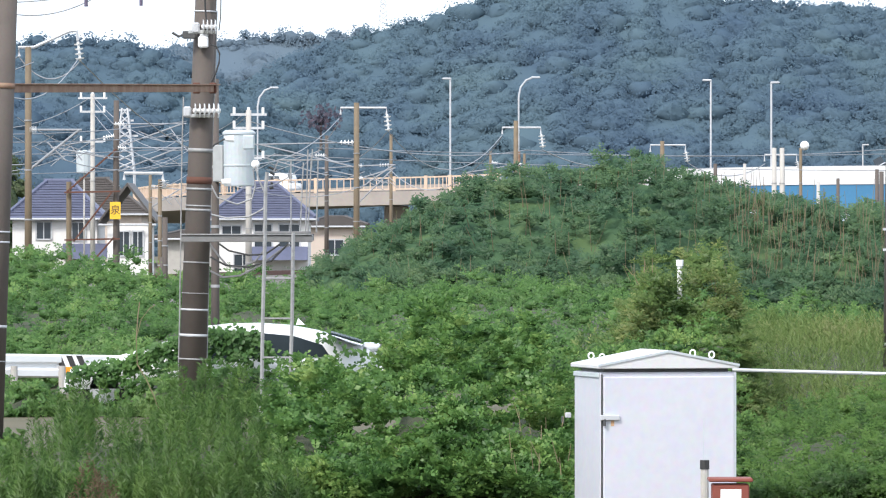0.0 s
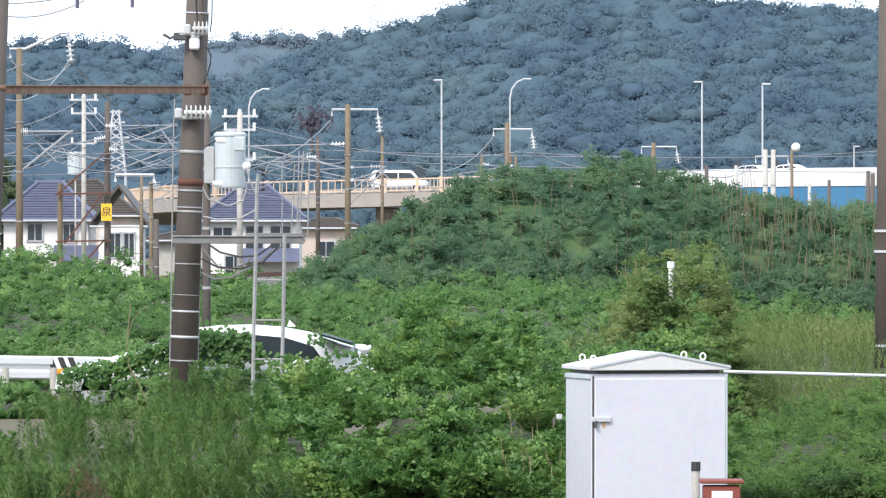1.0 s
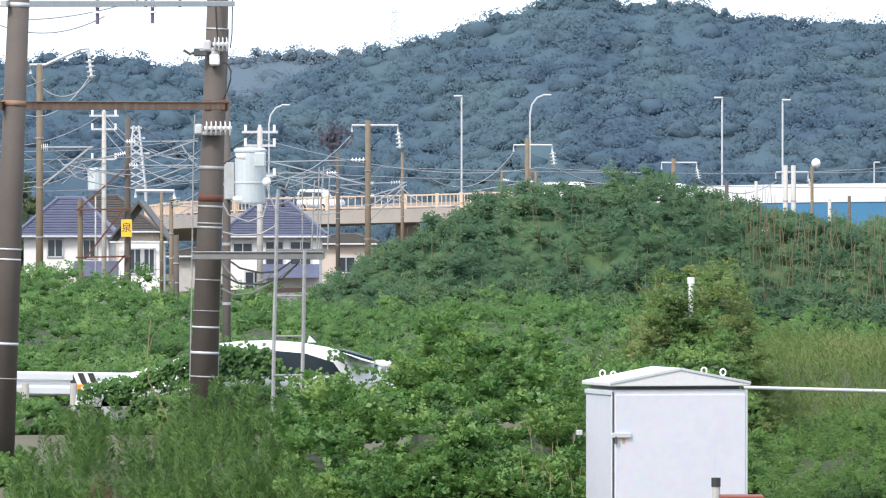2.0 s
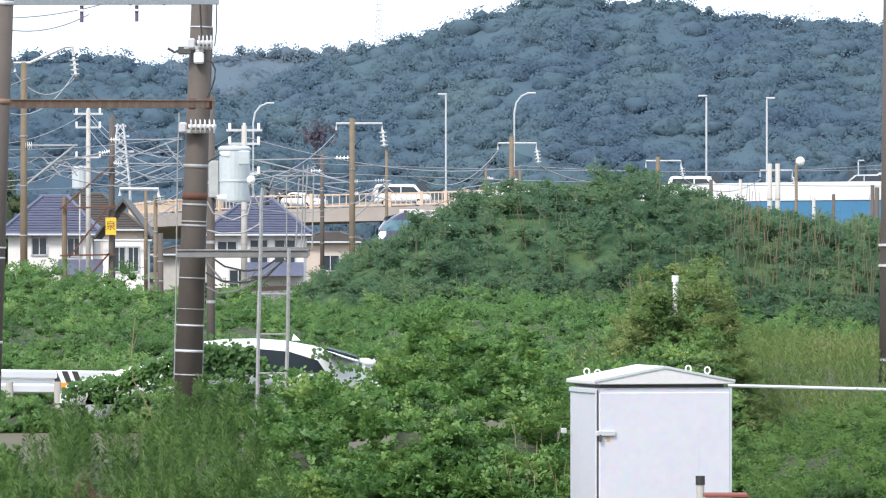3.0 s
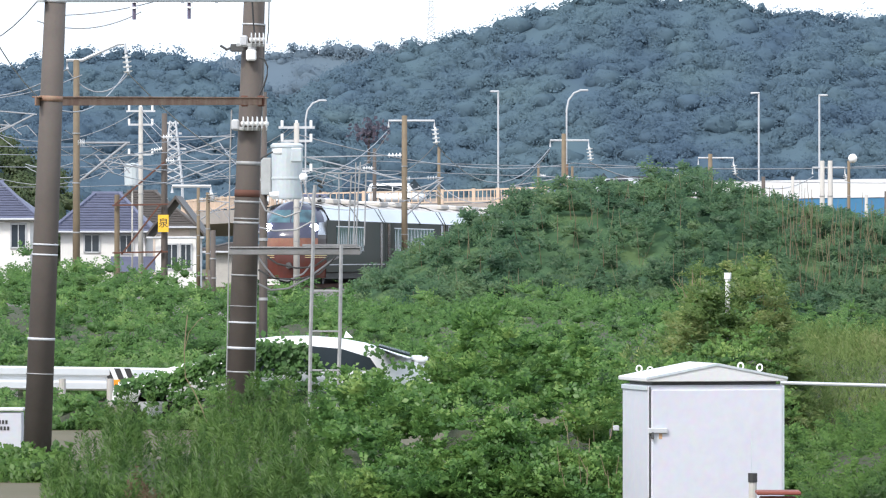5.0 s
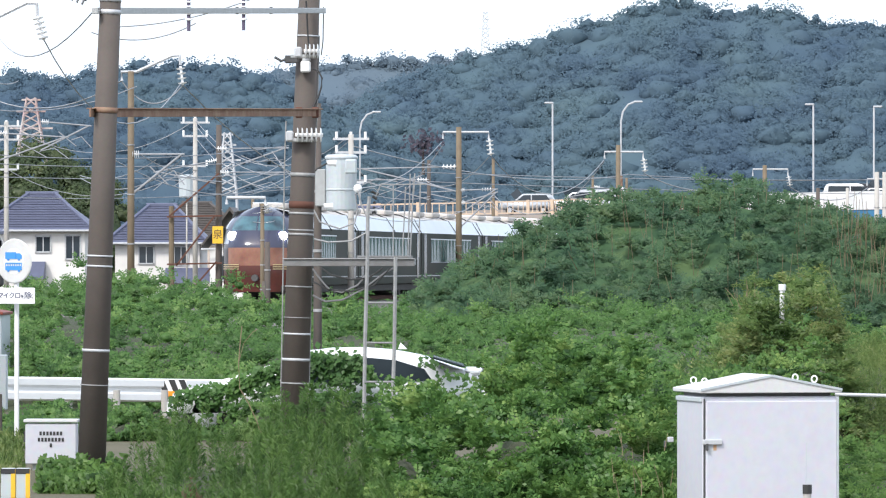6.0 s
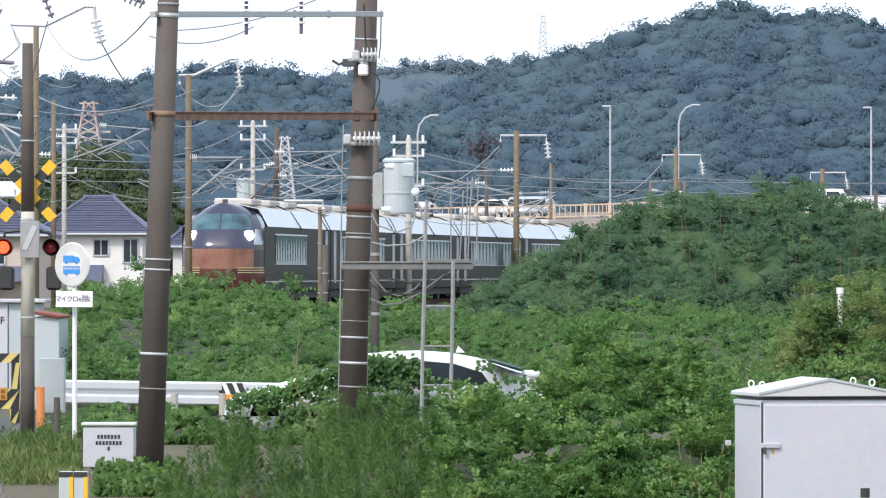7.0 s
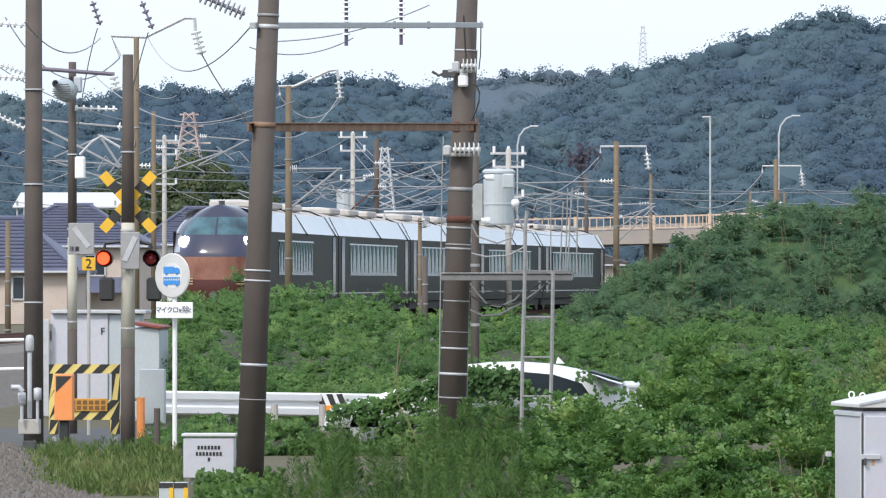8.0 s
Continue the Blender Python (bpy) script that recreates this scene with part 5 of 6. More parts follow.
# fittings on the banded pole
for v, u0, u1, n in ((49, 346, 386, 4), (197, 331, 392, 6)):
    ob = thing("pole_insulator", at(352, v, DP), "white ribbed porcelain insulator on a steel bracket", "insulator", "pole insulators")
    oo = ob.location
    part("bracket", box(B(), at((u0 + u1) / 2 - 8, v + 9, DP) - oo + Vector((0, -0.22, 0)), (0.34, 0.1, 0.05), 0.01), STEEL, ob)
    part("clamp", box(B(), at(u0 + 2, v + 2, DP) - oo + Vector((0, -0.22, 0)), (0.1, 0.14, 0.14), 0.02), PALE, ob)
    part("ribbed_body", discs(B(), at(u0 + 12, v, DP) - oo + Vector((0, -0.26, 0)), at(u1, v, DP) - oo + Vector((0, -0.26, 0)), n, 0.10), PORCELAIN, ob)
ob = thing("cut_out_switch", at(361, 76, DP), "white cut-out switch with a looping black cable", "switch")
oo = ob.location
part("body", box(B(), Vector((0, -0.22, 0)), (0.13, 0.12, 0.15), 0.02), PORCELAIN, ob)
part("cap", box(B(), Vector((0.01, -0.22, 0.09)), (0.11, 0.1, 0.05), 0.015), PALE, ob)
part("lever", tube(B(), [at(u, v, DP) - oo + Vector((0, -0.2, 0)) for u, v in ((345, 62), (330, 60), (318, 66), (306, 59))], 0.018, 5), DARK_STEEL, ob)
part("lever_box", box(B(), at(336, 63, DP) - oo + Vector((0, -0.2, 0)), (0.17, 0.12, 0.1), 0.01), DARK_STEEL, ob)
part("cable", tube(B(), [at(u, v, DP) - oo + Vector((0, -0.25, 0)) for u, v in ((374, 80), (384, 84), (390, 96), (389, 112), (384, 128), (376, 145), (371, 158))], 0.012, 5), WIRE_DARK, ob)
part("cable_up", tube(B(), [at(u, v, DP) - oo + Vector((0, -0.25, 0)) for u, v in ((367, 40), (365, 20), (362, -40))], 0.012, 5), WIRE_DARK, ob)
part("side_cable", tube(B(), [at(u, v, DP) - oo + Vector((0, -0.1, 0)) for u, v in ((388, 55), (391, 30), (392, -30))], 0.008, 5), WIRE_DARK, ob)
ob = thing("conduit", at(327, 420, DP), "grey conduit pipe strapped to the pole", "conduit")
part("pipe", tube(B(), [at(u, v, DP) - ob.location for u, v in ((325, 172), (322, 260), (320, 420), (318, 560), (315, 690))], 0.010, 6), BAND, ob)
part("right_pipe", tube(B(), [at(u, v, DP) - ob.location for u, v in ((384, 20), (380, 160), (373, 300), (370, 450), (366, 640))], 0.010, 6), BAND, ob)

# ---- transformer and its platform ----
tp = mast("transformer_pole", "slim grey-brown pole carrying the transformer", 381, 140, 49.5, 0.062, POLE)
tr = thing("pole_transformer", at(423, 330, 49), "pale grey drum transformer hung on a pole", "transformer")
bm = B()
lathe(bm, [(0, 0), (0.195, 0.0), (0.205, 0.02), (0.205, 0.27), (0.215, 0.275), (0.215, 0.295), (0.208, 0.30), (0.21, 0.70), (0.225, 0.705), (0.225, 0.73), (0.19, 0.76), (0, 0.77)], Matrix(), 24)
part("drum", bm, GREY_PAINT, tr)
for v, lu in ((246, 398), (322, 392)):
    bm = B()
    rod(bm, at(lu + 16, v, 48.6) - tr.location, at(lu, v, 48.6) - tr.location, 0.045, 0.035, 10)
    part("bushing", bm, PORCELAIN, tr)
part("terminal_box", box(B(), at(440, 252, 48.75) - tr.location, (0.16, 0.12, 0.2), 0.02), GREY_PAINT, tr)
bm = B()
bmesh.ops.create_uvsphere(bm, u_segments=12, v_segments=8, radius=0.06, matrix=Matrix.Translation(at(452, 291, 48.7) - tr.location))
part("ball_fitting", bm, PORCELAIN, tr, "", True)
part("hanger", box(B(), at(388, 290, 49.28) - tr.location, (0.14, 0.86, 0.5), 0.01), STEEL, tr)
for i, pts in enumerate((((398, 246), (380, 256), (368, 268), (352, 262), (346, 245), (350, 215)), ((452, 295), (458, 318), (470, 345), (466, 370), (440, 384), (400, 386), (374, 380)), ((448, 300), (452, 330), (446, 352), (420, 362), (385, 350), (372, 325)))):
    part("cable", tube(B(), [at(u, v, 48.3) - tr.location for u, v in pts], 0.012, 5), WIRE_DARK if i == 0 else BAND, tr)
bm = B()
for k in range(5):
    rod(bm, at(476 + k * 2, 296 + k * 9, 48.3) - tr.location, at(489 - k * 3, 302 + k * 8, 48.3) - tr.location, 0.02, n=5)
part("cable_bundle", bm, WIRE_DARK, tr)

deck = thing("pole_platform", at(320, 420, DP - 0.35), "grey steel work platform on the pole", "platform")
L = at(553, 420, DP - 0.35) - at(320, 420, DP - 0.35)
part("front_channel", box(B(), L / 2 + Vector((0, 0.06, -0.02)), (L.length, 0.05, 0.085), 0.006), CHANNEL, deck)
part("top_flange", box(B(), L / 2 + Vector((0, 0.07, 0.035)), (L.length, 0.12, 0.015), 0.003), BAND, deck)
part("rear_channel", box(B(), L / 2 + Vector((0, 0.85, 0.0)), (L.length, 0.05, 0.09), 0.006), DARK_STEEL, deck)
for k in range(5):
    part("plank", box(B(), L / 2 + Vector((0.45, 0.18 + 0.15 * k, 0.06)), (L.length * 0.42, 0.13, 0.03), 0.004), CHANNEL, deck)
for u in (404, 470, 548):
    part("joist", box(B(), at(u, 420, DP - 0.35) - deck.location + Vector((0, 0.45, -0.01)), (0.06, 0.8, 0.07), 0.005), STEEL, deck)
for u0, v0, u1, v1 in ((515, 285, 515, 412), (537, 288, 531, 412), (545, 265, 541, 412), (551, 280, 545, 412), (563, 283, 560, 412), (553, 264, 551, 300)):
    part("rail_post", rod(B(), at(u0, v0, 47) - deck.location, at(u1, v1, 47) - deck.location, 0.009, n=6), BAND, deck)
part("top_bar", tube(B(), [at(u, v, 47) - deck.location for u, v in ((484, 305), (493, 283), (520, 284), (572, 283))], 0.010, 5), BAND, deck)
for i, pts in enumerate((((372, 433), (386, 452), (402, 470), (424, 475), (452, 462), (470, 440)), ((372, 455), (400, 470), (440, 473), (480, 462), (510, 432)), ((372, 480), (395, 491), (425, 488), (460, 470), (500, 440), (515, 432)), ((388, 432), (405, 444), (440, 452), (470, 450), (496, 432)))):
    part("hanging_cable", tube(B(), [at(u, v, 46.2) - deck.location for u, v in pts], 0.013, 5), WIRE_DARK if i % 2 else CABLE, deck)
lad = thing("ladder", up(490, 45.9), "grey steel ladder leaning on the platform", "ladder")
for pts in (((473, 305), (470, 330), (469, 420), (465, 560), (463, 700), (462, 744)), ((519, 412), (517, 560), (514, 665), (512, 744))):
    part("stile", tube(B(), [at(u, v, 45.9) - lad.location for u, v in pts], 0.027, 6), BAND, lad)
for v in (493, 564, 633, 700):
    part("rung", rod(B(), at(467 - (v - 490) * 0.02, v, 45.9) - lad.location, at(517 - (v - 490) * 0.02, v, 45.9) - lad.location, 0.012, n=6), BAND, lad)
edge = thing("edge_pole", up(1583, 44), "dark brown pole at the field's edge", "pole")
part("shaft", rod(B(), (0, 0, -0.1), (0.05, 0, 7), 0.15, 0.11, 16), POLE, edge, "", True)
for z in (1.0, 2.15, 2.4):
    part("band", rod(B(), (0.01, 0, z), (0.01, 0, z + 0.03), 0.152, n=16), PALE, edge)

# braced posts with the yellow plate
br = thing("braced_posts", up(122, 176), "two rusty posts braced with brown angle bars", "frame")
o = br.location
for u, v in ((122, 322), (205, 250)):
    part("post", rod(B(), up(u, 176) - o, at(u, v, 176) - o, 0.15, 0.13, 10), POLE_TAN if u < 200 else POLE, br)
for a, b in (((114, 341), (212, 339)), ((114, 425), (212, 423)), ((118, 340), (206, 264)), ((130, 428), (198, 340)), ((165, 462), (202, 420))):
    part("brace", box(B(), (at(*a, 175.8) + at(*b, 175.8)) / 2 - o, (0.14, 0.08, (at(*b, 176) - at(*a, 176)).length), 0.006, (at(*b, 176) - at(*a, 176)).to_track_quat("Z", "Y").to_matrix().to_4x4()), DARK_RUST, br)
pl = thing("name_plate", at(204, 373, 175.75), "yellow plate with one black character on a post", "sign")
part("plate", box(B(), (0, 0, 0), (0.52, 0.05, 0.84), 0.006), YELLOW, pl)
words("character", "泉", 0.5, pose(0, -0.03, 0, 90), BLACK, pl)

# ---- relay cabinet ----
cab = thing("relay_cabinet", up(1182, 30.4), "tall white steel relay cabinet with a gabled roof", "cabinet", rz=14)
w, dp, z0, z1 = 1.185, 0.82, 0.01, 1.16
part("plinth", box(B(), (0, dp / 2, -0.03), (w + 0.1, dp + 0.1, 0.07), 0.01), CONCRETE, cab)
part("body", box(B(), (0, dp / 2, (z0 + z1) / 2), (w, dp, z1 - z0), 0.012), WHITE, cab)
part("door", box(B(), (0.005, -0.014, (z0 + z1) / 2 - 0.01), (w - 0.035, 0.03, z1 - z0 - 0.05), 0.01), WHITE, cab)
part("door_seam", box(B(), (-w / 2 + 0.012, -0.010, (z0 + z1) / 2), (0.012, 0.012, z1 - z0 - 0.03)), DARK_STEEL, cab)
part("right_edge", box(B(), (w / 2 - 0.006, -0.012, (z0 + z1) / 2), (0.02, 0.02, z1 - z0 - 0.02), 0.004), GREY_PAINT, cab)
part("side_trim", box(B(), (-w / 2 - 0.004, dp / 2, z1 - 0.025), (0.02, dp - 0.02, 0.04), 0.005), GREY_PAINT, cab)
part("vent_gap", box(B(), (0, dp / 2, z1 + 0.018), (w - 0.1, dp - 0.1, 0.04)), DARK_STEEL, cab)
bm = B()
e = w / 2 + 0.025
prism(bm, [(-e, z1 + 0.03), (e, z1 + 0.03), (e, z1 + 0.065), (0.01, z1 + 0.185), (-e, z1 + 0.065)], (0, -0.04, 0), (1, 0, 0), (0, 0, 1), (0, dp + 0.08, 0))
bmesh.ops.bevel(bm, geom=list(bm.edges), offset=0.006, segments=1, affect="EDGES")
part("roof", bm, WHITE_ROOF, cab, "weathered white gabled roof")
bm = B()
for s in (-1, 1):
    prism(bm, [(0, z1 + 0.165), (0, z1 + 0.185), (s * e, z1 + 0.068), (s * e, z1 + 0.048)], (0, -0.05, 0), (1, 0, 0), (0, 0, 1), (0, 0.012, 0))
part("gable_trim", bm, GREY_PAINT, cab)
for x, y in ((-0.52, 0.2), (-0.50, 0.62), (0.40, 0.62), (0.42, 0.12)):
    z = z1 + 0.185 - abs(x) / e * 0.12 + 0.05
    pts = [(x + 0.024 * math.cos(a), y, z - 0.01 + 0.028 * math.sin(a)) for a in np.linspace(0, 2 * math.pi, 13)]
    part("lifting_eye", tube(B(), pts, 0.007, 6), PORCELAIN, cab)
for x in (-w / 2 - 0.06, -w / 2 + 0.075):
    y = dp * 0.98 if x < -w / 2 - 0.02 else -0.04
    hb = part("latch", box(B(), (x, y, 0.78), (0.17 if y < 0 else 0.05, 0.03, 0.045), 0.006), PALE, cab)
    part("hook", box(B(), (x - 0.05, y - 0.01, 0.74), (0.02, 0.03, 0.06), 0.004), DARK_STEEL, hb)
part("rust_run", box(B(), (-w / 2 + 0.10, -0.0305, 0.735), (0.028, 0.002, 0.05)), mat("rust_streak", (0.50, 0.30, 0.17), 0.8), cab, "rust run below the latch")
bx = thing("red_box", up(1292, 29.5), "rusty red steel box with a white sticker", "box")
part("body", box(B(), (0, 0, 0.14), (0.30, 0.3, 0.28), 0.01), RED, bx)
part("lid", box(B(), (0, 0, 0.315), (0.36, 0.36, 0.03), 0.008), RED, bx)
part("sticker", box(B(), (0.0, -0.152, 0.17), (0.17, 0.004, 0.14), 0.002), PORCELAIN, bx)
ap = thing("antenna_post", up(1247, 29.8), "pale post with a black cap and whip antenna", "post")
part("post", rod(B(), (0, 0, 0), (0, 0, 0.42), 0.035, n=10), CONCRETE, ap)
part("cap", rod(B(), (0, 0, 0.38), (0, 0, 0.455), 0.04, n=10), BLACK, ap)
part("whip", rod(B(), (-0.01, 0, 0.45), (-0.005, 0, 0.80), 0.004, n=5), GREY_PAINT, ap)
rl = thing("pipe_rail", up(1345, 36), "pale pipe handrail across the meadow", "railing")
o = rl.location
part("pipe", rod(B(), at(1296, 655, 36) - o, at(1640, 664, 36) - o, 0.018, n=8), PALE, rl)
for u in (1300, 1640):
    part("post", rod(B(), up(u, 36.05) - o, at(u, 654, 36.05) - o, 0.018, n=8), PALE, rl)
wp = thing("white_marker", up(1203, 40.25), "white marker post inside the shrub", "post")
part("post", rod(B(), (0, 0, 0), (0, 0, 2.0), 0.03, n=10), PORCELAIN, wp)
part("cap", rod(B(), (0, 0, 1.99), (0, 0, 2.06), 0.042, n=10), PORCELAIN, wp)


# ---- guardrail and the abandoned car ----
gr = thing("guardrail", up(-160, 53), "white corrugated roadside guardrail overgrown with creepers", "guardrail")
o = gr.location
a, b = at(-170, 645, 53), at(236, 650, 54.5)
L = (b - a)
prof = [(0.0, -0.175), (0.06, -0.15), (0.06, -0.06), (0.0, -0.02), (0.0, 0.02), (0.06, 0.06), (0.06, 0.15), (0.0, 0.175), (-0.012, 0.175), (-0.012, -0.175)]
bm = B()
prism(bm, prof, a - o, (0, -1, 0), (0, 0, 1), L)
part("beam", bm, CAR_WHITE, gr, "white wave-shaped steel beam")
bm = B()
prism(bm, prof, at(660, 661, 53) - o, (0, -1, 0), (0, 0, 1), at(712, 662, 53.3) - at(660, 661, 53))
part("beam", bm, CAR_WHITE, gr)
for u in (-60, 25, 110, 200, 690):
    part("post", rod(B(), up(u, 53.6) - o, at(u, 648, 53.6) - o, 0.055, n=10), CONCRETE, gr)
for u, v in ((125, 643), (683, 659)):
    dl = thing("hazard_plate", at(u, v, 54.0 if u < 300 else 52.95), "black and white striped hazard plate with orange reflector", "sign", "hazard plates")
    part("board", box(B(), (0, 0, 0.03), (0.42, 0.03, 0.18), 0.004), CAR_WHITE, dl)
    for x in (-0.14, 0.02, 0.17):
        bm = B()
        prism(bm, [(x - 0.09, 0.115), (x, 0.115), (x + 0.07, -0.055), (x - 0.02, -0.055)], (0, -0.018, 0), (1, 0, 0), (0, 0, 1), (0, -0.004, 0))
        part("stripe", bm, BLACK, dl)
    part("reflector", box(B(), (0.0, -0.02, -0.10), (0.26, 0.03, 0.09), 0.01), mat("orange_reflector", (0.9, 0.30, 0.02), 0.3), dl)

ac = thing("abandoned_car", up(395, 48.2), "abandoned white car half buried under creepers", "car")
s0 = 48.2 / F
prof = [((u - 395) * s0, (738 - v) * s0 * 0.98 - 0.0) for u, v in ((112, 690), (118, 664), (150, 655), (220, 643), (300, 610), (345, 588), (400, 582), (455, 581), (510, 585), (565, 595), (610, 612), (650, 624), (668, 632), (672, 660), (668, 700), (112, 705))]
bm = B()
prism(bm, prof, (0, 0.0, 0), (1, 0, 0), (0, 0, 1), (0, 1.5, 0))
bmesh.ops.bevel(bm, geom=list(bm.edges), offset=0.05, segments=2, affect="EDGES")
part("body", bm, CAR_WHITE, ac, "", True)
bm = B()
prism(bm, [((u - 395) * s0, (738 - v) * s0 * 0.98) for u, v in ((310, 622), (360, 598), (455, 596), (520, 602), (570, 618), (585, 640), (320, 645))], (0, -0.012, 0), (1, 0, 0), (0, 0, 1), (0, 0.008, 0))
part("side_window", bm, GLASS, ac)
part("roof_fin", prism(B(), [(0, 0), (0.12, 0.0), (0.03, 0.09)], ((522 - 395) * s0, 0.5, (738 - 586) * s0), (1, 0, 0), (0, 0, 1), (0, 0.05, 0)), CAR_WHITE, ac)
part("rear_window", box(B(), ((612 - 395) * s0, 0.2, (738 - 611) * s0 + 0.03), (0.5, 1.1, 0.03), 0.01, Matrix.Rotation(radians(16), 4, "Y")), GLASS, ac)
part("spoiler", box(B(), ((655 - 395) * s0, 0.7, (738 - 628) * s0 + 0.02), (0.24, 1.4, 0.09), 0.03), CAR_WHITE, ac)
for u in (185, 585):
    w = new("wheel")
    w.parent = ac
    c = Vector(((u - 395) * s0, 0, 0.3))
    part("tyre", rod(B(), c + Vector((0, 0.02, 0)), c + Vector((0, 0.2, 0)), 0.31, n=18), TYRE, w)
    part("rim", rod(B(), c + Vector((0, 0.0, 0)), c + Vector((0, 0.05, 0)), 0.2, n=14), PALE, w)
# creepers over the car
r_c = np.random.default_rng(51)
uu = np.concatenate([r_c.uniform(170, 330, 560), r_c.uniform(330, 480, 800), r_c.uniform(480, 680, 330)])
vt = np.interp(uu, [110, 150, 220, 300, 345, 400, 455, 560, 610, 670], [668, 655, 643, 612, 592, 600, 604, 618, 640, 650])
vv = vt + np.abs(r_c.normal(size=len(uu))) * np.where(uu < 480, 22, 34) + np.where(uu > 480, 12, -1)
u2 = np.concatenate([r_c.uniform(115, 350, 480), r_c.uniform(350, 460, 230), r_c.uniform(560, 672, 60)])
v2 = np.interp(u2, [115, 120, 165, 220, 300, 345, 400, 440, 565, 610, 670], [690, 664, 652, 641, 608, 588, 590, 592, 597, 614, 632]) + r_c.normal(size=len(u2)) * 7 + 3
uu, vv = np.concatenate([uu, u2]), np.concatenate([vv, v2])
c = np.array([tuple(at(u, v, 48.0 - 0.12 * r_c.random())) for u, v in zip(uu, vv)])
cr = new("car_creepers", leaf_mesh("car_creepers", c, 0.085 * r_c.uniform(0.6, 1.3, len(c)), LEAF_KUDZU, aspect=0.8, rnd=r_c, normal=np.tile([0, -0.8, 0.6], (len(c), 1))))
tagged(cr, "kudzu creepers hanging over the white car", "creepers", kind="stuff")


# ---- level crossing ----
def banded_pole(name, label, u, v_top, d, r, split, split2=None):
    root = thing(name, up(u, d), label, "pole", "crossing poles")
    h = at(u, v_top, d).z
    if split:
        z0, z1 = split
        part("lower_shaft", rod(B(), (0, 0, -0.1), (0, 0, z0), r, r * 0.98, 14), POLE, root, "", True)
        part("pale_shaft", rod(B(), (0, 0, z0), (0, 0, z1), r * 0.99, r * 0.93, 14), mat("cream_paint", (0.52, 0.50, 0.42), 0.7, col2=(0.40, 0.37, 0.30), scale=5), root, "cream painted stretch", True)
        part("upper_shaft", rod(B(), (0, 0, z1), (0, 0, h), r * 0.92, r * 0.75, 14), POLE, root, "", True)
    else:
        part("shaft", rod(B(), (0, 0, -0.1), (0, 0, h), r, r * 0.8, 14), POLE, root, "", True)
    for z in (0.3, 0.55, 0.75):
        part("band", rod(B(), (0, 0, h * z), (0, 0, h * z + 0.02), r * 1.03, n=14), PALE, root)
    return root


PC, DC = -236, 49.0
xp = banded_pole("crossing_pole", "brown and cream level-crossing signal pole", PC, 27, DC, 0.098, (1.35, 3.05))
banded_pole("left_pole", "tall dark brown pole by the crossing", -404, -120, 49.5, 0.14, None)
sp = banded_pole("speaker_pole", "banded pole with a warning speaker", -335, 40, 53, 0.075, (1.55, 2.9))
o = sp.location
bm = B()
lathe(bm, [(0.05, 0.25), (0.07, 0.1), (0.16, 0.0), (0.165, -0.16), (0.15, -0.16), (0.14, -0.1), (0.0, -0.06)], Matrix.Translation(at(-352, 87, 52.7) - o) @ Matrix.Rotation(radians(72), 4, "X") @ Matrix.Rotation(radians(-22), 4, "Y"), 18)
part("speaker", bm, GREY_PAINT, sp, "round grey warning speaker", True)
bm = B()
for k in range(7):
    z = -0.1 + k * 0.033
    box(bm, at(-354, 92, 52.55) - o + Vector((0, 0, z)), (2 * math.sqrt(max(0.02 - z * z, 0.002)), 0.012, 0.012))
part("speaker_grille", bm, DARK_STEEL, sp)
part("speaker_box", box(B(), at(-325, 80, 52.8) - o, (0.12, 0.12, 0.24), 0.02), GREY_PAINT, sp)
part("lamp_arm", tube(B(), [at(u, v, 52.8) - o for u, v in ((-250, 192), (-284, 172), (-300, 182), (-322, 205))], 0.022, 6), PALE, sp)
part("white_box", box(B(), at(-321, 228, 52.8) - o, (0.15, 0.12, 0.33), 0.02), PORCELAIN, sp)
part("cross_arm", rod(B(), at(-392, 52, 52.9) - o, at(-260, 62, 52.9) - o, 0.03), mat("violet_grey_arm", (0.14, 0.12, 0.16), 0.5), sp)
part("upright_insulator", discs(B(), at(-262, 64, 52.9) - o, at(-255, 92, 52.9) - o, 3, 0.07), PORCELAIN, sp)
for u0, v0, u1, v1, n, dl in ((-300, -68, -285, -25, 4, 51), (-212, -68, -192, -18, 4, 51), (-480, 40, -415, 60, 8, 51), (-480, 66, -418, 68, 6, 51), (-480, -30, -420, -26, 5, 51), (-335, 122, -255, 124, 6, 53), (-480, 130, -408, 164, 8, 49.5)):
    st = thing("line_insulator", at(u0, v0, dl), "string of ribbed line insulators", "insulator", "line insulators")
    part("string", discs(B(), (0, 0, 0), at(u1, v1, dl) - at(u0, v0, dl), n, 0.055), PORCELAIN if n > 4 else mat("violet_glaze", (0.25, 0.23, 0.30), 0.3), st)

cb = thing("crossbuck", at(-236, 289, DC + 0.04), "yellow and black striped level-crossing cross", "crossbuck")
for sgn in (-1, 1):
    rot = Matrix.Rotation(radians(sgn * 48), 4, "Y")
    for k, (x0, x1, mt) in enumerate(((-0.52, -0.34, YELLOW), (-0.34, -0.2, BLACK), (-0.2, 0.0, YELLOW), (0.0, 0.2, YELLOW), (0.2, 0.34, BLACK), (0.34, 0.52, YELLOW))):
        part("stripe", box(B(), rot @ Vector(((x0 + x1) / 2, 0.03 if sgn > 0 else 0.02, 0)), (x1 - x0 - 0.002, 0.012, 0.135), 0.002, rot), mt, cb)
LIT = glow("red_lamp_glow", (1.0, 0.06, 0.02), 3.2)
DIM = mat("dark_red_lens", (0.22, 0.02, 0.025), 0.2, bump=0)
wl = thing("warning_lights", at(-236, 389, DC - 0.15), "level-crossing warning lights with one red lamp lit", "signal")
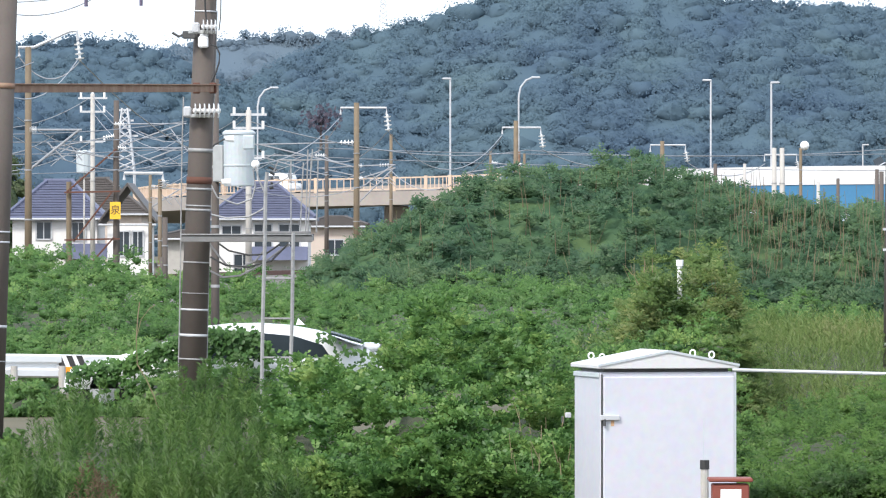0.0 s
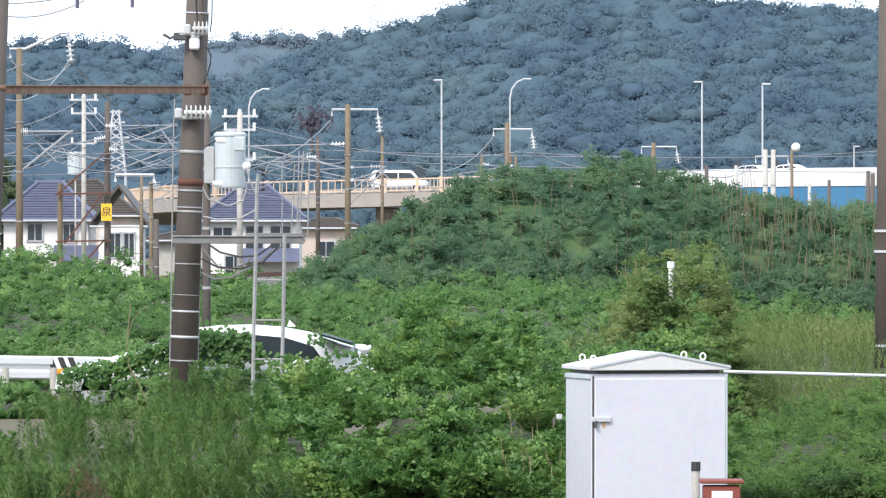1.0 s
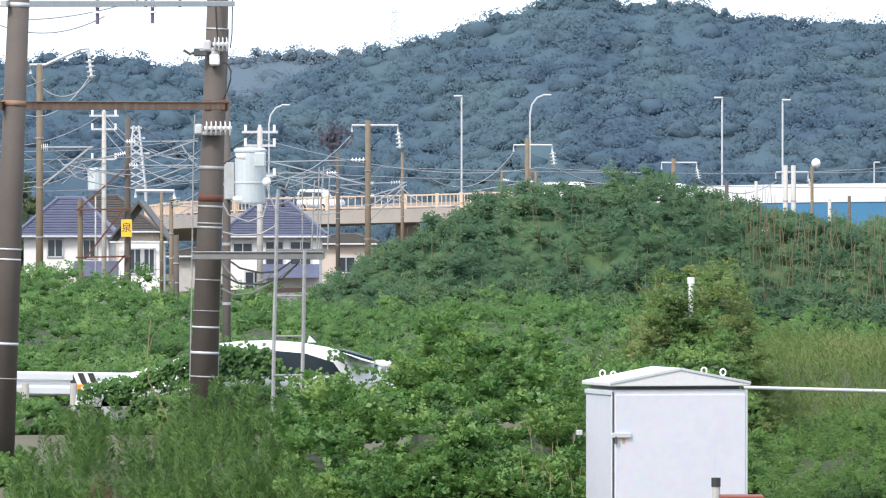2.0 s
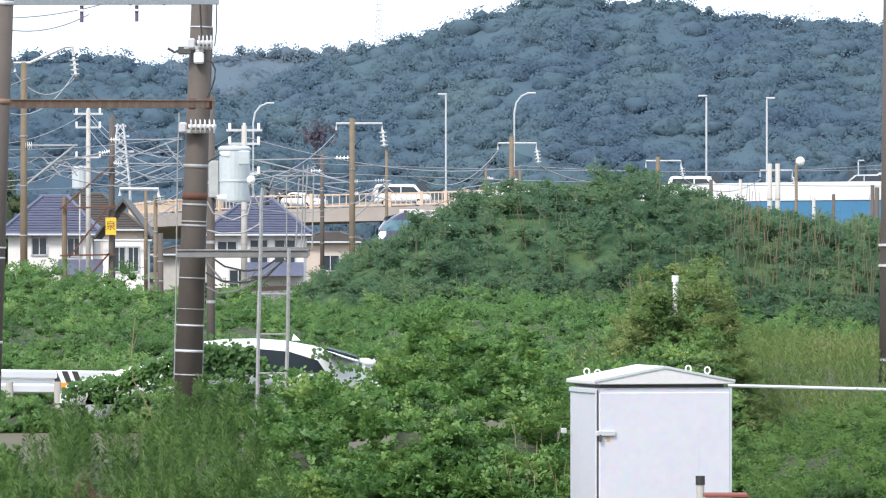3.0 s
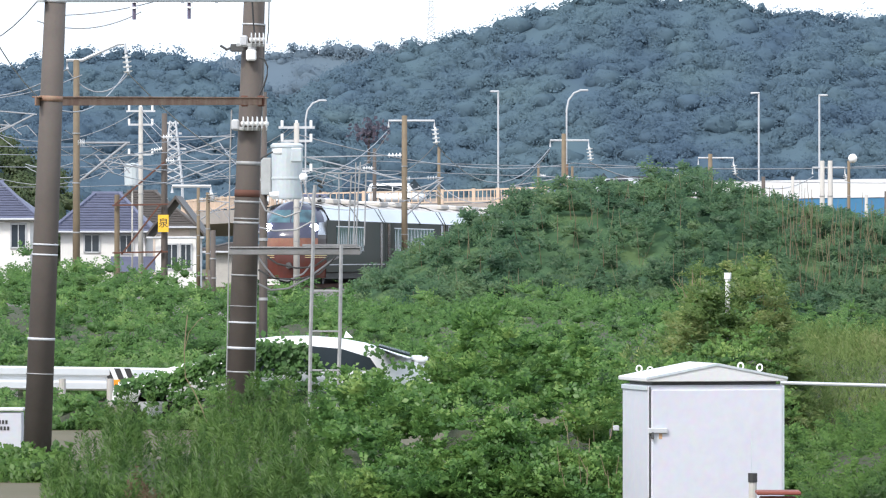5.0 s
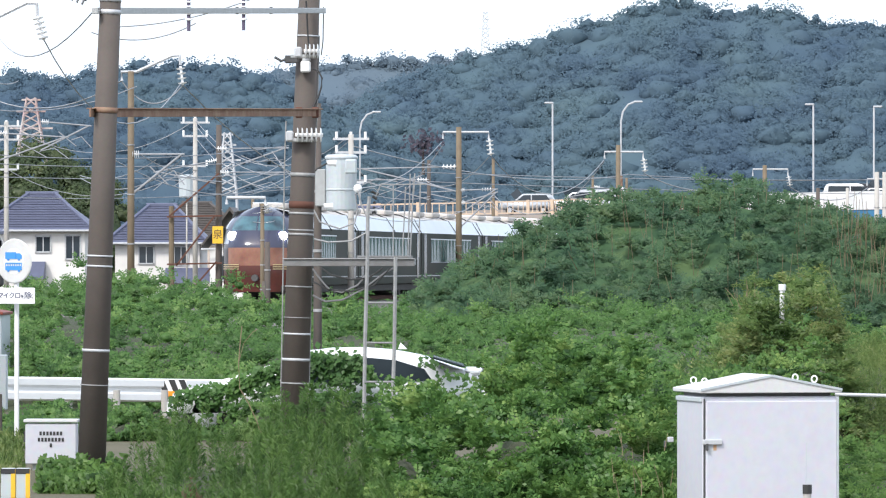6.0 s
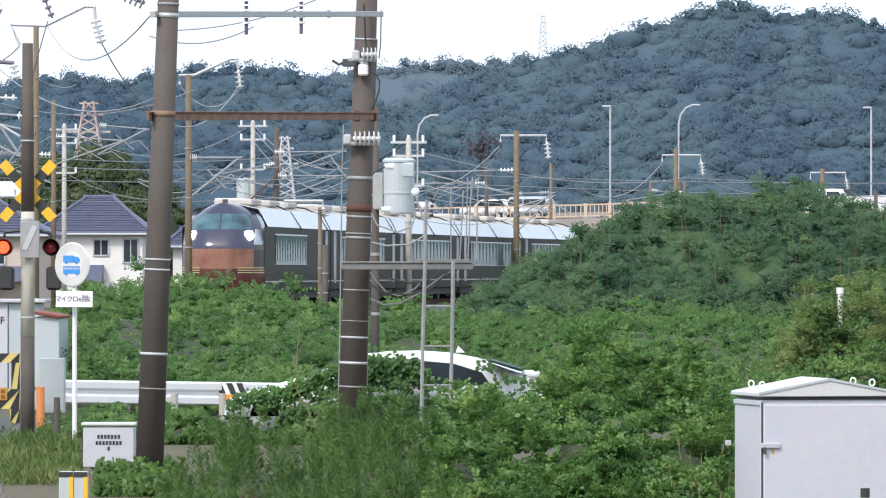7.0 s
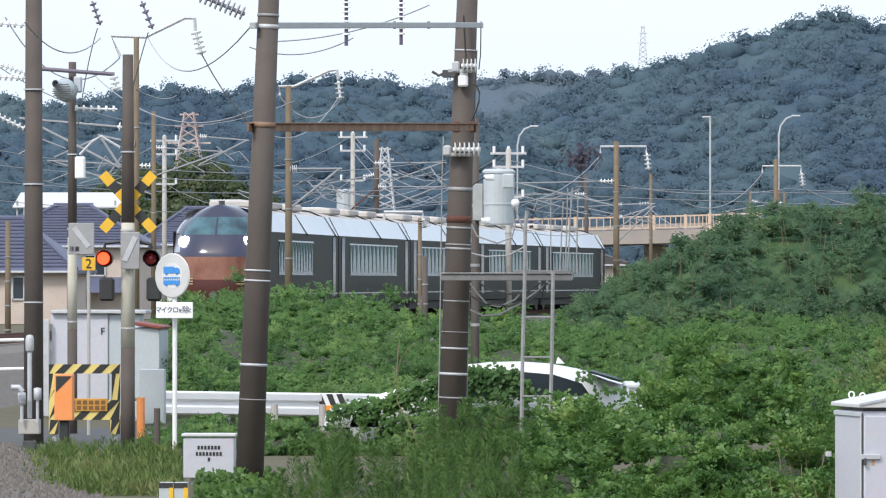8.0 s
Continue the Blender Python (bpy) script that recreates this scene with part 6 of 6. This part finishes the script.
o = wl.location
part("yoke", tube(B(), [at(u, v, DC - 0.06) - o for u, v in ((-278, 372), (-276, 362), (-255, 360), (-215, 360), (-195, 364), (-193, 372))], 0.025, 6), BLACK, wl)
for u, lens in ((-277, LIT), (-193, DIM)):
    c = at(u, 389, DC - 0.15) - o
    bm = B()
    lathe(bm, [(0.0, 0.12), (0.10, 0.11), (0.118, 0.0), (0.112, -0.02), (0.105, 0.0)], Matrix.Translation(c) @ Matrix.Rotation(radians(-90), 4, "X") , 20)
    part("lamp_case", bm, BLACK, wl, "", True)
    bm = B()
    lathe(bm, [(0.0, -0.045), (0.06, -0.035), (0.085, 0.0)], Matrix.Translation(c + Vector((-0.02, -0.01, 0))) @ Matrix.Rotation(radians(-90), 4, "X"), 20)
    part("lens", bm, lens, wl, "lit red lens" if lens is LIT else "dark red lens", True)
    bm = B()
    n = 14
    ring = []
    for k in range(n + 1):
        aa = math.pi * (-0.12 + 1.24 * k / n)
        ring.append([bm.verts.new(c + Vector((0.115 * math.cos(aa), y, 0.115 * math.sin(aa)))) for y in (0.02, -0.16)])
    for p, q in zip(ring, ring[1:]):
        bm.faces.new((p[0], p[1], q[1], q[0]))
    part("visor", bm, BLACK, wl)
    bm = B()
    box(bm, c + Vector((0.02, 0.1, -0.42)), (0.2, 0.18, 0.32), 0.03)
    part("lower_hood", bm, BLACK, wl)
for u, v, wd, hh, dd in ((-319, 354, 46, 56, 52.8), (-232, 375, 34, 66, 48.9)):
    pn = thing("direction_panel", at(u, v, dd), "grey arrow panel on the crossing pole", "sign", "direction panels")
    part("panel", box(B(), (0, 0, 0), (wd / F * dd, 0.03, hh / F * dd), 0.008), mat("weathered_panel", (0.33, 0.33, 0.33), 0.6, col2=(0.24, 0.24, 0.25), scale=4), pn)
    sg = 1 if u < -300 else -1
    part("arrow", box(B(), (0.0, -0.02, 0.02), (0.075, 0.01, 0.36), 0.004, Matrix.Rotation(radians(-38 * sg if sg > 0 else 24), 4, "Y")), PALE, pn)
    if u < -300:
        words("caution", "注意", 0.075, pose(-0.10, -0.025, -0.15, 90), BLACK, pn)
pn = thing("number_plate_two", at(-306, 399, 52.4), "small yellow plate with the figure two", "sign")
part("plate", box(B(), (0, 0, 0), (0.19, 0.015, 0.19), 0.005), YELLOW, pn)
words("figure", "2", 0.2, pose(0, -0.012, 0, 90), BLACK, pn)
part("stem", rod(B(), (0, 0.02, -2.5), (0, 0.02, -0.08), 0.025), CONCRETE, pn)

rs = thing("round_road_sign", up(-155, 48), "round grey road sign with blue truck and bus", "sign", rz=-34)
c = at(-155, 419.5, 48).z
part("post", rod(B(), (0, 0.03, 0), (0, 0.03, c - 0.1), 0.032, n=12), PORCELAIN, rs, "white post")
bm = B()
lathe(bm, [(0.0, -0.008), (0.285, -0.008), (0.30, 0.0), (0.285, 0.01), (0.0, 0.01)], Matrix.Translation((0, -0.02, c)) @ Matrix.Rotation(radians(90), 4, "X"), 36)
part("disc", bm, mat("faded_sign_face", (0.56, 0.56, 0.55), 0.5, scale=3), rs, "faded pale disc")
bm = B()
lathe(bm, [(0.0, 0.013), (0.175, 0.013), (0.175, 0.008)], Matrix.Translation((0, -0.02, c)) @ Matrix.Rotation(radians(90), 4, "X"), 30)
part("inner_disc", bm, mat("paler_sign_face", (0.64, 0.64, 0.63), 0.5, scale=3), rs)
bm = B()
prism(bm, [(-0.14, 0.03), (0.04, 0.03), (0.04, 0.12), (-0.14, 0.12)], (0, -0.036, c), (1, 0, 0), (0, 0, 1), (0, -0.004, 0))
prism(bm, [(0.045, 0.03), (0.14, 0.03), (0.14, 0.075), (0.11, 0.105), (0.045, 0.105)], (0, -0.036, c), (1, 0, 0), (0, 0, 1), (0, -0.004, 0))
for x in (-0.09, 0.09):
    lathe(bm, [(0.0, 0.0), (0.022, 0.0), (0.022, 0.004)], Matrix.Translation((x, -0.036, c + 0.028)) @ Matrix.Rotation(radians(90), 4, "X"), 10)
part("truck_symbol", bm, BLUE, rs)
bm = B()
prism(bm, [(-0.14, -0.12), (0.14, -0.12), (0.14, -0.065), (-0.14, -0.065)], (0, -0.036, c), (1, 0, 0), (0, 0, 1), (0, -0.004, 0))
prism(bm, [(-0.14, -0.035), (0.14, -0.035), (0.14, -0.02), (-0.14, -0.02)], (0, -0.036, c), (1, 0, 0), (0, 0, 1), (0, -0.004, 0))
for k in range(8):
    x = -0.14 + k * 0.0385
    prism(bm, [(x, -0.066), (x + 0.01, -0.066), (x + 0.01, -0.034), (x, -0.034)], (0, -0.036, c), (1, 0, 0), (0, 0, 1), (0, -0.004, 0))
for x in (-0.09, 0.09):
    lathe(bm, [(0.0, 0.0), (0.022, 0.0), (0.022, 0.004)], Matrix.Translation((x, -0.036, c - 0.122)) @ Matrix.Rotation(radians(90), 4, "X"), 10)
part("bus_symbol", bm, BLUE, rs)
ps = thing("plate_sign", at(-153, 481, 47.9), "white plate under the round sign with blue-black lettering", "sign", rz=-20)
part("plate", box(B(), (0, 0, 0), (0.54, 0.015, 0.215), 0.006), PORCELAIN, ps)
words("lettering", "マイクロ", 0.094, pose(-0.105, -0.01, 0.0, 90), mat("navy_letter", (0.02, 0.03, 0.10), 0.5, bump=0), ps, 0.8)
words("small_lettering", "を", 0.06, pose(0.092, -0.01, -0.01, 90), bpy.data.materials["navy_letter"], ps)
words("lettering_end", "除", 0.108, pose(0.17, -0.01, 0.0, 90), bpy.data.materials["navy_letter"], ps)
words("last_letter", "く", 0.07, pose(0.232, -0.01, -0.01, 90), bpy.data.materials["navy_letter"], ps)

eb = thing("equipment_box", up(-90, 40.3), "white trackside equipment box on a steel stand", "box")
part("body", box(B(), (0, 0, at(-90, 743, 40.3).z), (0.57, 0.3, 0.45), 0.01), WHITE, eb)
part("lid", box(B(), (0, 0, at(-90, 702, 40.3).z), (0.61, 0.34, 0.035), 0.008), WHITE_ROOF, eb)
part("hinge", box(B(), (-0.29, -0.1, at(-90, 730, 40.3).z), (0.03, 0.06, 0.12), 0.005), DARK_STEEL, eb)
for z, wd in ((724, 0.30), (735, 0.34), (745, 0.06)):
    bm = B()
    n = int(wd / 0.038)
    for k in range(n):
        box(bm, ((k - (n - 1) / 2) * 0.038, -0.153, at(-90, z, 40.3).z), (0.025, 0.006, 0.042))
    part("text_bars", bm, BLACK, eb)
part("stand", box(B(), (0, 0.02, 0.05), (0.42, 0.22, 0.2), 0.01), GREY_PAINT, eb)
for u in (-167, -141):
    mk = thing("striped_stub", up(u, 35), "short orange and black striped marker stub", "post", "marker stubs")
    hz = at(u, 786, 35).z
    part("stub", box(B(), (0, 0, hz / 2), (0.14, 0.1, hz), 0.01), GREY_PAINT, mk)
    part("orange_edge", box(B(), (0.05, -0.052, hz / 2), (0.045, 0.01, hz - 0.02), 0.003), YELLOW, mk)
    part("orange_top", box(B(), (0, -0.052, hz - 0.03), (0.14, 0.012, 0.05), 0.003), BLACK, mk)
gb = thing("grey_cabinet", up(-192, 51), "small pale grey cabinet by the crossing", "cabinet")
part("body", box(B(), (0, 0, 0.62), (0.36, 0.25, 0.78), 0.01), GREY_PAINT, gb)
part("leg", box(B(), (0, 0, 0.12), (0.2, 0.15, 0.26), 0.01), STEEL, gb)
stk = thing("wooden_stake", up(-184, 47), "weathered brown wooden stake in the verge", "stake")
part("stake", rod(B(), (0, 0, 0), (0, 0, at(-184, 655, 47).z), 0.045, 0.042, 10), POLE, stk)
op = thing("orange_post", up(-213, 50.5), "short orange marker post by the crossing", "post")
part("post", rod(B(), (0, 0, 0), (0, 0, 0.62), 0.06, n=10), ORANGE, op)

gt = thing("striped_board", up(-313, 50.5), "yellow and black striped crossing fence board", "fence")
h0, h1, wd = 0.22, at(-313, 577, 50.5).z, 127 / F * 50.5
def slant_board(bm, x0, x1, z0, z1, shift, fill, y):
    """Slanting stripes clipped to a rectangle."""
    k = -2.0
    while k < 3.0:
        pts = []
        lo, hi = x0 + k, x0 + k + fill
        for xx, zz in ((lo, z0), (hi, z0), (hi + (z1 - z0) * 1.0, z1), (lo + (z1 - z0) * 1.0, z1)):
            pts.append((min(max(xx, x0), x1), zz))
        if pts[1][0] - pts[0][0] > 0.005 or pts[2][0] - pts[3][0] > 0.005:
            q = [p for i, p in enumerate(pts) if p != pts[i - 1]]
            if len(q) >= 3:
                prism(bm, q, (0, y, 0), (1, 0, 0), (0, 0, 1), (0, -0.004, 0))
        k += fill * 2
    return bm


for z0, z1, x0, x1 in ((h1 - 0.13, h1, -wd / 2, wd / 2), (h1 - 0.5, h1 - 0.13, -wd / 2, -wd / 2 + 0.22), (h1 - 0.5, h1 - 0.13, wd / 2 - 0.12, wd / 2), (h1 - 0.78, h1 - 0.5, -wd / 2, wd / 2), (h1 - 0.98, h1 - 0.78, -wd / 2, -wd / 2 + 0.14), (h1 - 0.98, h1 - 0.78, wd / 2 - 0.14, wd / 2)):
    part("panel", box(B(), ((x0 + x1) / 2, 0, (z0 + z1) / 2), (x1 - x0, 0.03, z1 - z0)), PALE_YELLOW, gt)
    part("black_stripes", slant_board(B(), x0, x1, z0, z1, 0, 0.13, -0.017), BLACK, gt)
for x in (-wd / 2 + 0.07, wd / 2 - 0.07):
    part("leg", box(B(), (x, 0.03, 0.2), (0.07, 0.03, 0.46), 0.005), STEEL, gt)
part("name_board", box(B(), (0.05, -0.03, h1 - 0.57), (0.55, 0.02, 0.18), 0.005), mat("orange_board", (0.62, 0.30, 0.05), 0.6), gt)
for zz in (0.035, -0.04):
    bm = B()
    for k in range(6):
        box(bm, (-0.16 + k * 0.085, -0.043, h1 - 0.57 + zz), (0.06, 0.005, 0.055))
    part("text_bars", bm, mat("brown_text", (0.20, 0.10, 0.03), 0.6) if zz > 0 else bpy.data.materials["brown_text"], gt)
eo = thing("emergency_box", up(-349, 47.5), "orange emergency button box on a black post", "box")
z1, z0 = at(-349, 594, 47.5).z, at(-349, 677, 47.5).z
part("box", box(B(), (0, 0, (z0 + z1) / 2), (0.245, 0.22, z1 - z0), 0.012), ORANGE, eo)
bm = B()
prism(bm, [(-0.10, z1 - 0.03), (0.11, z1 - 0.03), (-0.10, z1 - 0.24)], (0, -0.112, 0), (1, 0, 0), (0, 0, 1), (0, -0.004, 0))
part("dark_face", bm, BLACK, eo)
part("post", box(B(), (0, 0.02, z0 / 2 + 0.03), (0.13, 0.13, z0 - 0.05), 0.02), BLACK, eo)
part("foot", box(B(), (0, 0.02, 0.03), (0.34, 0.3, 0.06), 0.01), DARK_STEEL, eo)
ol = thing("obstruction_sensor", up(-411, 46), "grey twin-headed crossing sensor on a pillar", "sensor")
o = ol.location
part("base", box(B(), (0, 0, at(-411, 688, 46).z), (0.27, 0.2, 0.19), 0.01), CONCRETE, ol)
part("foot", box(B(), (0, 0, 0.06), (0.16, 0.14, 0.3), 0.01), DARK_STEEL, ol)
part("pillar", rod(B(), (0, 0, 0.5), at(-411, 555, 46) - o, 0.03), PALE, ol)
bm = B()
lathe(bm, [(0, 0.2), (0.04, 0.19), (0.055, 0.15), (0.055, 0), (0.04, -0.02), (0, -0.02)], Matrix.Translation(at(-411, 552, 46) - o), 12)
part("top_head", bm, PALE, ol, "", True)
for u, v in ((-425, 640), (-397, 632)):
    bm = B()
    lathe(bm, [(0, 0.1), (0.05, 0.09), (0.05, -0.06), (0, -0.07)], Matrix.Translation(at(u, v, 45.9) - o), 12)
    part("side_head", bm, PALE, ol, "", True)
    part("side_stem", rod(B(), at(u, v + 8, 45.9) - o, at(u, 680, 45.9) - o, 0.02), PALE, ol)
part("arm_pipe", tube(B(), [at(u, v, 45.8) - o for u, v in ((-444, 618), (-430, 618), (-424, 626))], 0.035, 8), PALE, ol)

hut = thing("relay_hut", up(-298, 60), "white crossing equipment hut marked with a letter", "hut")
o = hut.location
wz = at(-298, 487, 60).z
part("white_wall", box(B(), (-0.22, 0.4, wz / 2), (0.95, 0.8, wz), 0.015), WHITE, hut)
part("grey_wall", box(B(), (0.52, 0.4, wz / 2), (0.52, 0.75, wz - 0.02), 0.015), GREY_PAINT, hut)
part("roof_edge", box(B(), (0.1, 0.38, wz + 0.03), (1.6, 0.95, 0.06), 0.01), PALE, hut)
part("corner_post", box(B(), (-0.78, -0.1, wz / 2 - 0.05), (0.12, 0.1, wz - 0.1), 0.01), PALE, hut)
words("letter", "F", 0.17, pose(0.16, -0.012, wz - 0.3, 90), BLACK, hut)
part("handle", box(B(), (0.62, -0.02, wz - 0.75), (0.2, 0.02, 0.02)), DARK_STEEL, hut)
sh = thing("grey_shed", up(-203, 58), "pale grey shed with a red-brown sloping roof", "shed")
part("wall", box(B(), (0, 0.8, 0.75), (0.42, 1.6, 1.5), 0.01), GREY_PAINT, sh)
part("roof", box(B(), (0, 0.8, 1.54), (0.5, 1.75, 0.05), 0.01, Matrix.Rotation(radians(9), 4, "Y")), RED, sh)
fp = thing("white_fence", up(-455, 62), "white pipe fence beyond the crossing", "fence")
for z in (0.7, 1.2):
    part("rail", rod(B(), (-1.5, 0, z), (0.5, 0, z + 0.05), 0.03), PORCELAIN, fp)
for x in (-1.3, -0.4, 0.4):
    part("post", rod(B(), (x, 0, 0), (x, 0, 1.25), 0.035), PORCELAIN, fp)
cp = thing("crossing_road", up(-320, 48), "asphalt crossing road surface", "road", kind="structure")
part("asphalt", box(B(), (-6, 2.5 * K, -0.02), (13.2, 9 * K, 0.06), 0.01), ASPHALT, cp)

# near track: ballast shoulder and a rail
nb = thing("near_ballast", (0, 0, 0), "grey-brown ballast shoulder of the near track", "ballast", kind="structure")
r_b = np.random.default_rng(60)
bm = B()
g = []
for y in np.linspace(24, 46, 30):
    edge = up(-385 + (46 - y) * 7.5, y).x
    g.append([bm.verts.new((x, y * K, max(z, -0.03))) for x, z in ((edge - 6, 0.34), (edge - 1.15, 0.32), (edge - 0.5, 0.14), (edge + 0.2, -0.03))])
for a, b in zip(g, g[1:]):
    for k in range(3):
        bm.faces.new((a[k], a[k + 1], b[k + 1], b[k]))
part("bed", bm, BALLAST, nb)
n = 5200
yy = r_b.uniform(24, 46.5, n)
tt = r_b.uniform(-2.2, 0.25, n)
xx = (-385 + (46 - yy) * 7.5 - U0) / F * yy + tt
zz = np.interp(tt, [-6, -1.15, -0.5, 0.2], [0.34, 0.32, 0.14, -0.03])
sz = r_b.uniform(0.025, 0.06, n)
base = np.array([(1, 0, 0), (-1, 0, 0), (0, 1, 0), (0, -1, 0), (0, 0, 1), (0, 0, -1)], float)
tri = np.array([(0, 2, 4), (2, 1, 4), (1, 3, 4), (3, 0, 4), (2, 0, 5), (1, 2, 5), (3, 1, 5), (0, 3, 5)])
vs = (base[None] * r_b.uniform(0.6, 1.3, (n, 6, 1)) * sz[:, None, None] + np.stack([xx, yy * K, zz], 1)[:, None, :]).reshape(-1, 3)
fs = (tri[None] + (np.arange(n) * 6)[:, None, None]).reshape(-1, 3)
stn = new("stones", mesh_of("stones", vs.tolist(), fs.tolist(), BALLAST))
stn.parent = nb
tagged(stn, kind="stuff")
rb = thing("near_rail", (0, 0, 0), "rusty rail of the near track", "rail", kind="structure")
bm = B()
pts = [((-385 + (46 - y) * 7.5 - U0) / F * y - 1.75, y) for y in np.linspace(22, 47, 14)]
rings = [[bm.verts.new((x + a, y * K, z)) for a, z in ((-0.06, 0.34), (0.06, 0.34), (0.03, 0.46), (0.035, 0.5), (-0.035, 0.5), (-0.03, 0.46))] for x, y in pts]
for a, b in zip(rings, rings[1:]):
    for k in range(6):
        bm.faces.new((a[k], a[(k + 1) % 6], b[(k + 1) % 6], b[k]))
part("rail", bm, STEEL, rb)


# ---- what moves ----
def nose_y(t):
    """How far from the tripod the train's nose is at t seconds."""
    return (112.0 + 15.65 * (8.0 - t) * 0.985) * K


ARC = [0.0]
ARC_Y = list(np.arange(100.0 * K, 480.0 * K, 0.5))
for ya, yb in zip(ARC_Y, ARC_Y[1:]):
    ARC.append(ARC[-1] + math.hypot(yb - ya, line_x(yb) - line_x(ya)))
LINE_U = [U0 + p.x / p.y * F * K for _, p, _ in LINE]
LINE_S = [s for s, _, _ in LINE]


def motions():
    for k, car in enumerate(TRAIN):
        rows = []
        for t in np.arange(0, 8.01, 0.25):
            s = float(np.interp(nose_y(t), ARC_Y, ARC)) + k * CAR_LEN
            ya, yb = np.interp(s, ARC, ARC_Y), np.interp(s + CAR_LEN, ARC, ARC_Y)
            xa, xb = line_x(ya), line_x(yb)
            rows.append((float(t), pose(xa, ya, RAIL_Z, 0, 0, -math.degrees(math.atan2(xb - xa, yb - ya)))))
        walk(car, rows)
    for car, (_, _, _, u0, t0, speed) in zip(CARS, TRAFFIC):
        rows = []
        for t in np.arange(0, 8.01, 0.5):
            u = u0 + speed * (t - t0)
            s = float(np.interp(u, LINE_U, LINE_S))
            if u > LINE_U[-1]:
                s = LINE_S[-1]
            p, g = road_at(s)
            q = side(p, g, 2.2 if speed < 0 else -1.8, 0.06)
            if speed < 0:
                g = -g
            rows.append((float(t), pose(q.x, q.y, q.z, 0, 0, math.degrees(math.atan2(g.y, g.x)))))
        walk(car, rows)


motions()
